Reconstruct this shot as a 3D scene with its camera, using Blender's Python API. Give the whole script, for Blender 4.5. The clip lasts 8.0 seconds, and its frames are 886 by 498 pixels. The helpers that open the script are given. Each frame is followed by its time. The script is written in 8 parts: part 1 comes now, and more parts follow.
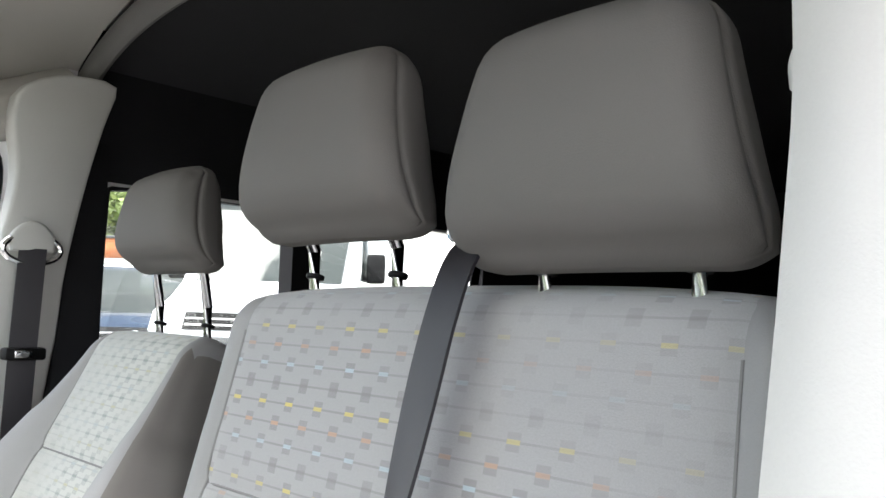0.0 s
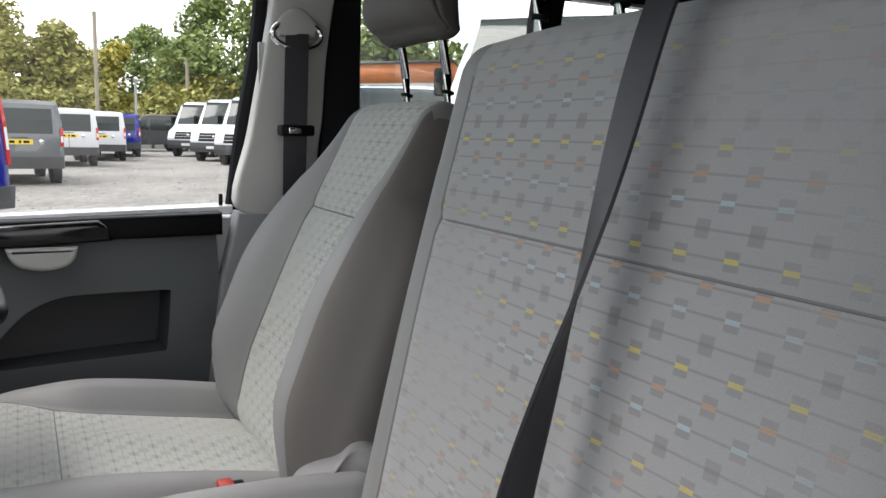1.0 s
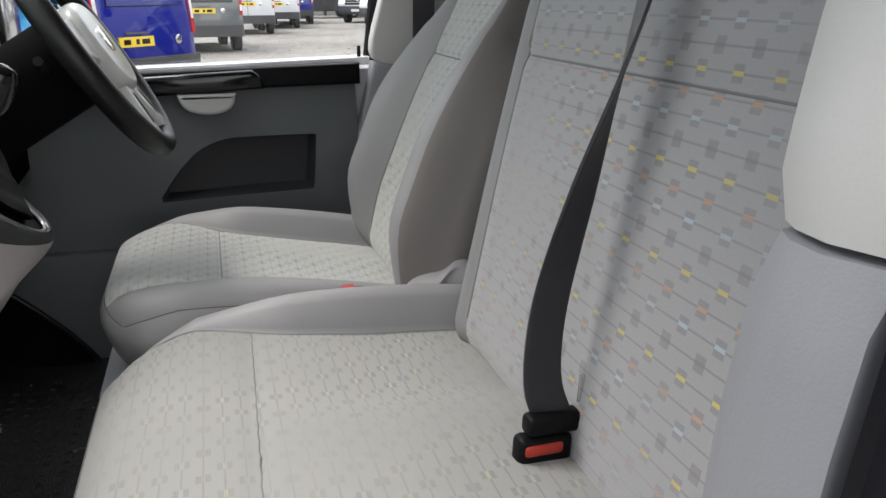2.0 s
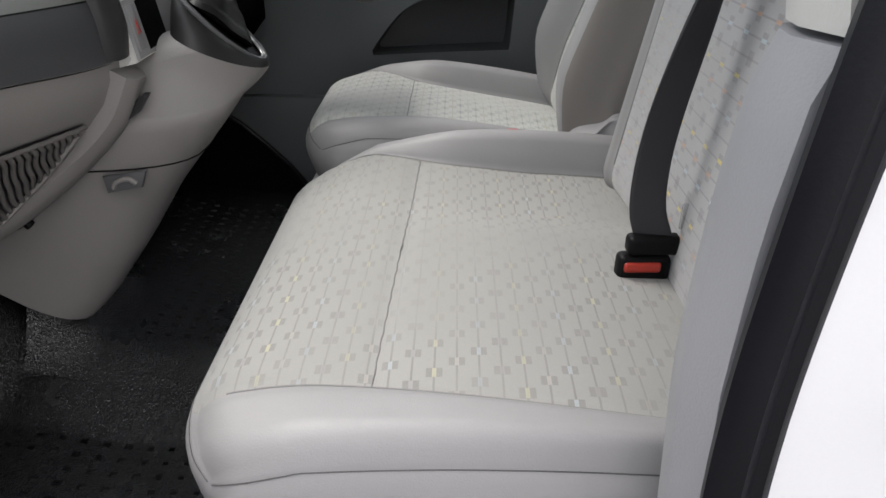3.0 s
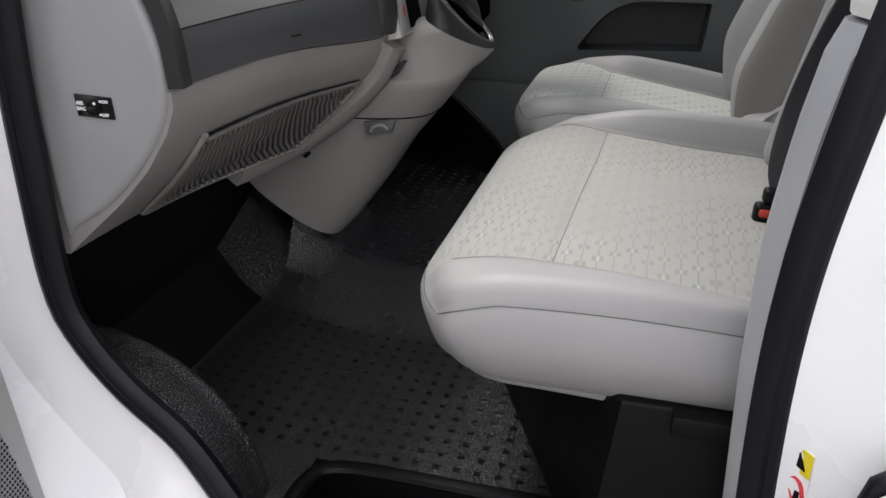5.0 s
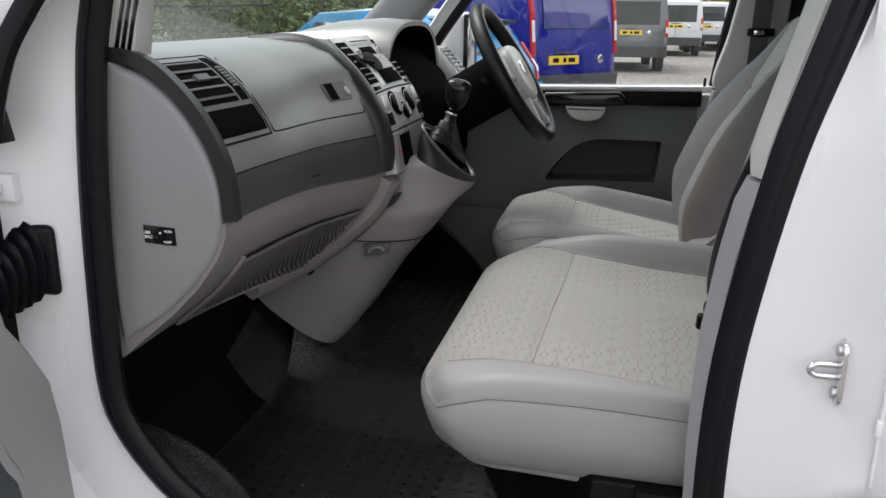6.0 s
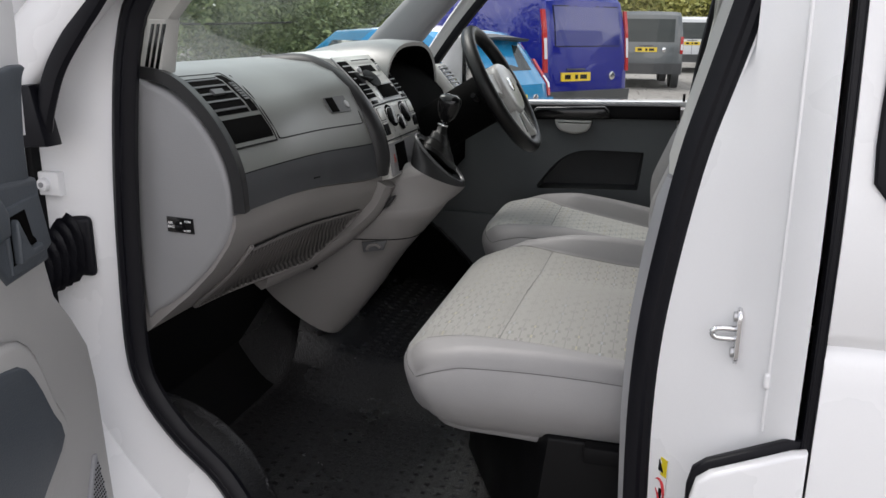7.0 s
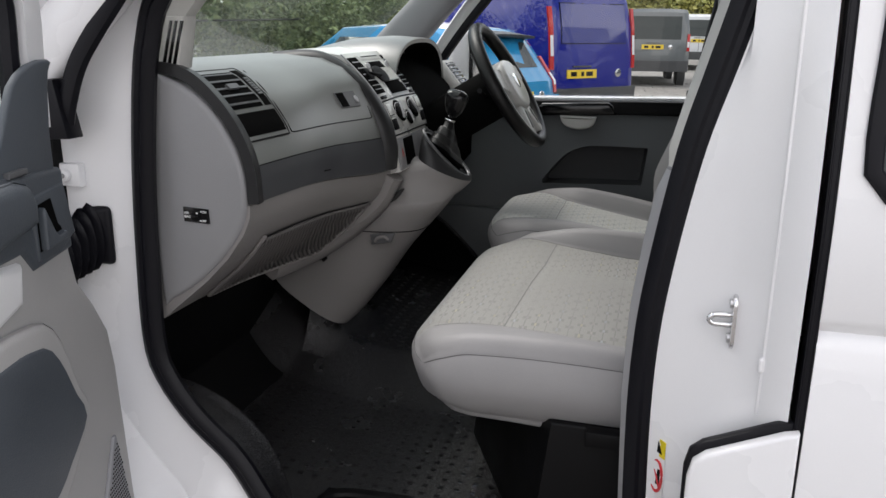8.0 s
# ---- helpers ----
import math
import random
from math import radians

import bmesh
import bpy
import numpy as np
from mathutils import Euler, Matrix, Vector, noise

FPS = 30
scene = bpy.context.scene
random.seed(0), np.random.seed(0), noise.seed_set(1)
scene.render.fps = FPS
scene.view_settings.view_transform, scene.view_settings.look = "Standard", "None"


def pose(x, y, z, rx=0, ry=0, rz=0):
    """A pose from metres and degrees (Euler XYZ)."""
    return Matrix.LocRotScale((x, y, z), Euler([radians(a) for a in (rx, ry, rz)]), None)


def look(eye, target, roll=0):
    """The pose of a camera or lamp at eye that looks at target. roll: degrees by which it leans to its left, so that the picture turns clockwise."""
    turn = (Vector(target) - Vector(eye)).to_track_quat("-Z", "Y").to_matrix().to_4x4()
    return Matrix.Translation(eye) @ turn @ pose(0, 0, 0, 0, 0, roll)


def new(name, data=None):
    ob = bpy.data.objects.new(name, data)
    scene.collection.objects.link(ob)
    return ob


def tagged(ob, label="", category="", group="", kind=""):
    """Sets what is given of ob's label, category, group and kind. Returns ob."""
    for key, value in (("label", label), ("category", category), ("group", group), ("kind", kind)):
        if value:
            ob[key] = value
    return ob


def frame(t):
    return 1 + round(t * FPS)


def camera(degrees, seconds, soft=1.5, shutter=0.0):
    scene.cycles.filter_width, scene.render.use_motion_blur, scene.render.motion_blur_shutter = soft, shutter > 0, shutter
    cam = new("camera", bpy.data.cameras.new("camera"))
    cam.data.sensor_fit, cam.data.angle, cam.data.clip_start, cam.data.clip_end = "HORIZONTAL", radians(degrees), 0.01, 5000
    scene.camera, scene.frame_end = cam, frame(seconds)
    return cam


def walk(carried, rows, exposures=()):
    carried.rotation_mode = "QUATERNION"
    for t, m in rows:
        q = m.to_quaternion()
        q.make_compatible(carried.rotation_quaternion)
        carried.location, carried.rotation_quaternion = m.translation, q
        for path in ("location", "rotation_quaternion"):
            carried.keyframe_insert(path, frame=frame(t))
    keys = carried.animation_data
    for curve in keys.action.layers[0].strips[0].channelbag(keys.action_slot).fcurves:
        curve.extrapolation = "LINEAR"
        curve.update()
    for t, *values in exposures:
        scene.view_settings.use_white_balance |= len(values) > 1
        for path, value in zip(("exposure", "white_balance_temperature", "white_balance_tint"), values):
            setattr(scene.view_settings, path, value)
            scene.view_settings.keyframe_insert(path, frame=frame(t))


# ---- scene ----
cam = camera(58.0, 8.0)
PATH = [
    (0, (-0.016, 0.408, 1.515), (1.365, -1.029, 1.684), 1.8),
    (0.5, (-0.028, 0.379, 1.512), (1.614, -0.757, 1.407), 0.9),
    (1, (-0.051, 0.375, 1.427), (1.698, -0.55, 1.14), 1.4),
    (1.5, (-0.136, 0.345, 1.402), (1.669, -0.381, 0.936), 1.2),
    (1.7, (-0.163, 0.342, 1.404), (1.654, -0.311, 0.88), 0.6),
    (2.8, (-0.328, 0.271, 1.383), (1.494, 0.197, 0.56), -1.0),
    (3, (-0.358, 0.251, 1.371), (1.449, 0.291, 0.514), -0.7),
    (3.5, (-0.422, 0.23, 1.365), (1.326, 0.578, 0.456), -0.8),
    (4, (-0.468, 0.199, 1.362), (1.21, 0.717, 0.405), -0.3),
    (4.2, (-0.489, 0.195, 1.363), (1.182, 0.743, 0.412), -0.0),
    (5.3, (-0.766, 0.226, 1.421), (1.024, 0.679, 0.652), -0.3),
    (5.5, (-0.808, 0.228, 1.437), (1.007, 0.667, 0.721), -0.2),
    (6, (-0.893, 0.209, 1.473), (0.974, 0.644, 0.902), 0.6),
    (6.5, (-0.993, 0.137, 1.487), (0.874, 0.602, 0.941), 0.8),
    (7, (-1.07, 0.097, 1.487), (0.796, 0.579, 0.953), 0.6),
    (7.5, (-1.108, 0.088, 1.489), (0.756, 0.579, 0.954), 0.6),
    (8, (-1.115, 0.088, 1.487), (0.746, 0.583, 0.946), 0.7),
]
EXPOSURES = [(0.0, 1.75), (0.5, 0.62), (1.0, 0.5), (1.7, 0.5), (3.0, 0.5), (4.2, 0.6), (5.3, 0.33), (6.0, 0.1), (7.0, 0.0), (8.0, -0.05)]
walk(cam, [(t, look(eye, target, roll)) for t, eye, target, roll in PATH], EXPOSURES)

# ---- daylight: bright broken cloud, a veiled sun high ahead on the driver's side ----
SUN_DIR = Vector((0.28, 0.45, 0.85)).normalized()  # towards the sun
world = bpy.data.worlds.new("sky")
scene.world = world
world.use_nodes = True
wn, wl = world.node_tree.nodes, world.node_tree.links
wn.clear()
w_out = wn.new("ShaderNodeOutputWorld")
w_bg = wn.new("ShaderNodeBackground")
w_sky = wn.new("ShaderNodeTexSky")
w_sky.sky_type = "NISHITA"
w_sky.sun_disc = False
w_sky.sun_elevation = math.asin(SUN_DIR.z)
w_sky.sun_rotation = math.atan2(SUN_DIR.x, SUN_DIR.y)
w_geo = wn.new("ShaderNodeTexCoord")
w_map = wn.new("ShaderNodeMapping")
w_map.inputs["Scale"].default_value = (1.0, 1.0, 2.6)
w_noise = wn.new("ShaderNodeTexNoise")
w_noise.inputs["Scale"].default_value = 2.3
w_noise.inputs["Detail"].default_value = 7.0
w_noise.inputs["Roughness"].default_value = 0.56
w_ramp = wn.new("ShaderNodeValToRGB")
w_ramp.color_ramp.elements[0].position = 0.40
w_ramp.color_ramp.elements[1].position = 0.56
w_mix = wn.new("ShaderNodeMixRGB")
w_mix.inputs["Color2"].default_value = (15.5, 14.95, 15.15, 1)
wl.new(w_geo.outputs["Generated"], w_map.inputs["Vector"])
wl.new(w_map.outputs["Vector"], w_noise.inputs["Vector"])
wl.new(w_noise.outputs["Fac"], w_ramp.inputs["Fac"])
wl.new(w_ramp.outputs["Color"], w_mix.inputs["Fac"])
wl.new(w_sky.outputs["Color"], w_mix.inputs["Color1"])
wl.new(w_mix.outputs["Color"], w_bg.inputs["Color"])
w_bg.inputs["Strength"].default_value = 0.145
wl.new(w_bg.outputs["Background"], w_out.inputs["Surface"])

sun = new("sun", bpy.data.lights.new("sun", "SUN"))
sun.data.energy = 2.6
sun.data.angle = radians(30)
sun.data.color = (1.0, 0.945, 0.92)
sun.matrix_world = look((SUN_DIR * 40)[:], (0, 0, 0))

# ---- materials ----
def mat(name, color, rough=0.5, metal=0.0, bump=0.0, grain=400.0, var=0.12, spots=7.0, coat=0.0, spec=0.5, wear=0.0, coat_rough=0.04):
    """A surface with variation at two scales: fine grain (relief) and broad stains (colour, roughness)."""
    m = bpy.data.materials.new(name)
    m.use_nodes = True
    n, l = m.node_tree.nodes, m.node_tree.links
    b = n["Principled BSDF"]
    b.inputs["Metallic"].default_value = metal
    b.inputs["Specular IOR Level"].default_value = spec
    b.inputs["Coat Weight"].default_value = coat
    b.inputs["Coat Roughness"].default_value = coat_rough
    tc = n.new("ShaderNodeTexCoord")
    big = n.new("ShaderNodeTexNoise")
    big.inputs["Scale"].default_value = spots
    big.inputs["Detail"].default_value = 5.0
    l.new(tc.outputs["Object"], big.inputs["Vector"])
    fine = n.new("ShaderNodeTexNoise")
    fine.inputs["Scale"].default_value = grain
    fine.inputs["Detail"].default_value = 2.0
    l.new(tc.outputs["Object"], fine.inputs["Vector"])
    sumn = n.new("ShaderNodeMath")
    sumn.operation = "MULTIPLY_ADD"
    l.new(fine.outputs["Fac"], sumn.inputs[0])
    sumn.inputs[1].default_value = 0.45
    l.new(big.outputs["Fac"], sumn.inputs[2])
    rng = n.new("ShaderNodeMapRange")
    rng.inputs["From Min"].default_value = 0.45
    rng.inputs["From Max"].default_value = 1.0
    rng.inputs["To Min"].default_value = 1.0 - var
    rng.inputs["To Max"].default_value = 1.0 + var
    l.new(sumn.outputs[0], rng.inputs["Value"])
    mul = n.new("ShaderNodeMixRGB")
    mul.blend_type = "MULTIPLY"
    mul.inputs["Fac"].default_value = 1.0
    mul.inputs["Color1"].default_value = (*color, 1)
    l.new(rng.outputs["Result"], mul.inputs["Color2"])
    l.new(mul.outputs["Color"], b.inputs["Base Color"])
    rr = n.new("ShaderNodeMapRange")
    rr.inputs["From Min"].default_value = 0.3
    rr.inputs["From Max"].default_value = 0.7
    rr.inputs["To Min"].default_value = max(0.02, rough - 0.08 - wear)
    rr.inputs["To Max"].default_value = min(1.0, rough + 0.06)
    l.new(big.outputs["Fac"], rr.inputs["Value"])
    l.new(rr.outputs["Result"], b.inputs["Roughness"])
    if bump:
        bp = n.new("ShaderNodeBump")
        bp.inputs["Strength"].default_value = bump
        bp.inputs["Distance"].default_value = 0.001
        l.new(fine.outputs["Fac"], bp.inputs["Height"])
        l.new(bp.outputs["Normal"], b.inputs["Normal"])
    return m


def leaf_mat(name, dark, light):
    m = bpy.data.materials.new(name)
    m.use_nodes = True
    n, l = m.node_tree.nodes, m.node_tree.links
    b = n["Principled BSDF"]
    g = n.new("ShaderNodeNewGeometry")
    r = n.new("ShaderNodeValToRGB")
    r.color_ramp.elements[0].color = (*dark, 1)
    r.color_ramp.elements[1].color = (*light, 1)
    l.new(g.outputs["Random Per Island"], r.inputs["Fac"])
    l.new(r.outputs["Color"], b.inputs["Base Color"])
    b.inputs["Roughness"].default_value = 0.6
    b.inputs["Specular IOR Level"].default_value = 0.25
    return m


def glass_mat(name, tint=(0.93, 0.97, 0.95), rough=0.0, gain=0.5, haze=0.0):
    m = bpy.data.materials.new(name)
    m.use_nodes = True
    n, l = m.node_tree.nodes, m.node_tree.links
    n.clear()
    out = n.new("ShaderNodeOutputMaterial")
    mix = n.new("ShaderNodeMixShader")
    tr = n.new("ShaderNodeBsdfTransparent")
    tr.inputs["Color"].default_value = (*tint, 1)
    gl = n.new("ShaderNodeBsdfGlossy")
    gl.inputs["Roughness"].default_value = rough
    lw = n.new("ShaderNodeLayerWeight")
    lw.inputs["Blend"].default_value = 0.5
    p5 = n.new("ShaderNodeMath")
    p5.operation = "POWER"
    l.new(lw.outputs["Facing"], p5.inputs[0])
    p5.inputs[1].default_value = 5.0
    fr = n.new("ShaderNodeMath")
    fr.operation = "MULTIPLY_ADD"
    l.new(p5.outputs[0], fr.inputs[0])
    fr.inputs[1].default_value = gain
    fr.inputs[2].default_value = 0.055
    l.new(fr.outputs[0], mix.inputs["Fac"])
    l.new(tr.outputs["BSDF"], mix.inputs[1])
    l.new(gl.outputs["BSDF"], mix.inputs[2])
    last = mix.outputs["Shader"]
    # patchy pale diffuse layer paints in the hazy reflection of the dash
    if haze:
        df = n.new("ShaderNodeBsdfDiffuse")
        df.inputs["Color"].default_value = (0.62, 0.66, 0.62, 1)
        film = n.new("ShaderNodeTexNoise")
        film.inputs["Scale"].default_value = 2.2
        film.inputs["Detail"].default_value = 5.0
        tc = n.new("ShaderNodeTexCoord")
        l.new(tc.outputs["Object"], film.inputs["Vector"])
        amt = n.new("ShaderNodeMath")
        amt.operation = "MULTIPLY"
        l.new(film.outputs["Fac"], amt.inputs[0])
        amt.inputs[1].default_value = haze * 2
        mx = n.new("ShaderNodeMixShader")
        l.new(amt.outputs[0], mx.inputs["Fac"])
        l.new(last, mx.inputs[1])
        l.new(df.outputs["BSDF"], mx.inputs[2])
        last = mx.outputs["Shader"]
    l.new(last, out.inputs["Surface"])
    return m


def fabric_mat(name, base, line, hues, period, line_amt, seed):
    """Woven cloth: rows of thin stripes that carry small hatched squares, in metres on the UV map."""
    m = bpy.data.materials.new(name)
    m.use_nodes = True
    n, l = m.node_tree.nodes, m.node_tree.links
    b = n["Principled BSDF"]
    b.inputs["Roughness"].default_value = 0.92
    b.inputs["Specular IOR Level"].default_value = 0.15
    b.inputs["Sheen Weight"].default_value = 0.25
    uv = n.new("ShaderNodeUVMap")
    sep = n.new("ShaderNodeSeparateXYZ")
    l.new(uv.outputs["UV"], sep.inputs["Vector"])

    def op(kind, a, c=None, d=None):
        q = n.new("ShaderNodeMath")
        q.operation = kind
        for i, v in enumerate((a, c, d)):
            if v is None:
                continue
            if isinstance(v, (int, float)):
                q.inputs[i].default_value = v
            else:
                l.new(v, q.inputs[i])
        return q.outputs[0]

    x, y = sep.outputs["X"], sep.outputs["Y"]
    rows = len(hues)
    step = period / rows
    rowf = op("DIVIDE", y, step)
    row = op("FLOOR", rowf)
    infrac = op("SUBTRACT", op("FRACT", rowf), 0.5)
    dist_y = op("MULTIPLY", op("ABSOLUTE", infrac), step)  # metres from the stripe
    kind_id = op("MODULO", op("ADD", row, 4000.0 * rows), float(rows))
    pitch = period * 0.6
    shift = op("MULTIPLY", row, pitch * 0.355)
    colf = op("DIVIDE", op("ADD", x, shift), pitch)
    dist_x = op("MULTIPLY", op("ABSOLUTE", op("SUBTRACT", op("FRACT", colf), 0.5)), pitch)
    stripe = op("LESS_THAN", dist_y, 0.0010)
    square = op("MULTIPLY", op("LESS_THAN", dist_x, 0.0066), op("LESS_THAN", dist_y, 0.0074))
    core = op("MULTIPLY", op("LESS_THAN", dist_x, 0.0064), op("LESS_THAN", dist_y, 0.0019))
    hatch = op("GREATER_THAN", op("SINE", op("MULTIPLY", op("ADD", x, y), 3200.0)), 0.0)
    square = op("MULTIPLY", square, op("MULTIPLY_ADD", hatch, 0.55, 0.40))

    wear = n.new("ShaderNodeTexNoise")
    wear.inputs["Scale"].default_value = 5.0
    wear.inputs["Detail"].default_value = 4.0
    tc = n.new("ShaderNodeTexCoord")
    l.new(tc.outputs["Object"], wear.inputs["Vector"])
    fade = n.new("ShaderNodeMapRange")
    fade.inputs["From Min"].default_value = 0.38
    fade.inputs["From Max"].default_value = 0.62
    fade.inputs["To Min"].default_value = 0.22
    fade.inputs["To Max"].default_value = 1.0
    l.new(wear.outputs["Fac"], fade.inputs["Value"])

    hue = n.new("ShaderNodeValToRGB")
    hue.color_ramp.interpolation = "CONSTANT"
    els = hue.color_ramp.elements
    els[0].color = (*hues[0], 1)
    els[1].position, els[1].color = 1.0 / rows, (*hues[1], 1)
    for i in range(2, rows):
        e = els.new(i / rows)
        e.color = (*hues[i], 1)
    l.new(op("DIVIDE", op("ADD", kind_id, 0.1), float(rows)), hue.inputs["Fac"])

    def blend(fac, a, c):
        q = n.new("ShaderNodeMixRGB")
        l.new(fac, q.inputs["Fac"])
        for s, v in ((q.inputs["Color1"], a), (q.inputs["Color2"], c)):
            if isinstance(v, tuple):
                s.default_value = (*v, 1)
            else:
                l.new(v, s)
        return q.outputs["Color"]

    weave = n.new("ShaderNodeTexNoise")
    weave.inputs["Scale"].default_value = 900.0
    l.new(tc.outputs["Object"], weave.inputs["Vector"])
    tone = n.new("ShaderNodeMapRange")
    tone.inputs["To Min"].default_value = 0.80
    tone.inputs["To Max"].default_value = 1.18
    l.new(op("MULTIPLY_ADD", weave.outputs["Fac"], 0.6, op("MULTIPLY", wear.outputs["Fac"], 0.4)), tone.inputs["Value"])
    c0 = blend(op("MULTIPLY", op("MULTIPLY", stripe, line_amt * 0.75), fade.outputs["Result"]), base, line)
    c1 = blend(op("MULTIPLY", op("MULTIPLY", square, line_amt), fade.outputs["Result"]), c0, line)
    c2 = blend(op("MULTIPLY", op("MULTIPLY", core, 0.8), fade.outputs["Result"]), c1, hue.outputs["Color"])
    mul = n.new("ShaderNodeMixRGB")
    mul.blend_type = "MULTIPLY"
    mul.inputs["Fac"].default_value = 1.0
    l.new(c2, mul.inputs["Color1"])
    l.new(tone.outputs["Result"], mul.inputs["Color2"])
    l.new(mul.outputs["Color"], b.inputs["Base Color"])
    bp = n.new("ShaderNodeBump")
    bp.inputs["Strength"].default_value = 0.35
    bp.inputs["Distance"].default_value = 0.0008
    l.new(op("ADD", weave.outputs["Fac"], op("MULTIPLY", stripe, -0.6)), bp.inputs["Height"])
    l.new(bp.outputs["Normal"], b.inputs["Normal"])
    return m


def grain_mat(name, color, scale, rough, bump):
    """Moulded rubber with a leather-like grain."""
    m = mat(name, color, rough, var=0.15, spots=9, spec=1.0, wear=0.03)
    n, l = m.node_tree.nodes, m.node_tree.links
    tc = n.new("ShaderNodeTexCoord")
    v = n.new("ShaderNodeTexVoronoi")
    v.feature = "SMOOTH_F1"
    v.inputs["Scale"].default_value = scale
    v.inputs["Smoothness"].default_value = 0.4
    l.new(tc.outputs["Object"], v.inputs["Vector"])
    z = n.new("ShaderNodeTexNoise")
    z.inputs["Scale"].default_value = scale * 0.45
    z.inputs["Detail"].default_value = 3.0
    l.new(tc.outputs["Object"], z.inputs["Vector"])
    q = n.new("ShaderNodeMath")
    q.operation = "ADD"
    l.new(v.outputs["Distance"], q.inputs[0])
    l.new(z.outputs["Fac"], q.inputs[1])
    bp = n.new("ShaderNodeBump")
    bp.inputs["Strength"].default_value = bump
    bp.inputs["Distance"].default_value = 0.0016
    l.new(q.outputs[0], bp.inputs["Height"])
    l.new(bp.outputs["Normal"], n["Principled BSDF"].inputs["Normal"])
    return m


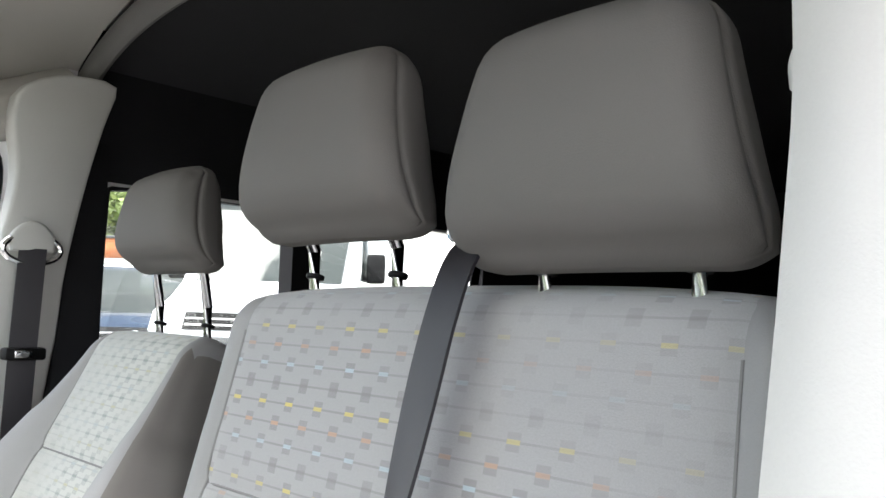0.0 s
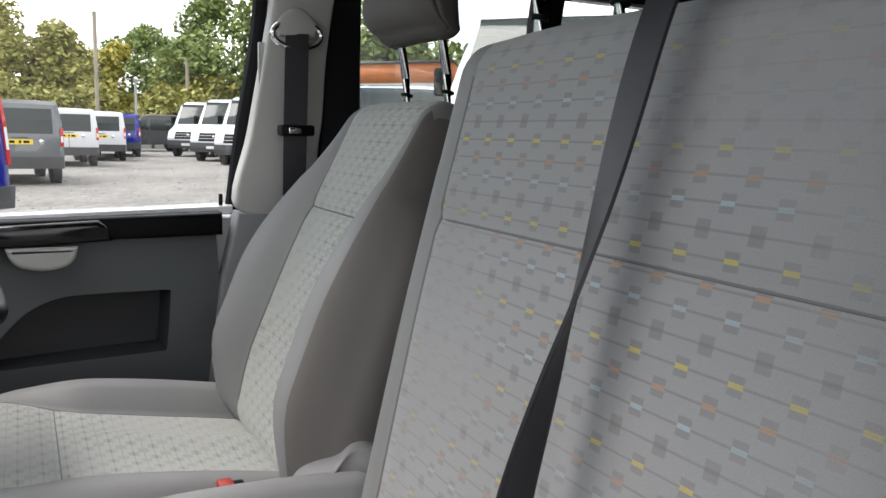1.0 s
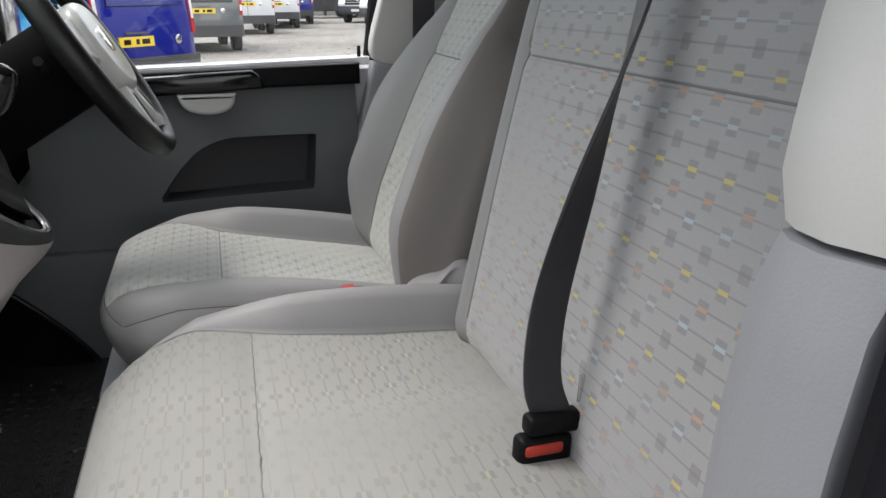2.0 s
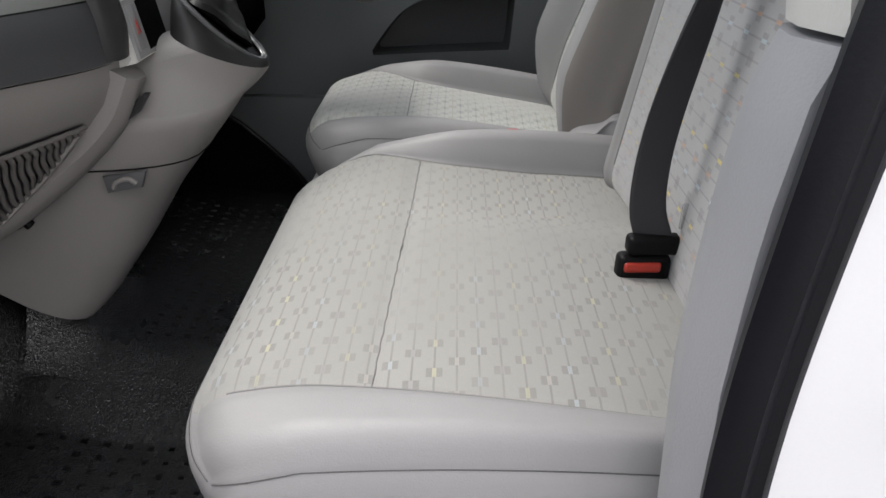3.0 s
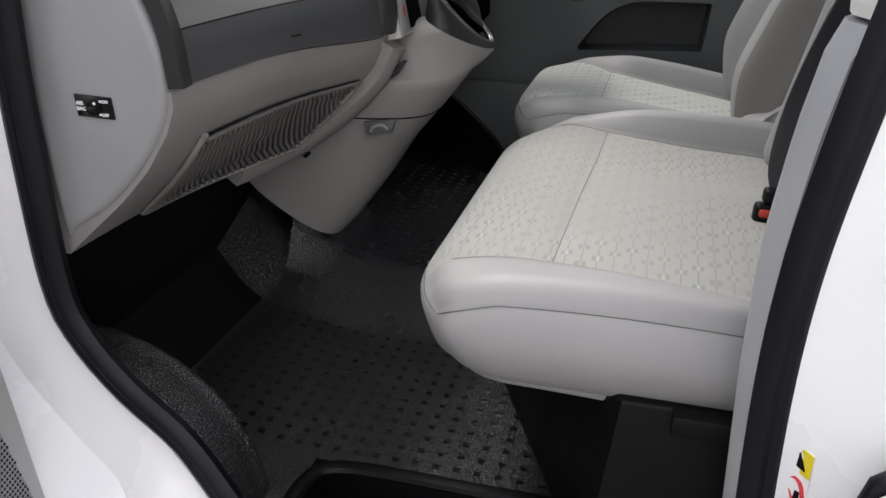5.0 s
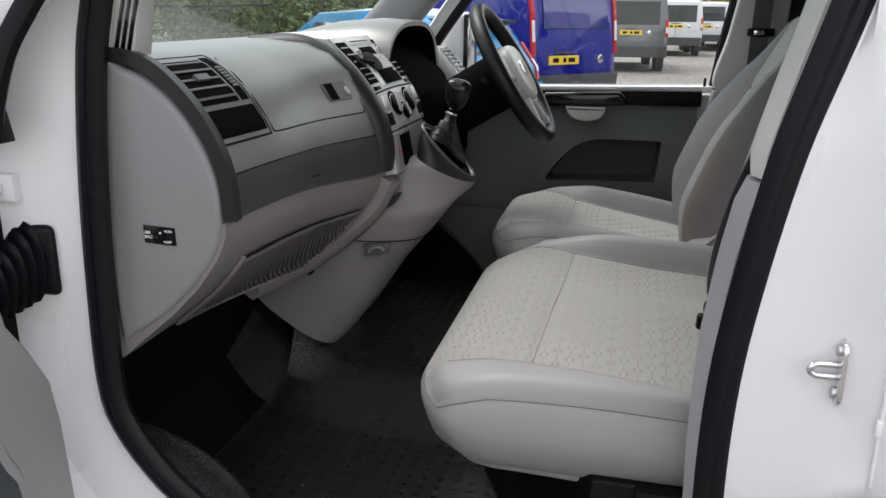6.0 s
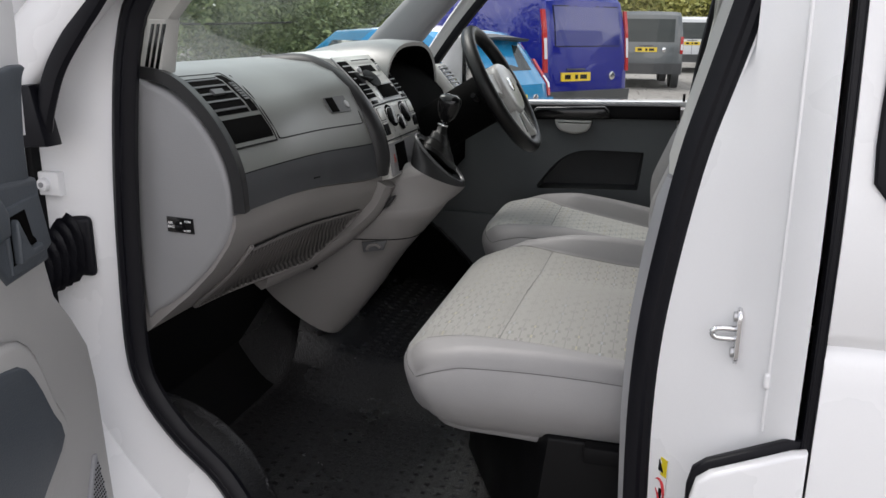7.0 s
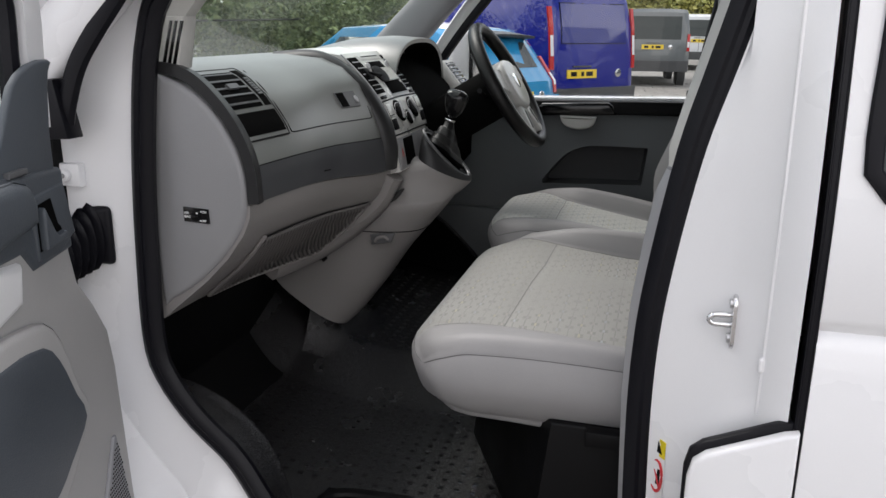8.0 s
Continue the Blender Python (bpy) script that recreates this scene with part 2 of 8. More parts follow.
M = dict(
    vinyl=mat("seat_vinyl", (0.272, 0.267, 0.268), 0.56, bump=0.25, grain=700, var=0.07, spots=6),
    taupe=mat("taupe_cloth", (0.165, 0.152, 0.141), 0.8, bump=0.3, grain=900, var=0.05),
    vinyl_head=mat("headrest_cloth", (0.120, 0.112, 0.105), 0.75, bump=0.3, grain=900, var=0.06),
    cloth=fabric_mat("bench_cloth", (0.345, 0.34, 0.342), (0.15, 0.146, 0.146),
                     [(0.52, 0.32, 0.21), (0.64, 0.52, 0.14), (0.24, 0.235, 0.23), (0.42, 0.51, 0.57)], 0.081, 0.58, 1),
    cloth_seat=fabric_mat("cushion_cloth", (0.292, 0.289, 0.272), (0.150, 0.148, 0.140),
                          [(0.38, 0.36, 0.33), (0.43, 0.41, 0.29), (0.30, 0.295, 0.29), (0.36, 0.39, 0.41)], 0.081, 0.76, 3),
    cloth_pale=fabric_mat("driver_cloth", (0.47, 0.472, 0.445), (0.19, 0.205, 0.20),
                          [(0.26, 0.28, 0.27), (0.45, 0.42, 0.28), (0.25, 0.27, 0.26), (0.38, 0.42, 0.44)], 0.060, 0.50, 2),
    dash=mat("dash_plastic", (0.095, 0.098, 0.091), 0.42, spec=1.0, coat=0.9, coat_rough=0.36, bump=0.10, grain=900, var=0.03, spots=5),
    rib=mat("dark_rib_plastic", (0.020, 0.020, 0.021), 0.45, spec=0.4, bump=0.10, grain=900, var=0.04, spots=5),
    # dash plastic again, darkened for the face that gets less light
    strip=mat("dash_plastic_shaded", (0.040, 0.041, 0.046), 0.46, spec=0.6, bump=0.10, grain=900, var=0.04, spots=5),
    stack=mat("fascia_plastic", (0.74, 0.74, 0.71), 0.30, metal=0.25, bump=0.05, grain=900, var=0.03, spots=5),
    dash_face=mat("stack_plastic", (0.10, 0.102, 0.106), 0.36, bump=0.15, grain=600, var=0.08),
    lower=mat("lower_dash_plastic", (0.240, 0.227, 0.221), 0.55, bump=0.4, grain=500, var=0.06),
    cap=mat("dash_end_plastic", (0.25, 0.25, 0.256), 0.55, bump=0.35, grain=520, var=0.05),
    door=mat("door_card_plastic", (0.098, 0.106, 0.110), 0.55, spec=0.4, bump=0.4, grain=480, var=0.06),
    # door card plastic darkened: the pocket's inner shade is in the colour
    door_dark=mat("door_card_plastic_shaded", (0.062, 0.063, 0.065), 0.75, spec=0.2, bump=0.3, grain=480, var=0.1),
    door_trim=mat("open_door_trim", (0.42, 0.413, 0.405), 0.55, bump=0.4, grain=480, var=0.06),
    door_blue=mat("door_sail_plastic", (0.072, 0.083, 0.096), 0.5, bump=0.5, grain=420, var=0.08),
    trim=mat("pillar_trim_plastic", (0.52, 0.515, 0.49), 0.6, bump=0.25, grain=520, var=0.04),
    trim_grey=mat("pillar_lower_plastic", (0.27, 0.272, 0.285), 0.55, bump=0.3, grain=520, var=0.05),
    lining=mat("headliner_cloth", (0.42, 0.405, 0.375), 0.95, bump=0.5, grain=900, var=0.05),
    lining_roof=mat("load_roof_cloth", (0.042, 0.042, 0.045), 0.95, bump=0.3, grain=500, var=0.1, spec=0.1),
    lining_dark=mat("load_area_lining", (0.020, 0.020, 0.022), 0.9, bump=0.3, grain=500, var=0.2, spec=0.15),
    white=mat("white_paint", (0.80, 0.80, 0.81), 0.30, var=0.02, spots=3, coat=0.6),
    rubber=mat("door_seal_rubber", (0.0045, 0.0045, 0.007), 0.42, spec=0.22, bump=0.2, grain=300, var=0.15),
    mat=grain_mat("rubber_floor", (0.016, 0.016, 0.017), 360.0, 0.25, 1.0),
    stud=mat("smooth_rubber", (0.004, 0.004, 0.0045), 0.13, var=0.2, spec=1.0),
    pad=mat("wheel_pad_plastic", (0.62, 0.62, 0.60), 0.26, bump=0.2, grain=600, var=0.05),
    # near-black: shade of openings put into the colour; also for plain black parts
    void=mat("opening_shade_black", (0.003, 0.003, 0.003), 0.95, var=0.1, spec=0.05),
    black=mat("black_plastic", (0.0045, 0.0045, 0.005), 0.5, spec=0.14, bump=0.2, grain=500, var=0.15),
    gloss=mat("gloss_black", (0.004, 0.004, 0.0045), 0.14, var=0.1, spec=0.4),
    leather=mat("wheel_leather", (0.007, 0.007, 0.007), 0.40, spec=0.35, bump=0.4, grain=600, var=0.12),
    chrome=mat("chrome", (0.72, 0.72, 0.73), 0.14, metal=1.0, var=0.03),
    steel=mat("steel", (0.55, 0.55, 0.56), 0.3, metal=1.0, var=0.08),
    silver=mat("silver_plastic", (0.42, 0.42, 0.43), 0.35, metal=0.35, var=0.04),
    belt=mat("belt_webbing", (0.013, 0.012, 0.016), 0.40, bump=0.3, grain=1200, var=0.1, spec=0.6),
    seam_dark=mat("seam_shadow", (0.075, 0.073, 0.073), 0.8, var=0.1),
    stitch=mat("seam_thread", (0.20, 0.196, 0.194), 0.8, var=0.1),
    red=mat("red_plastic", (0.42, 0.035, 0.02), 0.4, var=0.05),
    grey_boot=mat("lever_gaiter", (0.24, 0.235, 0.24), 0.6, bump=0.4, grain=400, var=0.08),
    net=mat("net_cord", (0.150, 0.140, 0.136), 0.85, bump=1.0, grain=700, var=0.1),
    label=mat("label_white", (0.80, 0.80, 0.80), 0.5, var=0.02),
    label_yellow=mat("label_yellow", (0.75, 0.60, 0.02), 0.5, var=0.02),
    label_red=mat("label_red", (0.60, 0.04, 0.05), 0.5, var=0.02),
    glass=glass_mat("window_glass", (0.94, 0.97, 0.95)),
    screen=glass_mat("windscreen_glass", (0.80, 0.88, 0.83), 0.0, 0.12, 0.15),
    tint=mat("vehicle_glass", (0.028, 0.036, 0.036), 0.05, metal=0.0, var=0.05, spec=0.3),
)

# ---- building helpers ----
def thing(name, label, category, at=(0, 0, 0), group="", kind=""):
    ob = new(name)
    ob.location = at
    ob.empty_display_size = 0.05
    return tagged(ob, label, category, group, kind)


def link(name, me, material, parent=None, label="", smooth=True):
    ob = new(name, me)
    if material is not None:
        me.materials.append(material)
    if smooth:
        me.polygons.foreach_set("use_smooth", [True] * len(me.polygons))
    if parent is not None:
        ob.parent = parent
        ob.matrix_parent_inverse = base_matrix(parent).inverted()
    if label:
        ob["label"] = label
    return ob


def base_matrix(ob):
    m = ob.matrix_parent_inverse @ ob.matrix_basis
    return base_matrix(ob.parent) @ m if ob.parent else ob.matrix_basis.copy()


def sharpen(bm, degrees=35):
    for e in bm.edges:
        if len(e.link_faces) == 2 and e.calc_face_angle(0) > radians(degrees):
            e.smooth = False


def part(name, bm, material, parent, label="", smooth=True, sharp=40):
    """Links a bmesh as one mesh object under a thing or a part."""
    bmesh.ops.recalc_face_normals(bm, faces=bm.faces)
    if smooth and sharp:
        sharpen(bm, sharp)
    me = bpy.data.meshes.new(name)
    bm.to_mesh(me)
    bm.free()
    return link(name, me, material, parent, label, smooth)


def join_into(bm, other):
    me = bpy.data.meshes.new("join")
    other.to_mesh(me)
    other.free()
    bm.from_mesh(me)
    bpy.data.meshes.remove(me)
    return bm


def box(lo, hi, bevel=0.0, seg=2, m=None):
    bm = bmesh.new()
    bmesh.ops.create_cube(bm, size=1.0)
    lo, hi = Vector(lo), Vector(hi)
    for v in bm.verts:
        v.co = Vector((lo[i] + (v.co[i] + 0.5) * (hi[i] - lo[i]) for i in range(3)))
    if bevel:
        bmesh.ops.bevel(bm, geom=list(bm.edges), offset=bevel, segments=seg, profile=0.5, affect="EDGES")
    if m is not None:
        bm.transform(m)
    return bm


def prism(outline, lo, hi, axis="x", bevel=0.0, seg=2):
    """A plate of the given outline (points in the two other axes, in order) from lo to hi along the axis."""
    bm = bmesh.new()
    k = "xyz".index(axis)

    def at(p, d):
        q = list(p)
        q.insert(k, d)
        return q

    a = [bm.verts.new(at(p, lo)) for p in outline]
    c = [bm.verts.new(at(p, hi)) for p in outline]
    bm.faces.new(a)
    bm.faces.new(c[::-1])
    n = len(a)
    for i in range(n):
        bm.faces.new((a[i], c[i], c[(i + 1) % n], a[(i + 1) % n]))
    bmesh.ops.recalc_face_normals(bm, faces=bm.faces)
    if bevel:
        edges = [e for e in bm.edges if abs(e.verts[0].co[k] - e.verts[1].co[k]) < 1e-6]
        bmesh.ops.bevel(bm, geom=edges, offset=bevel, segments=seg, profile=0.5, affect="EDGES")
    return bm


def loft(rings, closed=True, caps=True):
    """A skin over rings of equally many points; closed: each ring joins up with itself."""
    bm = bmesh.new()
    vs = [[bm.verts.new(p) for p in ring] for ring in rings]
    n = len(vs[0])
    for a, c in zip(vs, vs[1:]):
        for i in range(n if closed else n - 1):
            j = (i + 1) % n
            bm.faces.new((a[i], a[j], c[j], c[i]))
    if caps and closed:
        bm.faces.new(vs[0][::-1])
        bm.faces.new(vs[-1])
    return bm


def smooth_line(points, n, closed=False):
    """n points along a soft curve through the given ones (Catmull-Rom, even in parameter length)."""
    ps = [Vector(p) for p in points]
    k = len(ps)
    out = []
    spans = k if closed else k - 1
    lens = [max(1e-6, (ps[(i + 1) % k] - ps[i]).length) for i in range(spans)]
    total = sum(lens)
    for s in range(n):
        d = total * s / (n if closed else n - 1)
        i = 0
        while i < spans - 1 and d > lens[i]:
            d -= lens[i]
            i += 1
        t = min(1.0, d / lens[i])
        if closed:
            p0, p1, p2, p3 = ps[(i - 1) % k], ps[i % k], ps[(i + 1) % k], ps[(i + 2) % k]
        else:
            p1, p2 = ps[i], ps[i + 1]
            p0 = ps[i - 1] if i > 0 else p1 * 2 - p2
            p3 = ps[i + 2] if i + 2 < k else p2 * 2 - p1
        out.append(0.5 * ((2 * p1) + (p2 - p0) * t + (2 * p0 - 5 * p1 + 4 * p2 - p3) * t * t + (3 * p1 - p0 - 3 * p2 + p3) * t ** 3))
    return out


def sweep(path, profile, up=(0, 0, 1), closed=False, caps=True):
    """Sweeps a closed profile (offsets: along side, along up) along a path; side = tangent x up."""
    path = [Vector(p) for p in path]
    n = len(path)
    rings = []
    ups = up if isinstance(up, list) else [Vector(up)] * n
    for i, p in enumerate(path):
        a = path[(i - 1) % n] if (closed or i > 0) else p
        c = path[(i + 1) % n] if (closed or i < n - 1) else p
        t = (c - a).normalized()
        side = t.cross(Vector(ups[i]))
        if side.length < 1e-5:
            side = t.cross(Vector((0.123, 0.97, 0.2)))
        side.normalize()
        u = side.cross(t).normalized()
        rings.append([p + side * q[0] + u * q[1] for q in profile])
    if closed:
        rings.append(rings[0])
        bm = loft(rings, True, False)
        bmesh.ops.remove_doubles(bm, verts=bm.verts, dist=1e-6)
        return bm
    return loft(rings, True, caps)


def circle(r, n=10, ry=None):
    return [(r * math.cos(2 * math.pi * i / n), (ry or r) * math.sin(2 * math.pi * i / n)) for i in range(n)]


def tube(path, r, n=10, closed=False, up=(0.05, 0.1, 1)):
    return sweep(path, circle(r, n), up, closed)


def disc(center, normal, r, thick, n=24, bevel=0.0):
    bm = bmesh.new()
    bmesh.ops.create_cone(bm, cap_ends=True, segments=n, radius1=r, radius2=r, depth=thick)
    if bevel:
        es = [e for e in bm.edges if abs(e.verts[0].co.z - e.verts[1].co.z) < 1e-7]
        bmesh.ops.bevel(bm, geom=es, offset=bevel, segments=2, profile=0.5, affect="EDGES")
    q = Vector(normal).to_track_quat("Z", "Y").to_matrix().to_4x4()
    bm.transform(Matrix.Translation(center) @ q)
    return bm


def step(a, c, x):
    t = min(1.0, max(0.0, (x - a) / (c - a)))
    return t * t * (3 - 2 * t)


def breaks(r_frac, n, *lines):
    """Grid lines in -1..1, dense near both ends, that include the given ones."""
    s = {-1.0, 1.0}
    for i in range(1, 5):
        s.add(round(1 - r_frac * i / 4, 5))
        s.add(round(-1 + r_frac * i / 4, 5))
    lo = 1 - r_frac
    for i in range(1, n):
        s.add(round(-lo + 2 * lo * i / n, 5))
    out = sorted(s)
    for q in lines:
        if min(abs(q - a) for a in out) > 1e-4:
            out = [a for a in out if abs(a - q) > 0.018 or abs(a) == 1.0]
            out.append(q)
            out.sort()
    return out


def pillow(half, r, us, vs, ws, deform, classify, uvmap=None):
    """A rounded box on a grid, bent by deform(p, u, v, w); its faces sorted by classify(side, u, v, w). Returns name -> mesh."""
    hx, hy, hz = half
    pts, index, faces = [], {}, {}

    def vid(u, v, w):
        key = (round(u, 5), round(v, 5), round(w, 5))
        if key not in index:
            p = Vector((u * hx, v * hy, w * hz))
            q = Vector((max(-(hx - r), min(hx - r, p.x)), max(-(hy - r), min(hy - r, p.y)), max(-(hz - r), min(hz - r, p.z))))
            d = p - q
            p = q + d.normalized() * r if d.length > 1e-9 else p
            index[key] = len(pts)
            pts.append((deform(p, u, v, w), key))
        return index[key]

    for side in ("u-", "u+", "v-", "v+", "w-", "w+"):
        s = 1.0 if side[1] == "+" else -1.0
        g1, g2 = {"u": (vs, ws), "v": (us, ws), "w": (us, vs)}[side[0]]
        for i in range(len(g1) - 1):
            for j in range(len(g2) - 1):
                quad = []
                for a, c in ((g1[i], g2[j]), (g1[i + 1], g2[j]), (g1[i + 1], g2[j + 1]), (g1[i], g2[j + 1])):
                    quad.append(vid(*{"u": (s, a, c), "v": (a, s, c), "w": (a, c, s)}[side[0]]))
                flip = (s < 0) != (side[0] == "v")
                mid = ((g1[i] + g1[i + 1]) / 2, (g2[j] + g2[j + 1]) / 2)
                uvw = {"u": (s, *mid), "v": (mid[0], s, mid[1]), "w": (*mid, s)}[side[0]]
                faces.setdefault(classify(side, *uvw), []).append(quad[::-1] if flip else quad)
    whole = bpy.data.meshes.new("whole")
    whole.from_pydata([p[0] for p in pts], [], [f for fs in faces.values() for f in fs])
    whole.update()
    normals = [v.normal.copy() for v in whole.vertices]
    bpy.data.meshes.remove(whole)
    out = {}
    for name, fs in faces.items():
        used = sorted({i for f in fs for i in f})
        remap = {o: k for k, o in enumerate(used)}
        me = bpy.data.meshes.new(name)
        me.from_pydata([pts[o][0] for o in used], [], [[remap[i] for i in f] for f in fs])
        if uvmap:
            lay = me.uv_layers.new(name="UVMap")
            for poly in me.polygons:
                for li in poly.loop_indices:
                    o = used[me.loops[li].vertex_index]
                    lay.data[li].uv = uvmap(pts[o][0], *pts[o][1])
        me.polygons.foreach_set("use_smooth", [True] * len(me.polygons))
        me.normals_split_custom_set_from_vertices([normals[o] for o in used])
        me.update()
        out[name] = me
    return out


def lettering(text, size, m, material, parent, name="lettering", depth=0.0006):
    """Words in the built-in font as a mesh, standing in the plane of m."""
    cu = bpy.data.curves.new("text", "FONT")
    cu.body, cu.size, cu.extrude = text, size, depth
    cu.resolution_u = 3
    tmp = bpy.data.objects.new("text", cu)
    me = bpy.data.meshes.new_from_object(tmp)
    bpy.data.objects.remove(tmp)
    bpy.data.curves.remove(cu)
    me.transform(m)
    me.materials.clear()
    return link(name, me, material, parent, smooth=False)


def plane_matrix(origin, xdir, ydir):
    x = Vector(xdir).normalized()
    z = x.cross(Vector(ydir)).normalized()
    y = z.cross(x)
    m = Matrix((x, y, z)).transposed().to_4x4()
    m.translation = origin
    return m

# ---- the van: shell, pillars, floor ----
# x: from the passenger's doorway to the driver's side; y: ahead; z: up
GROUND = 0.08


def ground_z(x, y):
    d = ((x - 9.0) / 6.0) ** 2 + ((y + 6.5) / 3.6) ** 2
    return GROUND + 0.34 * math.exp(-d)


van = thing("panel_van", "white panel van with its passenger door open", "van", (0.8, 0.0, GROUND))

# doorway outline (y, z), from the rear foot up the pillar, along the roof, down the windscreen pillar, along the sill
DOORWAY = [(0.085, 0.66), (0.092, 0.76), (0.097, 0.94), (0.093, 1.07), (0.079, 1.19), (0.056, 1.33), (0.031, 1.43), (0.008, 1.52),
           (-0.02, 1.64), (-0.035, 1.78), (0.00, 1.855), (0.10, 1.885), (0.30, 1.885), (0.48, 1.855), (0.62, 1.76), (0.76, 1.63),
           (0.863, 1.52), (0.890, 1.455), (0.905, 1.38), (0.920, 1.24), (0.928, 1.09), (0.930, 0.93), (0.912, 0.862), (0.859, 0.789),
           (0.782, 0.72), (0.722, 0.63), (0.67, 0.545), (0.56, 0.50), (0.40, 0.495), (0.22, 0.50), (0.12, 0.55)]
N_LOOP = 160
loop = [Vector((0, p[0], p[1])) for p in DOORWAY]
loop = smooth_line(loop, N_LOOP, True)


def loop_x(p):
    """How far in the seal lies: the body narrows towards the front."""
    return 0.030 + 0.036 * step(0.2, 0.9, p.y)


def outward(i, d):
    a, c = loop[(i - 2) % N_LOOP], loop[(i + 2) % N_LOOP]
    t = (c - a).normalized()
    n = Vector((0, -t.z, t.y))
    mid = Vector((0, 0.45, 1.2))
    if n.dot(loop[i] - mid) < 0:
        n = -n
    return loop[i] + n * d


def ring(d, dx):
    return [Vector((loop_x(loop[i]) + dx, *outward(i, d)[1:])) for i in range(N_LOOP)]


# black seal all round
seal_prof = [(-0.019, -0.012), (-0.022, 0.000), (-0.015, 0.009), (-0.004, 0.012), (0.002, 0.009), (0.009, 0.011), (0.017, 0.007), (0.021, -0.002), (0.018, -0.012)]
rings = []
for i in range(N_LOOP):
    n = (outward(i, 1.0) - loop[i]).normalized()
    base = loop[i] + n * 0.019 + Vector((loop_x(loop[i]), 0, 0))
    rings.append([base + n * q[0] + Vector((-1, 0, 0)) * q[1] for q in seal_prof])
rings.append(rings[0])
bm = loft(rings, True, False)
bmesh.ops.remove_doubles(bm, verts=bm.verts, dist=1e-6)
part("door_seal", bm, M["rubber"], van, "black rubber door seal")

# white jamb: from the seal out to the outer skin, with pressed steps
def lean_in(z):
    """How far the body side leans in above the waist."""
    return 0.0 if z < 1.2 else 0.11 * ((z - 1.2) / 0.7) ** 1.4


REAR_Y = [None, None, -0.020, -0.031, -0.072, -0.078, -0.109]
REAR_X = [0.026, 0.018, -0.002, -0.012, -0.040, -0.052, -0.074]


def jamb_ring(k):
    out = []
    for i in range(N_LOOP):
        p = loop[i]
        rear = (1 - step(0.10, 0.16, p.y)) * step(0.56, 0.66, p.z) * (1 - step(1.76, 1.88, p.z))
        front = step(0.55, 0.9, p.y)
        low = 1 - step(0.55, 0.75, p.z)
        d = [0.022, 0.040, 0.070, 0.095, 0.130, 0.170, 0.178][k]
        dx = [0.004, 0.000, -0.020, -0.055, -0.070, -0.120, -0.135][k] * (1 - 0.75 * front * (1 - low))
        if k >= 5:
            dx = -0.13 - 0.005 * (k - 5) - 0.02 * front
        if front > 0.3 and p.z > 0.9:
            d *= 1 + 0.35 * front
        q = outward(i, d)
        q.z = min(q.z, 1.975)
        q.x = loop_x(p) + dx
        if rear > 0:
            y = REAR_Y[k] if REAR_Y[k] is not None else p.y - (0.024, 0.040)[k]
            swell = 0.020 * gauss_(p.z - 0.90, 0.14) if 1 < k < 4 else 0.0
            if p.z < 0.95 and 1 < k < 5:
                y += 0.03 * step(0.98, 0.86, p.z)
            q = q.lerp(Vector((REAR_X[k] + lean_in(p.z) * k / 6 - swell, y, p.z)), rear)
        out.append(q)
    return out


def gauss_(x, s):
    return math.exp(-(x / s) ** 2)


part("door_jamb", loft([jamb_ring(k) for k in range(7)], True, False), M["white"], van, "white painted pressed steel door jamb")

bead = [Vector((-0.0435 + lean_in(z) * 0.72, -0.0740, z)) for z in [0.98 + 0.06 * i for i in range(14)]]
part("seam_bead", tube(bead, 0.0030, 8), M["white"], van, "white sealant bead down the jamb")
part("jamb_clip", box((-0.049, -0.0765, 1.040), (-0.040, -0.0675, 1.062), 0.0042, 3), M["white"], van, "small white clip on the jamb")

# outer skin behind the doorway (sliding door) and the gap
SKIN = -0.085
def side_skin(x, y0, y1, inward, name, holes=(), material=None):
    """A body side from y0 to y1 with tumblehome above the waist, and window holes."""
    zs = [0.32, 0.36, 0.55, 0.80, 1.095, 1.109, 1.118, 1.127, 1.140, 1.26, 1.40, 1.60, 1.80, 1.90, 2.02]
    for h in holes:
        zs += [h[2], h[3]]
    ys = [y0 + (y1 - y0) * i / 14 for i in range(15)]
    for h in holes:
        ys += [h[0], h[1]]
    zs, ys = sorted(set(zs)), sorted(set(ys))
    bm = bmesh.new()

    def px(z):
        lean = 0.0 if z < 1.2 else 0.11 * ((z - 1.2) / 0.7) ** 1.4
        crease = 0.014 * math.exp(-((z - 1.118) / 0.010) ** 2)
        low = 0.03 * max(0.0, (0.55 - z) / 0.25) ** 2
        return x + inward * (lean + crease + low)

    grid = {}
    for y in ys:
        for z in zs:
            grid[y, z] = bm.verts.new((px(z), y, z))
    for a, c in zip(ys, ys[1:]):
        for e, f in zip(zs, zs[1:]):
            if any(h[0] - 1e-6 <= a and c <= h[1] + 1e-6 and h[2] - 1e-6 <= e and f <= h[3] + 1e-6 for h in holes):
                continue
            bm.faces.new((grid[a, e], grid[c, e], grid[c, f], grid[a, f]))
    geo = bmesh.ops.extrude_face_region(bm, geom=list(bm.faces))
    for v in geo["geom"]:
        if isinstance(v, bmesh.types.BMVert):
            v.co.x += inward * 0.035
    return part(name, bm, material or M["white"], van, sharp=30), px


slide, px_left = side_skin(SKIN, -3.0, -0.128, 1, "sliding_door", holes=[(-1.25, -0.19, 1.30, 1.74)])
slide["label"] = "white sliding side door with a dark window"
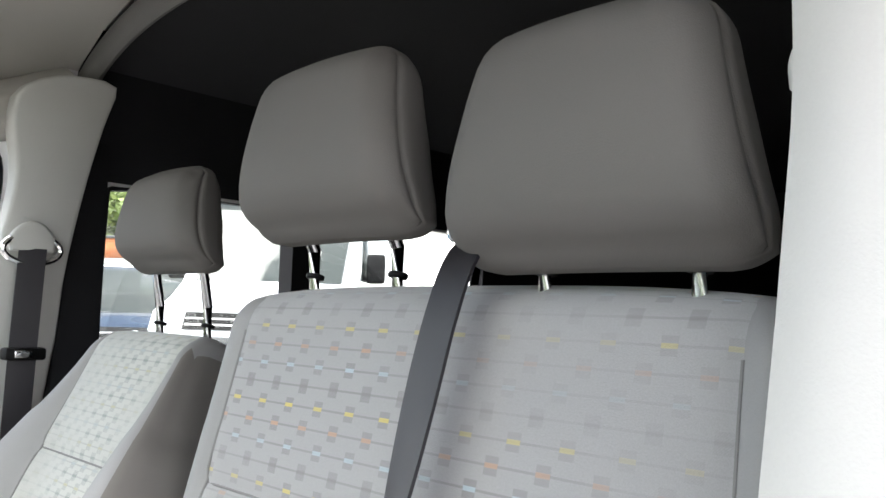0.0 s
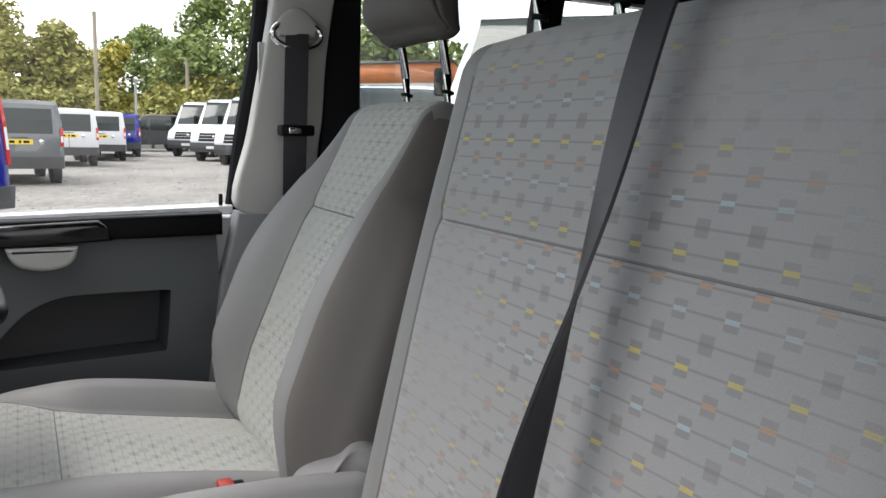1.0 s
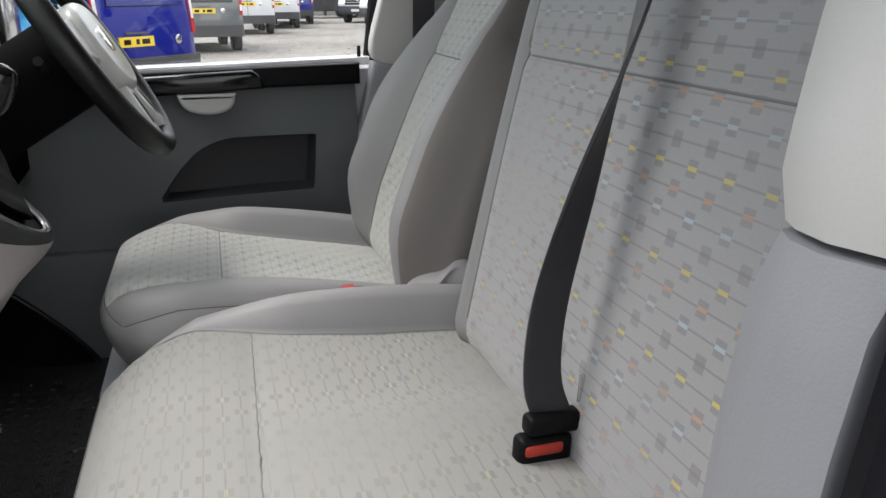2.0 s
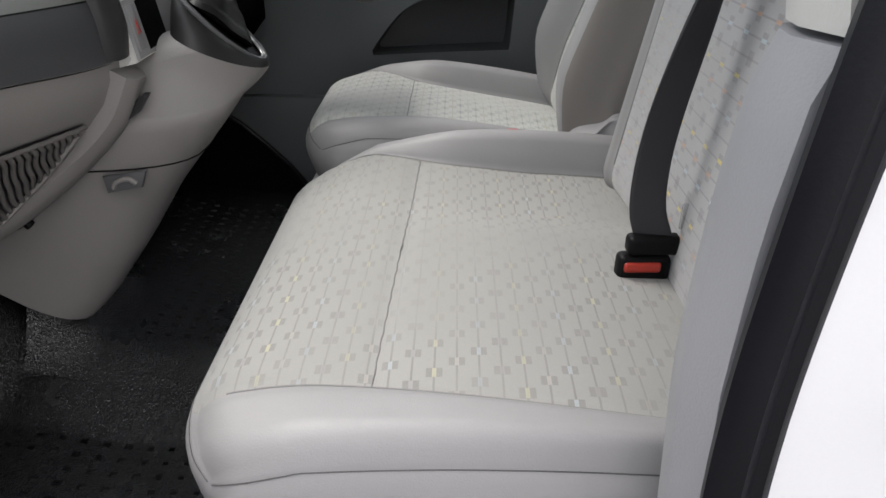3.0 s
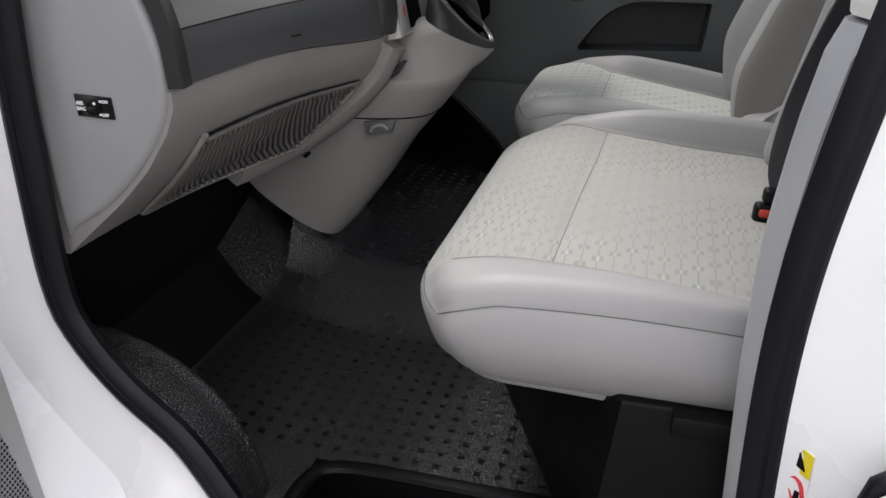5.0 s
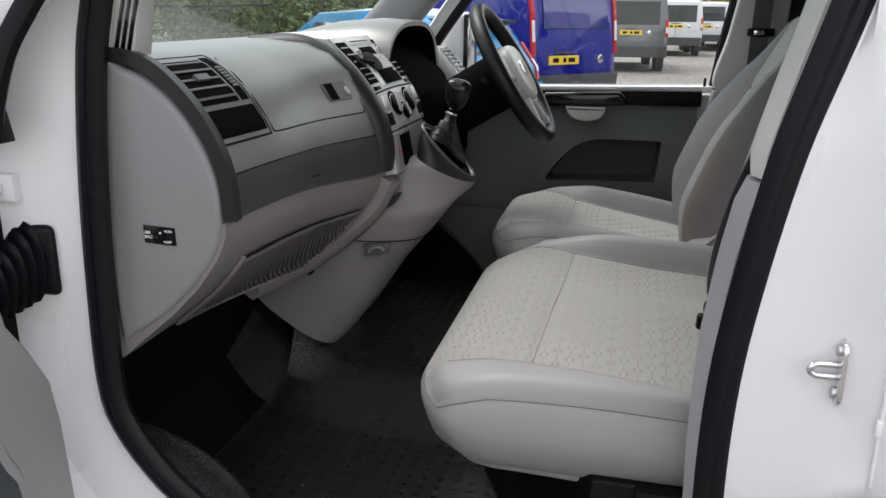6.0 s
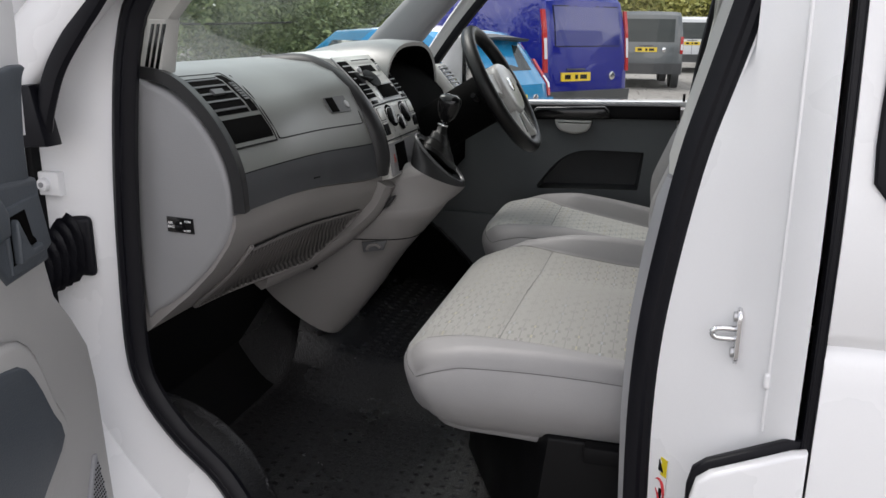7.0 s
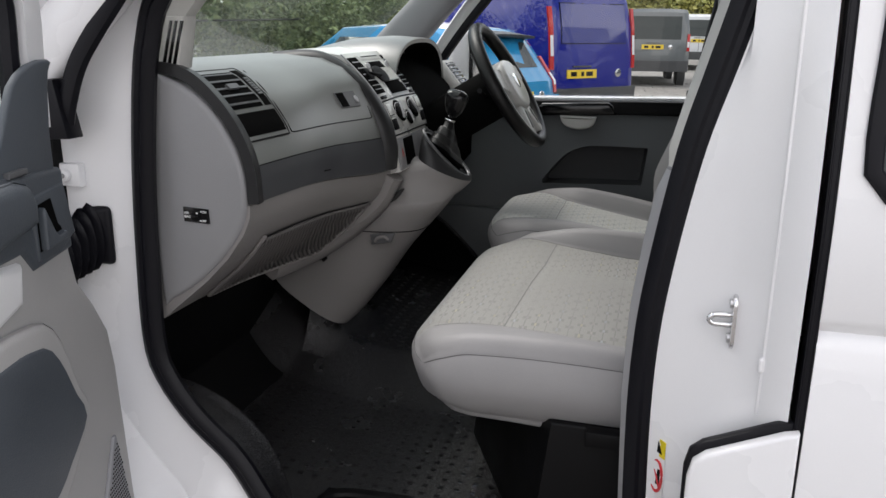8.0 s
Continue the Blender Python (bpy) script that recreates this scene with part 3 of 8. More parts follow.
# window in the sliding door, dark rubber frame
wm = prism([(-1.25, 1.30), (-0.19, 1.30), (-0.165, 1.34), (-0.175, 1.72), (-0.21, 1.755), (-1.25, 1.755)], SKIN - 0.002, SKIN + 0.02, "x")
for v in wm.verts:
    v.co.x += 0.11 * (max(0, v.co.z - 1.2) / 0.7) ** 1.4
part("side_window", wm, M["tint"], van, "dark tinted side window")
fr = sweep(smooth_line([(SKIN - 0.004 + 0.11 * (max(0, z - 1.2) / 0.7) ** 1.4, y, z) for y, z in
                        [(-1.25, 1.295), (-0.7, 1.295), (-0.20, 1.296), (-0.163, 1.335), (-0.166, 1.5), (-0.172, 1.72), (-0.21, 1.76), (-0.7, 1.76), (-1.25, 1.76)]], 60),
           circle(0.011, 8, 0.006), (1, 0, 0))
part("window_rubber", fr, M["rubber"], van, "black window rubber")
part("panel_gap", loft([[Vector((SKIN + lean_in(z) + a, y, z)) for a, y in ((0.004, -0.1285), (0.004, -0.1165), (0.03, -0.1165), (0.03, -0.1285))] for z in [0.34 + 0.1 * i for i in range(17)]]), M["rubber"], van, "black rubber gap beside the sliding door")

for y in (-0.1262, -0.1190):
    part("gap_rib", tube([Vector((SKIN + lean_in(z) + 0.0042, y, z)) for z in [0.34 + 0.1 * i for i in range(17)]], 0.0013, 6), M["rubber"], van)

# windscreen pillars, roof, headliner
def pillar(x0, x1, lo, hi, w, material, name, label):
    """A sloping pillar from lo (y, z) to hi, w deep."""
    rings = []
    for i in range(9):
        t = i / 8
        y = lo[0] + (hi[0] - lo[0]) * t
        z = lo[1] + (hi[1] - lo[1]) * t + 0.03 * math.sin(math.pi * t)
        ww = w * (1.25 - 0.35 * t)
        sec = []
        for k in range(14):
            a = 2 * math.pi * k / 14
            c, s = math.cos(a), math.sin(a)
            sec.append(Vector(((x0 + x1) / 2 + (x1 - x0) / 2 * math.copysign(abs(c) ** 0.6, c), y + ww / 2 * math.copysign(abs(s) ** 0.7, s) + 0.02, z)))
        rings.append(sec)
    return part(name, loft(rings), material, van, label)


pillar(-0.01, 0.055, (1.13, 1.36), (0.42, 1.91), 0.12, M["white"], "windscreen_pillar", "white painted windscreen pillar")
trim_line = smooth_line([(0.145, 0.970, 1.36), (0.145, 0.957, 1.42), (0.145, 0.925, 1.52), (0.15, 0.80, 1.65), (0.155, 0.69, 1.76), (0.16, 0.54, 1.90)], 20)
part("pillar_trim", sweep(trim_line, [(0.028 * math.copysign(abs(c) ** 0.6, c) if c else 0, 0.058 * math.copysign(abs(s) ** 0.7, s) if s else 0) for c, s in circle(1.0, 16)], (0, 1, 0.3)), M["trim"], van, "light grey windscreen pillar trim")
pillar(1.555, 1.665, (1.02, 1.36), (0.46, 1.88), 0.155, M["trim_grey"], "pillar_trim", "grey windscreen pillar trim on the driver's side")

def roof_sheet(z0, y0, y1, name, material, label, drop=0.10, x0=0.02, x1=1.66, thick=0.025):
    bm = bmesh.new()
    nx, ny = 18, 12
    g = {}
    for i in range(nx + 1):
        for j in range(ny + 1):
            u = i / nx * 2 - 1
            y = y0 + (y1 - y0) * j / ny
            z = z0 - drop * abs(u) ** 5 - 0.02 * u * u - 0.14 * step(0.0, 0.62, y)
            g[i, j] = bm.verts.new((x0 + (x1 - x0) * i / nx, y, z))
    for i in range(nx):
        for j in range(ny):
            bm.faces.new((g[i, j], g[i + 1, j], g[i + 1, j + 1], g[i, j + 1]))
    geo = bmesh.ops.extrude_face_region(bm, geom=list(bm.faces))
    for v in geo["geom"]:
        if isinstance(v, bmesh.types.BMVert):
            v.co.z += thick
    return part(name, bm, material, van, label)


roof_sheet(2.13, -3.0, 0.52, "roof", M["white"], "white painted steel roof", drop=0.16, x0=-0.04, x1=1.72)
roof_sheet(2.09, -0.20, 0.50, "headliner", M["lining"], "beige-grey cloth headliner", drop=0.157)
roof_sheet(2.085, -2.95, -0.23, "load_area_lining", M["lining_roof"], "dark lining over the load area", drop=0.15)
part("roof_rail_trim", tube(smooth_line([(1.61, -0.20, 1.935), (1.615, -0.09, 1.880), (1.61, 0.0, 1.862), (1.60, 0.12, 1.852), (1.59, 0.30, 1.838), (1.58, 0.46, 1.81)], 30), 0.058, 12), M["lining"], van, "beige-grey trim above the driver's door")
roll = smooth_line([(0.84 + 0.82 * u, -0.215, 2.062 - 0.157 * abs(u) ** 5 - 0.02 * u * u) for u in [k / 12 - 1 for k in range(25)]], 50)
part("headliner_edge", sweep(roll, circle(0.018, 12, 0.030), (0, 0, 1)), mat("edge_roll", (0.15, 0.145, 0.14), 0.8, bump=0.3), van, "grey padded edge of the headliner")

# driver's side wall: behind the front door, with its long window
wall, px_right = side_skin(1.745, -3.0, -0.17, -1, "side_panel", holes=[(-1.50, -0.30, 1.30, 1.765)])
wall["label"] = "white side panel with a long window"
RX = 1.70
def lining_plate(y0, y1, z0, z1):
    rings = []
    for i in range(7):
        z = z0 + (z1 - z0) * i / 6
        dx = -max(0.0, lean_in(z) - lean_in(1.70) + 0.012 * step(1.75, 1.85, z))
        rings.append([Vector((RX + dx + a, y, z)) for a, y in ((-0.06, y0), (-0.06, y1), (-0.005, y1), (-0.005, y0))])
    part("load_area_panel", loft(rings), M["lining_dark"], van, "dark lining panel round the side window")
lining_plate(-3.0, -0.20, 0.55, 1.34)
lining_plate(-3.0, -0.20, 1.772, 2.06)
lining_plate(-0.29, -0.20, 1.34, 1.772)
lining_plate(-0.838, -0.772, 1.34, 1.772)
lining_plate(-3.0, -1.50, 1.34, 1.772)
g = box((RX + 0.005, -1.50, 1.32), (RX + 0.009, -0.29, 1.78))
gl = part("side_window", g, M["glass"], van, "clear side window")
gl.visible_shadow = False
part("window_rubber", sweep(smooth_line([(RX - 0.064, y, z) for y, z in [(-0.86, 1.345), (-0.5, 1.345), (-0.31, 1.35), (-0.293, 1.39), (-0.293, 1.72), (-0.31, 1.762), (-0.5, 1.768), (-0.86, 1.768)]], 50),
           circle(0.008, 8), (1, 0, 0)), M["rubber"], van)

# left wall lining, rear doors, bulkhead-less load floor
part("load_area_panel", box((0.03, -3.0, 0.55), (0.06, -0.16, 2.06), 0.003), M["lining_dark"], van)
part("rear_door", box((-0.07, -3.06, 0.40), (1.74, -3.0, 2.10), 0.02), M["white"], van, "white rear doors")
part("load_area_panel", box((0.05, -2.99, 0.56), (1.66, -2.96, 2.08)), M["lining_dark"], van)

# floor pan and rubber floor covering with a step well at the doorway
FLOOR = 0.546
part("floor_pan", box((-0.02, -3.0, 0.34), (1.70, 1.15, 0.47), 0.01), M["black"], van, "painted floor pan")
floor = thing("floor_mat", "black grained rubber floor mat with small square recesses", "floor mat", (0.8, 0.5, FLOOR - 0.06))
PIT_X, PIT_Y = 0.0062, 0.0056  # half sizes of the small square recesses


def floor_z(x, y):
    toe = 0.40 * step(0.97, 1.30, y) + 0.040 * step(0.72, 1.0, y)
    up = min(1.0, max(0.0, (x - 0.652) / 0.185))
    tunnel = 0.070 * (0.85 * up + 0.15 * step(0, 1, up)) * step(0.30, 0.55, y)
    return FLOOR + toe + tunnel


def pitted(x, y):
    """Whether the mat carries a recess here."""
    if x < 0.27 or y < 0.30 or y > 1.00:
        return False
    if x < 0.648:
        return x > 0.30 or y < 0.86
    return 0.84 < x < 1.45 and 0.42 < y < (0.84 if x < 1.05 else 0.96)


PITS = [(0.290 + 0.0322 * i, 0.333 + 0.0340 * j) for i in range(37) for j in range(22)]
PITS = [p for p in PITS if pitted(*p)]
xs = [0.088, 0.10, 0.14, 0.245, 0.27] + [0.66 + 0.02 * i for i in range(22)] + [1.12, 1.2, 1.35, 1.50, 1.64]
ys = [-0.30, -0.1, 0.1, 0.24, 0.30] + [0.66 + 0.02 * i for i in range(30)]
xs = sorted({round(v, 4) for v in xs} | {round(p[0] + d, 4) for p in PITS for d in (-PIT_X, PIT_X)})
ys = sorted({round(v, 4) for v in ys} | {round(p[1] + d, 4) for p in PITS for d in (-PIT_Y, PIT_Y)})
corner = {(round(p[0] - PIT_X, 4), round(p[1] - PIT_Y, 4)): p for p in PITS}
in_pit = lambda v, centres, h: any(abs(v - c) < h - 1e-4 for c in centres)
px_set, py_set = sorted({p[0] for p in PITS}), sorted({p[1] for p in PITS})
xs = [v for v in xs if not in_pit(v, px_set, PIT_X)]
ys = [v for v in ys if not in_pit(v, py_set, PIT_Y)]
vs, fs = [], []
at = {}
for x in xs:
    for y in ys:
        at[x, y] = len(vs)
        vs.append((x, y, floor_z(x, y)))
for a, c in zip(xs, xs[1:]):
    for e, f in zip(ys, ys[1:]):
        if 0.10 <= a and c <= 0.2451 and 0.24 <= e and f <= 0.681:
            continue
        quad = [at[a, e], at[c, e], at[c, f], at[a, f]]
        if (a, e) in corner:
            low = len(vs)
            vs += [(vs[k][0], vs[k][1], vs[k][2] - 0.0032) for k in quad]
            fs += [(quad[k], quad[(k + 1) % 4], low + (k + 1) % 4, low + k) for k in range(4)]
        else:
            fs.append(quad)
edge = [at[xs[0], y] for y in ys] + [at[x, ys[-1]] for x in xs[1:]] + [at[xs[-1], y] for y in ys[-2::-1]] + [at[x, ys[0]] for x in xs[-2::-1]]
low = len(vs)
vs += [(vs[k][0], vs[k][1], vs[k][2] - 0.06) for k in edge]
fs += [(edge[k], edge[k + 1], low + k + 1, low + k) for k in range(len(edge) - 1)]
me = bpy.data.meshes.new("covering")
me.from_pydata(vs, [], fs)
bm = bmesh.new()
bm.from_mesh(me)
bpy.data.meshes.remove(me)
part("covering", bm, M["mat"], floor)
# the step well: a moulded tray with a raised rim
bm = sweep(smooth_line([(0.095, 0.24, FLOOR + 0.004), (0.095, 0.62, FLOOR + 0.004), (0.115, 0.682, FLOOR + 0.006), (0.20, 0.688, FLOOR + 0.006), (0.245, 0.64, FLOOR + 0.004), (0.248, 0.42, FLOOR + 0.004), (0.248, 0.24, FLOOR + 0.004)], 50), circle(0.013, 8, 0.009), (0, 0, 1))
part("step_rim", bm, M["black"], floor, "moulded black rim of the step well")
bm = box((0.09, 0.235, 0.472), (0.255, 0.69, 0.49), 0.003)
for lo, hi in (((0.245, 0.23, 0.47), (0.256, 0.695, 0.55)), ((0.09, 0.684, 0.47), (0.25, 0.696, 0.55)), ((0.09, 0.228, 0.47), (0.25, 0.241, 0.55))):
    join_into(bm, box(lo, hi, 0.003))
part("step_tread", bm, M["black"], floor, "black step tread in the doorway")
# quarter-round cover over the wheel arch, with a rolled edge towards the footwell
arch_section = [(0.086, 0.262), (0.112, 0.264), (0.140, 0.264), (0.156, 0.262), (0.163, 0.265), (0.170, 0.264), (0.177, 0.256), (0.181, 0.240), (0.184, 0.150)]
rings = []
for i in range(29):
    a = radians(-6 + 112 * i / 28)
    rings.append([Vector((x, 1.0 - rad * math.cos(a), 0.538 + rad * math.sin(a))) for x, rad in arch_section])
part("arch_cover", loft(rings, False, False), M["mat"], floor, "grained black cover over the wheel arch", sharp=70)
# toe board ahead of the recesses, black for the shade under the dash; smooth ramp that climbs under the console
toe_x = [0.10, 0.20, 0.35, 0.50, 0.60, 0.634, 0.655]
part("toe_board", loft([[Vector((x, y, floor_z(x, y) + 0.004)) for y in (0.99, 1.01, 1.03, 1.05, 1.07, 1.09)] for x in toe_x], False, False), M["black"], floor, "toe board, blackened for the shade under the dash")
rings = []
for i in range(15):
    x = 0.745 + 0.315 * i / 14
    k = step(0.745, 0.850, x) * (1 - step(1.03, 1.06, x))
    rings.append([Vector((x, 0.868 + 0.110 * j / 10, floor_z(x, 0.868 + 0.110 * j / 10) + 0.0015 + 0.125 * k * (j / 10) ** 1.7)) for j in range(11)])
part("tunnel_ramp", loft(rings, False, False), M["mat"], floor, "grained black ramp under the console", sharp=80)
# lower front corner of the driver's doorway
kick = [(0.60, 0.545), (0.640, 0.625), (0.685, 0.685), (0.740, 0.742), (0.800, 0.797), (0.870, 0.845), (1.088, 0.93), (1.088, 0.545)]
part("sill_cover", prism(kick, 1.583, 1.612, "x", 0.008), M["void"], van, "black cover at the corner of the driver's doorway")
part("sill_seal", tube([Vector((1.586, y, z + 0.004)) for y, z in kick[:7]], 0.006, 8), M["rubber"], van, "black rubber seal")

# bulkhead ahead of the footwell, kick panels: the unlit footwell's shade is in their dark colour
part("bulkhead", box((0.03, 1.085, 0.48), (1.68, 1.099, 1.36), 0.004), M["black"], van, "footwell bulkhead, darkened for its shade")
part("kick_panel", prism([(0.955, 0.52), (1.09, 0.52), (1.09, 1.36), (0.965, 1.36), (0.955, 0.95)], 0.085, 0.10, "x", 0.004), M["black"], van, "dark footwell side panel")
part("kick_panel", box((1.655, 0.90, 0.52), (1.67, 1.09, 1.36), 0.004), M["lining_dark"], van)

wing = [(1.115, 0.42), (1.20, 0.42), (1.27, 0.62), (1.42, 0.78), (1.62, 0.82), (1.80, 0.78), (1.88, 0.70), (1.88, 1.0), (1.70, 1.14), (1.40, 1.30), (1.20, 1.37), (1.115, 1.37)]
part("front_wing", prism(wing, -0.10, -0.055, "x", 0.01, 3), M["white"], van, "white front wing")
part("front_wing", prism(wing, 1.715, 1.755, "x", 0.01, 3), M["white"], van)
part("hinge_pillar", box((-0.055, 1.10, 0.36), (0.06, 1.16, 1.36), 0.01), M["white"], van, "white hinge pillar")

# bonnet, front and wheels close the body
rings = []
for x in (-0.05, 0.02, 0.2, 0.84, 1.45, 1.64, 1.71):
    u = abs((x - 0.83) / 0.88)
    d = 0.06 * u ** 6
    rings.append([Vector((x, y, z - d)) for y, z in [(1.10, 0.35), (1.10, 1.26), (1.22, 1.335), (1.45, 1.24), (1.72 - d * 2, 1.10), (1.86 - d * 3, 0.98), (1.90 - d * 3, 0.55), (1.86 - d * 3, 0.30)]])
part("bonnet", loft(rings), M["white"], van, "white bonnet and front panel")
for name, y in (("wheel", 1.62), ("wheel", -1.70)):
    for x in (0.02, 1.64):
        w = part(name, disc((x, y, GROUND + 0.33), (1, 0, 0), 0.33, 0.22, 32, 0.03), M["black"], van, "black tyre")
        part("hubcap", disc((x + (-0.1 if x < 0.8 else 0.1), y, GROUND + 0.33), (1, 0, 0), 0.2, 0.03, 24, 0.008), M["silver"], w)

# windscreen
ws = [(0.06, 1.16, 1.385), (0.84, 1.28, 1.395), (1.62, 1.16, 1.385)]
wt = [(0.13, 0.50, 1.875), (0.84, 0.56, 1.905), (1.57, 0.50, 1.875)]
lo_c, hi_c = smooth_line(ws, 13), smooth_line(wt, 13)
bm = loft([[a.lerp(b, k / 6) + Vector((0, 0, 0.02 * math.sin(math.pi * k / 6))) for a, b in zip(lo_c, hi_c)] for k in range(7)], False, False)
sc = part("windscreen", bm, M["screen"], van, "tinted windscreen glass")
sc.visible_shadow = False

# ---- inner pillar trims ----
def trim_panel(xf, outline, thick, inward, material, name, label, bevel=0.008):
    """A trim panel in the y-z plane whose x follows xf(z)."""
    bm = prism(outline, 0.0, thick, "x", bevel, 3)
    bmesh.ops.triangulate(bm, faces=[f for f in bm.faces if len(f.verts) > 4])
    for v in bm.verts:
        v.co.x = xf(v.co.z) - inward * v.co.x
    return part(name, bm, material, van, label)


# driver's side: light upper part, grey lower part, black edge behind
rx = lambda z: 1.655 - 0.10 * max(0.0, (z - 1.25) / 0.65) ** 1.6
up_out = [(p.y, p.z) for p in smooth_line([Vector((0, y, z)) for y, z in [(-0.020, 1.262), (-0.046, 1.42), (-0.070, 1.58), (-0.088, 1.74), (-0.07, 1.84), (-0.075, 1.90), (-0.13, 1.935), (-0.20, 1.945), (-0.245, 1.935), (-0.232, 1.86), (-0.215, 1.74), (-0.20, 1.58), (-0.195, 1.42), (-0.16, 1.262)]], 60, True)]
trim_panel(rx, up_out, 0.05, 1, M["trim"], "pillar_trim", "light grey upper pillar trim with the belt slot")
lo_out = [(-0.018, 1.256), (-0.160, 1.256), (-0.20, 1.20), (-0.20, 0.60), (0.05, 0.60), (0.045, 0.90), (0.018, 1.10)]
trim_panel(rx, lo_out, 0.05, 1, M["trim_grey"], "pillar_trim", "grey lower pillar trim")
part("belt_slot", box((1.588, -0.165, 1.48), (1.597, -0.060, 1.60), 0.002), M["trim"], van)
part("slot_shadow_gap", box((1.590, -0.072, 1.475), (1.599, -0.064, 1.60), 0.001), M["black"], van)
part("pillar_edge", box((1.60, -0.285, 0.60), (1.66, -0.195, 2.03), 0.01), M["lining_dark"], van, "black edge of the load area opening")

# passenger's side: trim behind the seal
lx = lambda z: 0.095 + 0.022 * step(0.9, 1.2, z) + 0.011 * step(1.27, 1.42, z) + 0.012 * step(1.6, 1.9, z)
rear_edge = lambda z: np.interp(z, [0.60, 0.76, 0.94, 1.07, 1.19, 1.33, 1.43, 1.52, 1.64, 1.78, 1.86], [0.078, 0.085, 0.092, 0.090, 0.076, 0.052, 0.027, 0.004, -0.022, -0.036, -0.02])


def band(z0, z1, thick, deep, material, name, label, lip=0.0):
    """Trim that wraps round the rear edge of the doorway."""
    rings = []
    n = 24
    for i in range(n + 1):
        z = z0 + (z1 - z0) * i / n
        e = 0.006 if i in (0, n) else 0.0
        y, x = float(rear_edge(z)), lx(z)
        sec = [(x - 0.065, y + 0.004), (x - 0.03, y + 0.022 + lip), (x - 0.006, y + 0.020 + lip), (x + 0.010, y + 0.010 + lip * 0.5), (x + 0.018, y - 0.02), (x + 0.022, y - 0.10), (x + 0.02, y - deep), (x - 0.04, y - deep)]
        rings.append([Vector((a - (e if k < 6 else 0) * 0.5, c - e, z)) for k, (a, c) in enumerate(sec)])
    return part(name, loft(rings), material, van, label)


band(0.58, 1.288, 0.05, 0.16, M["trim_grey"], "pillar_trim", "grey lower pillar trim beside the bench", -0.004)
band(1.293, 1.90, 0.05, 0.16, M["trim"], "pillar_trim", "light grey upper pillar trim beside the bench", -0.006)
# flange between jamb and trim, striker, sticker, fuel flap
part("striker_plate", prism([(p.x, p.z) for p in smooth_line([Vector((a, 0, c)) for a, c in [(-0.030, 1.068), (-0.019, 1.062), (-0.010, 1.069), (-0.008, 1.10), (-0.010, 1.131), (-0.019, 1.139), (-0.030, 1.132), (-0.032, 1.10)]], 24, True)], -0.036, -0.030, "y", 0.002), M["chrome"], van, "chrome door striker")
stp = smooth_line([(-0.019, -0.032, 1.109), (-0.020, -0.018, 1.109), (-0.021, -0.006, 1.108), (-0.021, -0.001, 1.102), (-0.021, -0.006, 1.096), (-0.020, -0.018, 1.095), (-0.019, -0.032, 1.095)], 30)
part("striker_bar", tube(stp, 0.0040, 10), M["chrome"], van)
for z in (1.076, 1.126):
    part("screw", disc((-0.019, -0.0285, z), (0, 1, 0), 0.007, 0.005, 12, 0.001), M["steel"], van)

# ---- seats ----
def gauss(x, s):
    return math.exp(-(x / s) ** 2)


def seam(seat, points, r, material):
    part("seam", tube(points, r, 6), material, seat, "stitched seam")


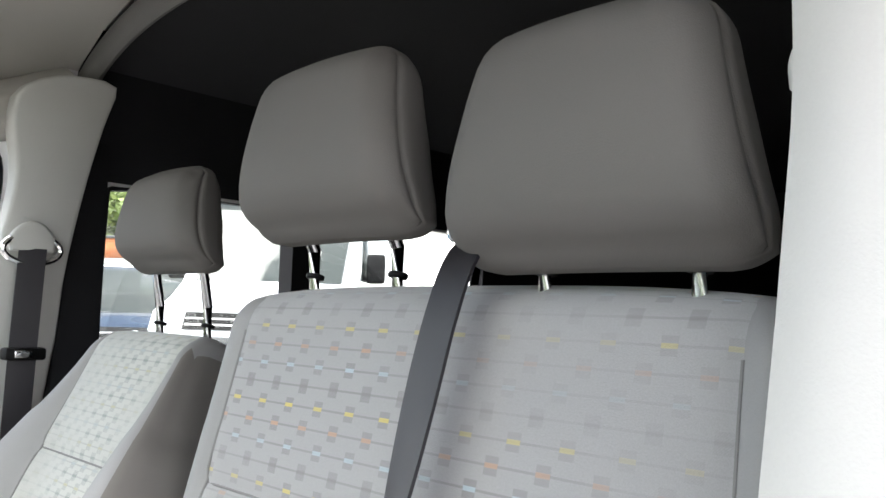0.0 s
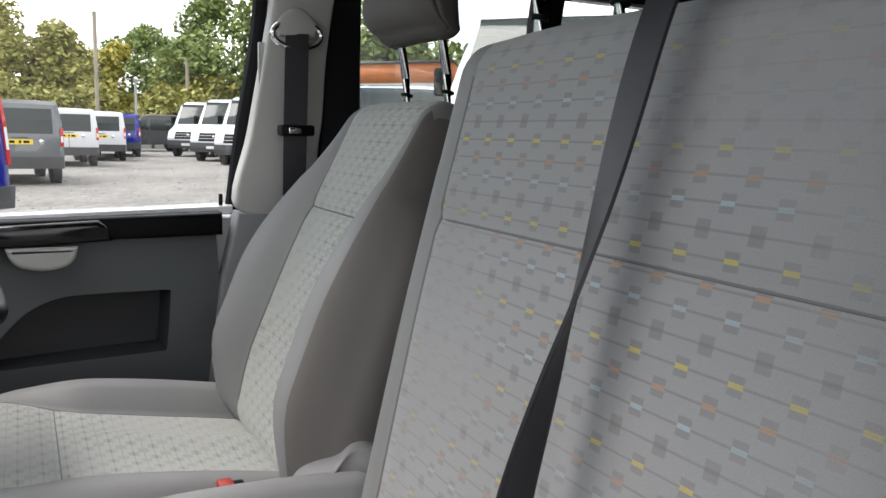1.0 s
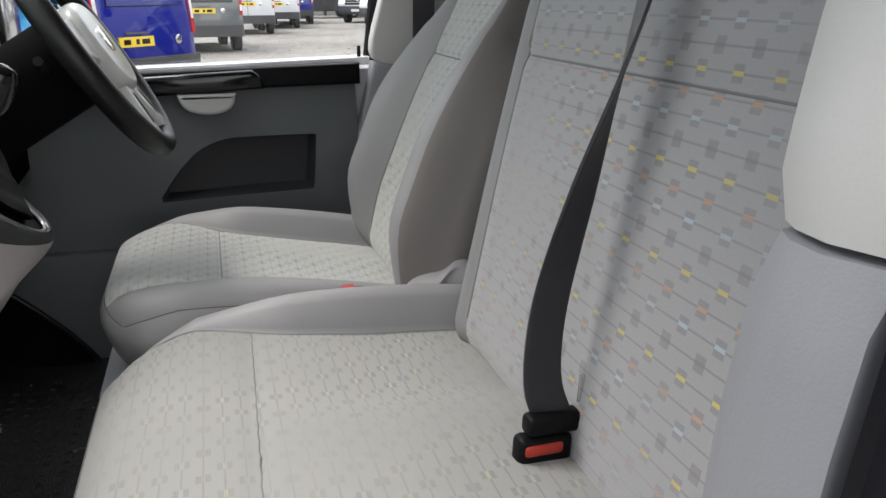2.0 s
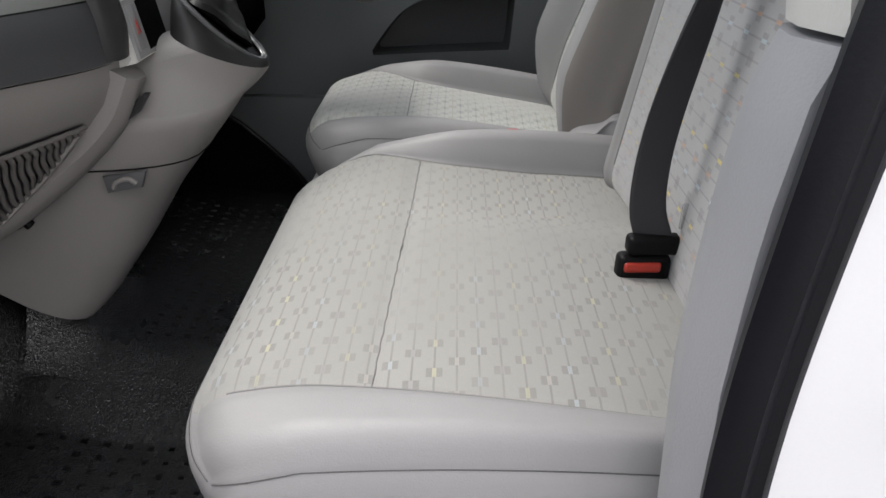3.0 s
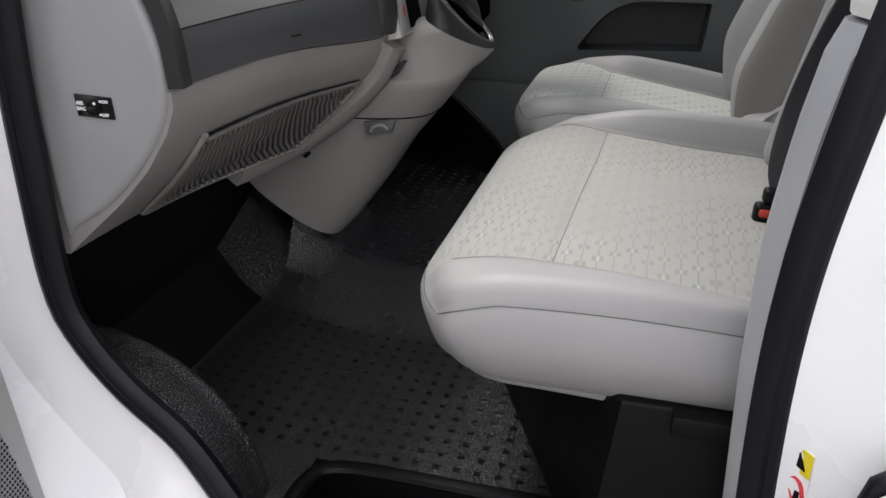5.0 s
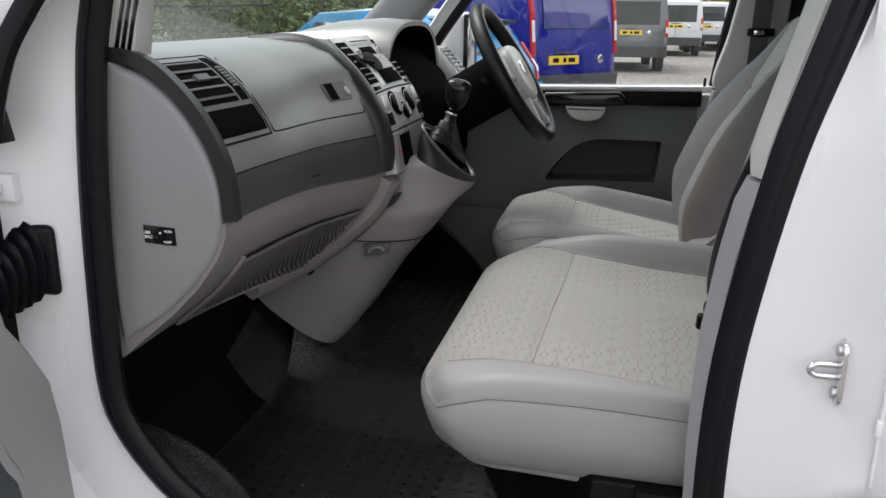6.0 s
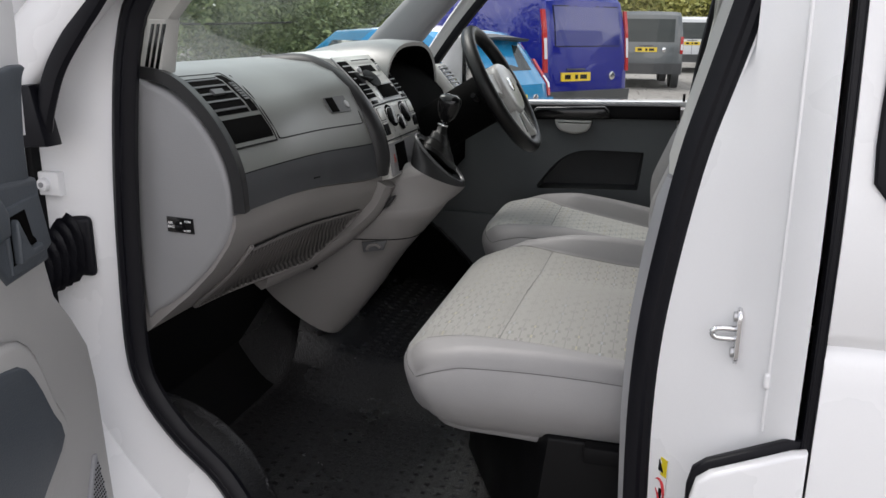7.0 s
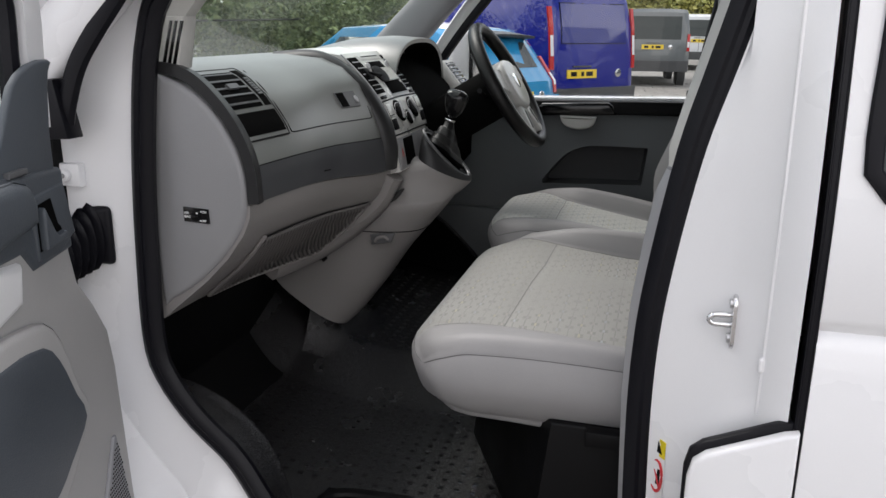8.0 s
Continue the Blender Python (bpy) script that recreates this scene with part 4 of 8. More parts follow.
def cushion(seat, cx, hx, y0, y1, z0, z1, cloth, walls, rear_edge_x, front_edge_x, nose, tilt=0.0, ws=0.60, dish=(0.0, 0.0), seam_v=0.33, skew=0.0):
    """A seat cushion: dished cloth insert that widens at the front, raised vinyl bolsters, seamed skirt."""
    hy, hz = (y1 - y0) / 2, (z1 - z0) / 2
    cy, cz = (y0 + y1) / 2, (z0 + z1) / 2
    q = 0.62
    round_r = 0.130  # the front corners in plan

    def deform(p, u, v, w):
        y = cy + p.y
        side = 0 if p.x < 0 else 1  # towards the passenger's door, towards the driver's
        f = step(0.15, 0.75, v) if walls[side] > 0.01 else step(-0.9, 1.0, v)  # 1 at the front
        edge = rear_edge_x[side] + (front_edge_x[side] - rear_edge_x[side]) * f
        a = abs(p.x)
        qa = q * hx
        nx = a / qa * edge if a < qa else edge + (a - qa) / (hx - qa) * (hx - edge)
        z = cz + p.z
        top = (w + 1) / 2
        rise = step(q - 0.01, q + 0.11, abs(u)) * (1 - 0.35 * step(0.86, 1.0, abs(u)))
        z += max(0.0, w) * walls[side] * rise * (1 - step(0.10, 0.72, v))
        z -= max(0.0, w) * dish[side] * (1 - rise) * step(0.0, 0.30, abs(u)) * (1 - step(-0.35, 0.75, v))
        z -= max(0.0, w) * 0.006 * (1 - abs(u)) * (1 - f)
        z += top * (0.016 * math.sin(math.pi * (v + 1) / 2) - 0.010 * step(0.6, 1, v))
        if w > 0.9:
            z -= 0.004 * gauss(abs(u) - q, 0.02)
            if abs(u) < q:
                z -= 0.004 * gauss(v - seam_v, 0.035)
        z += tilt * v * top
        low = max(0.0, (0.45 - w) / 1.45)
        y -= nose * low ** 1.5 * step(-0.2, 0.9, v)
        y -= skew * (u + 0.6) * (1 - abs(v))
        nx -= 0.030 * low ** 2.0 * abs(u) + 0.0008 * gauss(w - ws, 0.03)
        if v > 0.9:
            y -= 0.0008 * gauss(w - ws, 0.03)
        nx += 0.014 * gauss(w - 0.0, 0.5) * step(0.75, 1, abs(u))
        ex, ey = max(0.0, nx - (hx - round_r)), max(0.0, y - cy - (hy - round_r))
        gx, gy = min(1.0, ex / round_r), min(1.0, ey / round_r)
        nx -= ex * (1 - math.sqrt(1 - gy * gy / 2))
        y -= ey * (1 - math.sqrt(1 - gx * gx / 2))
        z -= w * 0.030 * gx * gy
        return Vector((cx + math.copysign(nx, p.x), y, z))

    def classify(side, u, v, w):
        if side == "w+" or (side == "v+" and w > ws):
            return "insert" if abs(u) < q else "bolster"
        return "bolster" if w > ws else "skirt"

    ms = pillow((hx, hy, hz), min(0.055, hz * 0.9), breaks(0.16, 18, -q, q, -q - 0.02, q + 0.02, -q + 0.02, q - 0.02, -0.70, 0.70, -0.76, 0.76, 0.82, -0.82, 0.94, -0.94, 0.98, -0.98),
                breaks(0.24, 18, seam_v, seam_v - 0.03, seam_v + 0.03, 0.79, 0.85, 0.91, 0.97), breaks(0.7, 4, ws, ws + 0.03, ws - 0.03),
                deform, classify, lambda p, u, v, w: (p.x, p.y - (p.z if v > 0.98 else 0)))
    link("insert", ms["insert"], cloth, seat, "patterned woven cloth insert")
    rr = min(0.055, hz * 0.9)

    def skin(u, v, w):
        p = Vector((u * hx, v * hy, w * hz))
        c = Vector([max(-(h - rr), min(h - rr, k)) for h, k in zip((hx, hy, hz), p)])
        d = p - c
        return deform(c + d.normalized() * rr if d.length > 1e-9 else p, u, v, w)

    seam(seat, [skin(-q + 2 * q * i / 60, seam_v, 1.0) + Vector((0, 0.0006 * math.sin(i * 1.9), 0.0002)) for i in range(61)], 0.0009, M["stitch"])
    for s in (-q, q):
        seam(seat, [skin(s, -0.75 + 1.58 * i / 60, 1.0) + Vector((0, 0, 0.0003)) for i in range(61)], 0.0012, M["stitch"])
    for s in (-1, 1):
        seam(seat, [skin(s, -0.9 + 1.88 * i / 60, ws) + Vector((s * 0.0004, 0, 0)) for i in range(61)], 0.0006, M["seam_dark"])
    seam(seat, [skin(-0.98 + 1.96 * i / 60, 1.0, ws) + Vector((0, 0.0004, 0)) for i in range(61)], 0.0006, M["seam_dark"])
    link("bolster", ms["bolster"], M["vinyl"], seat, "smooth grey side bolster")
    link("skirt", ms["skirt"], M["vinyl"], seat, "smooth grey cushion skirt")


def backrest(seat, cx, hx, foot, head, thick, cloth, inset, wide, bolster, seam_z, side_mat=None):
    """A leaning backrest from foot (y, z) to head (y, z) of its front face."""
    f, h = Vector((0, *foot)), Vector((0, *head))
    up = (h - f).normalized()
    fwd = Vector((0, up.z, -up.y))
    hz = (h - f).length / 2
    mid = (f + h) / 2 - fwd * thick / 2
    q = inset / hx

    def deform(p, u, v, w):
        t = (w + 1) / 2
        sc = wide(t)
        e = sc[1] / (inset)
        a = abs(p.x)
        nx = a * e if a < inset else sc[1] + (a - inset) / (hx - inset) * (sc[0] - sc[1])
        front = max(0.0, v)
        push = front * bolster(t) * gauss(abs(u) - (q + 1) / 2, 0.30 * (1 - q) + 0.06)
        push += front * 0.012 * math.cos(u * math.pi / 2) * math.sin(math.pi * t)
        if v > 0.9:
            push -= 0.006 * gauss(abs(u) - q, 0.018)
            for s in seam_z:
                push -= (0.005 if abs(u) < q + 0.02 else 0.0) * gauss((t - s) * hz * 2, 0.007)
        y = p.y * (1.0 + 0.55 * (1 - t) * (1 if v < 0 else 0))
        return Vector((cx + math.copysign(nx, p.x), 0, 0)) + mid + fwd * (y + push) + up * (p.z - 0.018 * abs(u) ** 4 * (1 if w > 0.5 else 0))

    def classify(side, u, v, w):
        if side in ("v+", "w+") and abs(u) < q and (side == "v+" or v > -0.2):
            return "backrest_insert"
        if side == "v-":
            return "back_panel"
        if side_mat is not None and side == "v+" and abs(u) > 0.85 and abs(w) < 0.96:
            return "side_panel_" + ("-" if u < 0 else "+")
        if side_mat is not None and side in ("u-", "u+"):
            return "side_panel_" + side[1]
        return "backrest_side"

    ws = breaks(0.16, 22, *[2 * s - 1 + d for s in seam_z for d in (-0.02, 0, 0.02)])
    ms = pillow((hx, thick / 2, hz), min(0.045, thick * 0.45), breaks(0.14, 18, -q, q, -q - 0.02, q + 0.02, q - 0.02, -q + 0.02), breaks(0.8, 2), ws,
                deform, classify, lambda p, u, v, w: (p.x, (Vector((0, p.y, p.z)) - f).dot(up) + (0.05 * (1 - v) if w > 0.98 else 0)))
    link("backrest_insert", ms["backrest_insert"], cloth, seat, "patterned woven cloth insert")
    face = lambda u, w: deform(Vector((u * hx, thick / 2, w * hz)), u, 1.0, w)
    for s in seam_z:
        seam(seat, [face(-q + 2 * q * i / 30, 2 * s - 1) + fwd * 0.0004 for i in range(31)], 0.0015, M["stitch"])
    for s in (-q, q):
        seam(seat, [face(s, -0.84 + 1.68 * i / 50) + fwd * 0.0006 for i in range(51)], 0.0016, M["stitch"])
    link("backrest_side", ms["backrest_side"], M["vinyl"], seat, "smooth grey backrest side")
    if side_mat is not None:
        for k in "-+":
            link("side_panel", ms["side_panel_" + k], side_mat, seat, "taupe cloth side panel of the backrest")
    link("back_panel", ms["back_panel"], M["black"], seat, "dark back panel")


def headrest(seat, cx, yf, z0, z1, tilt, post_y, post_z, spread=0.068, hw=0.133, depth=0.105):
    hz = (z1 - z0) / 2
    q = 0.80

    def deform(p, u, v, w):
        p = p.copy()
        p.x *= 1.04 - 0.34 * (w + 1) / 2
        p.x *= 1.0 + 0.05 * (v + 1) / 2
        if v < 0.45:
            p.y += (0.45 - v) / 1.45 * depth * (0.30 * ((w + 1) / 2) ** 1.3 + (0.30 * (-w) ** 1.5 if w < 0 else 0.0))
        p.y += 0.012 * math.cos(u * 1.4) - (0.012 if w > 0 else 0.03) * abs(w) ** 2.4
        if abs(u) > 0.98:
            p.x -= math.copysign(0.0035, u) * gauss(v - 0.45, 0.06)
        r = Matrix.Rotation(radians(tilt), 3, "X")
        return Vector((cx, yf - depth / 2, (z0 + z1) / 2)) + r @ p

    ms = pillow((hw, depth / 2, hz), 0.042, breaks(0.3, 10, -q, q, q - .02, q + .02, -q - .02, -q + .02), breaks(0.7, 4, 0.45, 0.39, 0.51), breaks(0.42, 8), deform, lambda *a: "headrest")
    hr = link("headrest", ms["headrest"], M["vinyl_head"], seat, "taupe padded headrest")
    for s in (-spread, spread):
        p = tube([(cx + s, post_y, post_z - 0.03), (cx + s, post_y + 0.002, post_z + 0.03), (cx + s, yf - depth * 0.55, z0 + 0.03)], 0.0075, 10)
        part("post", p, M["chrome"], hr, "chrome headrest post")
        part("post_sleeve", disc((cx + s, post_y, post_z + 0.002), (0, -0.2, 1), 0.0105, 0.006, 16, 0.002), M["black"], hr, "black post sleeve")


bench = thing("bench_seat", "double passenger bench in grey patterned cloth", "seat", (0.47, 0.22, FLOOR))
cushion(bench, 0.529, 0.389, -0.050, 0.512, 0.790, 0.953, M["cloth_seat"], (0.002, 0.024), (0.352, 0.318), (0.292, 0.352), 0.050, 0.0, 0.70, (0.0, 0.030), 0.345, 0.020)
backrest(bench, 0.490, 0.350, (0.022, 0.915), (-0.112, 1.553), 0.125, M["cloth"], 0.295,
         lambda t: (0.350 - 0.014 * step(0.4, 1, t), 0.300 - 0.012 * step(0.4, 1, t)), lambda t: 0.018 * (1 - 0.6 * t), (0.645,))
headrest(bench, 0.314, -0.052, 1.553, 1.752, 6, -0.130, 1.553)
headrest(bench, 0.640, -0.062, 1.590, 1.783, 6, -0.140, 1.553)
sbox = prism([(0.14, -0.02), (0.14, 0.255), (0.235, 0.300), (0.56, 0.452), (0.62, 0.462), (0.84, 0.462), (0.84, -0.02)], FLOOR + 0.001, 0.828, "z", 0.006, 3)
for v in sbox.verts:
    if v.co.y > 0.2 and v.co.z > 0.7:
        v.co.y -= 0.03
part("seat_box", sbox, M["black"], bench, "black steel seat box")
part("seat_rail", box((0.122, 0.02, 0.800), (0.15, 0.165, 0.828), 0.003), M["black"], bench)
part("reclaim_bar", tube([(0.15, 0.10, 0.60), (0.15, 0.36, 0.60)], 0.006), M["black"], bench)

driver = thing("driver_seat", "driver's seat in pale grey patterned cloth, tall bolsters", "seat", (1.17, 0.25, FLOOR))
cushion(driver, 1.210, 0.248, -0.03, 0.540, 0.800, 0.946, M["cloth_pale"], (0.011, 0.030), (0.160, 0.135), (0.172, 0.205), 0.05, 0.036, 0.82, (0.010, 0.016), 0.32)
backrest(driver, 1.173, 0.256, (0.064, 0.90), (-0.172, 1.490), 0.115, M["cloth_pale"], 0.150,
         lambda t: (0.262 - 0.105 * step(0.45, 1.0, t), 0.150 - 0.018 * step(0.1, 0.5, t) + 0.004 * step(0.6, 1, t)),
         lambda t: 0.082 * (1 - step(0.42, 1.02, t)) * step(-0.08, 0.26, t), (0.66,), M["taupe"])
headrest(driver, 1.150, -0.150, 1.570, 1.732, 8, -0.222, 1.488, 0.075, 0.125, 0.10)
part("seat_base", prism([(0.05, 0.60), (0.50, 0.60), (0.545, 0.76), (0.54, 0.82), (0.05, 0.82)], 0.97, 1.43, "x", 0.015), M["trim_grey"], driver, "grey plastic seat plinth")
part("seat_box", box((1.0, 0.05, FLOOR), (1.40, 0.46, 0.64), 0.01), M["black"], driver, "black steel seat box")
b = part("belt_buckle", box((0.925, 0.135, 0.90), (0.95, 0.155, 0.972), 0.004, 2), M["black"], driver, "black belt buckle")
part("release_button", box((0.924, 0.150, 0.942), (0.951, 0.170, 0.976), 0.003), M["red"], b, "red release button")

# gaiter of the handbrake lever between the seats
def gaiter(p, u, v, w):
    t = (v + 1) / 2
    s = 1.0 - 0.45 * t ** 2
    fold = 0.006 * math.sin(13 * t + 2.0 * u) + 0.004 * math.sin(7 * w + 9 * t)
    return Vector((0.925 + p.x * s + fold, -0.04 + 0.16 * t, 0.945 + p.z * s * (1.15 - 0.75 * t) - 0.035 * t + fold * 0.6 + 0.02 * math.sin(3 * t)))
gm = pillow((0.04, 0.08, 0.06), 0.03, breaks(0.6, 4), breaks(0.3, 18), breaks(0.6, 4), gaiter, lambda *a: "gaiter")
lever = thing("handbrake", "handbrake lever in a creased grey gaiter", "lever", (0.925, 0.02, FLOOR))
link("gaiter", gm["gaiter"], M["grey_boot"], lever, "creased grey gaiter")
part("lever", tube([(0.925, 0.02, FLOOR + 0.005), (0.925, 0.03, 0.75), (0.925, 0.06, 0.90), (0.925, 0.16, 0.925)], 0.012), M["black"], lever, "black lever")

# ---- belts ----
def strap(path, width, wides, thick=0.0016):
    """A belt: flat band along a path; wides: direction across the band at each point."""
    rings = []
    n = len(path)
    for i, p in enumerate(path):
        a, c = path[max(0, i - 1)], path[min(n - 1, i + 1)]
        t = (c - a).normalized()
        wd = wides[i].normalized()
        nn = t.cross(wd).normalized()
        pts = []
        for k in range(9):
            s = k / 8 * 2 - 1
            pts.append(p + wd * s * width / 2 + nn * (thick + 0.0012 * (1 if k in (1, 3, 5, 7) else 0)))
        for k in range(8, -1, -1):
            s = k / 8 * 2 - 1
            pts.append(p + wd * s * width / 2 - nn * thick)
        rings.append(pts)
    return loft(rings)


lap = thing("seat_belt", "black belt across the bench, plugged into its buckle", "seat belt", (0.46, 0.05, 0.93))
cp = [(0.430, -0.172, 1.563), (0.432, -0.132, 1.584), (0.432, -0.090, 1.574), (0.434, -0.060, 1.515), (0.441, -0.020, 1.36), (0.449, 0.012, 1.24), (0.459, 0.038, 1.12), (0.456, 0.045, 1.04), (0.450, 0.034, 0.995)]
path = smooth_line(cp, 60)
wides = []
for i in range(60):
    t = i / 59
    ang = radians(8 + 84 * step(0.28, 0.84, t))
    wides.append(Vector((math.cos(ang), -math.sin(ang) * 0.9, math.sin(ang) * 0.25)))
part("webbing", strap(path, 0.040, wides), M["belt"], lap, "black ribbed webbing")
part("belt_guide", box((0.40, -0.157, 1.566), (0.48, -0.117, 1.600), 0.012, 3), M["trim_grey"], lap, "grey belt guide on the backrest")
part("guide_pin", disc((0.465, -0.114, 1.590), (0, 1, 0), 0.009, 0.02, 14, 0.003), M["steel"], lap)
# buckle lying against the backrest, its face towards the door
bm_ = plane_matrix((0.450, 0.034, 0.994), (0.10, -1.0, -0.05), (0.0, 0.0, 1.0))
def buckle_box(x0, x1, y0, y1, z0, z1, bevel):
    return box((x0, y0, z0), (x1, y1, z1), bevel, 3, bm_)
part("tongue", buckle_box(-0.032, 0.030, -0.011, 0.011, -0.010, 0.012, 0.006), M["black"], lap, "black belt tongue")
part("tongue_plate", buckle_box(0.022, 0.030, 0.020, 0.050, 0.004, 0.007, 0.001), M["chrome"], lap, "chrome tongue plate")
bk = part("buckle", buckle_box(-0.040, 0.020, -0.046, -0.012, -0.012, 0.011, 0.007), M["black"], lap, "black buckle housing")
part("release_button", buckle_box(-0.035, 0.008, -0.031, -0.018, 0.006, 0.0135, 0.004), M["red"], bk, "red release button")


def pillar_belt(x, y, inward, top, bottom, label, clip_z, across=(0.1, 1, 0), loop=True):
    """The belt of an outer seat, hanging along its pillar from the upper loop."""
    ob = thing("seat_belt", label, "seat belt", (x, y, bottom))
    cs = 1.0 if loop else 0.72
    cover = smooth_line([Vector(q) * cs for q in [(0, -0.036, -0.012), (0, -0.040, 0.012), (0, -0.022, 0.036), (0, 0.0, 0.045), (0, 0.022, 0.036), (0, 0.040, 0.012), (0, 0.036, -0.012)]], 20)
    bm = prism([(y + p.y, top + p.z) for p in cover], x - 0.010, x + 0.012, "x", 0.006, 3)
    part("loop_cover", bm, M["trim"], ob, "light grey loop cover")
    rim = smooth_line([(x - inward * 0.004, y + 0.050 * math.cos(a), top - 0.008 + 0.026 * math.sin(a)) for a in [2 * math.pi * k / 12 for k in range(12)]], 30, True)
    if loop:
        part("loop", tube(rim, 0.006, 8, True, (1, 0, 0)), M["chrome"], ob, "chrome belt loop")
    pth = smooth_line([(x - inward * 0.008, y, top - 0.006), (x - inward * 0.012, y + 0.004, top - 0.10), (x - inward * 0.010, y + 0.008, (top + bottom) / 2), (x - inward * 0.006, y + 0.008, bottom)], 24)
    part("webbing", strap(pth, 0.047, [Vector(across)] * 24), M["belt"], ob, "black hanging webbing")
    c = part("tongue", box((x - 0.026 * (inward > 0) - 0.004, y - 0.030, clip_z - 0.010), (x + 0.026 * (inward < 0) + 0.004, y + 0.040, clip_z + 0.012), 0.005, 2), M["black"], ob, "black belt tongue")
    part("tongue_plate", box((x - inward * 0.034, y - 0.004, clip_z - 0.006), (x - inward * 0.026, y + 0.026, clip_z + 0.008), 0.002), M["chrome"], c)
    return ob
pillar_belt(1.545, -0.125, 1, 1.622, 0.98, "black belt hanging along the driver's pillar", 1.424)
pillar_belt(0.134, -0.052, -1, 1.650, 0.98, "black belt hanging along the passenger's pillar", 0.99, (0.55, -0.83, 0), False)

# ---- dashboard ----
dash = thing("dashboard", "dark grey dashboard over a light grey lower panel", "dashboard", (0.8, 1.0, 0.96))
UPPER = [(1.22, 1.375), (1.12, 1.405), (1.02, 1.416), (0.95, 1.416), (0.90, 1.408), (0.855, 1.388), (0.815, 1.352), (0.782, 1.305), (0.762, 1.262), (0.752, 1.222), (0.749, 1.184), (0.80, 1.17), (1.0, 1.15), (1.20, 1.15)]


def dash_push(x):
    """How far the face of the dash bulges towards the seats."""
    return -0.014 * step(0.10, 0.35, x) - 0.030 * step(0.45, 0.75, x)


def lower_drop(x):
    return -0.040 * step(0.25, 0.75, x)


def upper_ring(x, k=1.0):
    out = []
    for i, (y, z) in enumerate(UPPER):
        if i >= 10:
            z = z + lower_drop(x) * (1.0 if i == 10 else 0.6)
        elif i >= 7:
            z = z + lower_drop(x) * (i - 6) / 5
        out.append(Vector((x, 1.0 + (y + (dash_push(x) if 3 < i < 11 else 0) - 1.0) * k, 1.25 + (z - 1.25) * k)))
    return out


xs = [0.118, 0.121, 0.13] + [0.16 + 0.03 * i for i in range(20)]
part("upper_panel", loft([upper_ring(x, 0.985 if i == 0 else 1.0) for i, x in enumerate(xs)]), M["dash"], dash, "dark grained upper panel", sharp=28)
# dark lip round the end cap
lip = smooth_line([(0.112, y - 0.002, z) for y, z in [(0.915, 1.408), (0.880, 1.402), (0.845, 1.384), (0.803, 1.342), (0.772, 1.292), (0.757, 1.245), (0.752, 1.186)]], 40)
part("end_lip", sweep(lip, [(-0.006, -0.018), (-0.007, -0.006), (-0.005, 0.002), (0.0, 0.006), (0.006, 0.007), (0.012, 0.004), (0.014, -0.018)], (1, 0, 0)), M["rib"], dash, "dark rounded lip of the dash end", sharp=75)
# end cap facing the doorway
cap = [(0.928, 1.396), (0.898, 1.394), (0.86, 1.378), (0.815, 1.340), (0.782, 1.290), (0.764, 1.240), (0.760, 1.195), (0.768, 1.150), (0.795, 1.105), (0.835, 1.060), (0.880, 1.022), (0.920, 0.998), (0.940, 0.996), (0.945, 1.2)]
cap = [(p.y, p.z) for p in smooth_line([Vector((0, y, z)) for y, z in cap], 60, True)]
part("end_cap", prism(cap, 0.092, 0.16, "x", 0.010, 3), M["cap"], dash, "light grey end cap with the airbag switch")
# airbag switch
sw = part("airbag_switch", prism([(0.831, 1.146), (0.880, 1.148), (0.881, 1.174), (0.832, 1.172)], 0.0885, 0.095, "x", 0.001), M["gloss"], dash, "black airbag key switch")
part("key_slot", disc((0.0875, 0.856, 1.159), (1, 0, 0), 0.0095, 0.004, 20, 0.001), M["black"], sw)
part("key_grip", box((0.0835, 0.8485, 1.1565), (0.0868, 0.8635, 1.1615), 0.001), M["gloss"], sw)
part("pointer", box((0.0848, 0.8505, 1.1635), (0.0866, 0.8535, 1.1665), 0.0), M["label"], sw)
tm = lambda y, z: plane_matrix((0.0875, y, z), (0, -1, 0), (0, 0, 1))
lettering("AIR\nBAG", 0.0065, tm(0.8785, 1.162), M["label"], sw)
lettering("ON", 0.0055, tm(0.8435, 1.1655), M["label"], sw)
lettering("OFF", 0.0055, tm(0.8455, 1.1495), M["label"], sw)
for y, z in ((0.8455, 1.1675), (0.8475, 1.1515)):
    part("mark", disc((0.0878, y, z), (1, 0, 0), 0.0013, 0.001, 10), M["label"], sw)

# lower panel, with the net pocket
LOWER = [(0.757, 1.181), (0.758, 1.160), (0.772, 1.128), (0.805, 1.082), (0.850, 1.036), (0.895, 0.998), (0.930, 0.968), (0.945, 0.955), (0.99, 0.955), (1.2, 1.0), (1.2, 1.14), (0.90, 1.16)]


def lower_ring(x):
    out = []
    deep, near = step(0.11, 0.32, x), step(0.30, 0.68, x)
    for i, (y, z) in enumerate(LOWER):
        dz = lower_drop(x) * (1.0 if i < 3 or i > 9 else 0.6)
        k = max(0.0, min(1.0, (i - 2) / 4)) if i < 9 else 0.0
        out.append(Vector((x, y + (dash_push(x) if i < 9 else 0) + k * (0.045 * deep - 0.075 * near), z + dz - k * 0.022 * deep * (1 - 0.8 * near))))
    return out


part("lower_panel", loft([lower_ring(x) for x in [0.100, 0.108, 0.13] + [0.16 + 0.03 * i for i in range(20)]]), M["lower"], dash, "light grey lower dash panel", sharp=30)


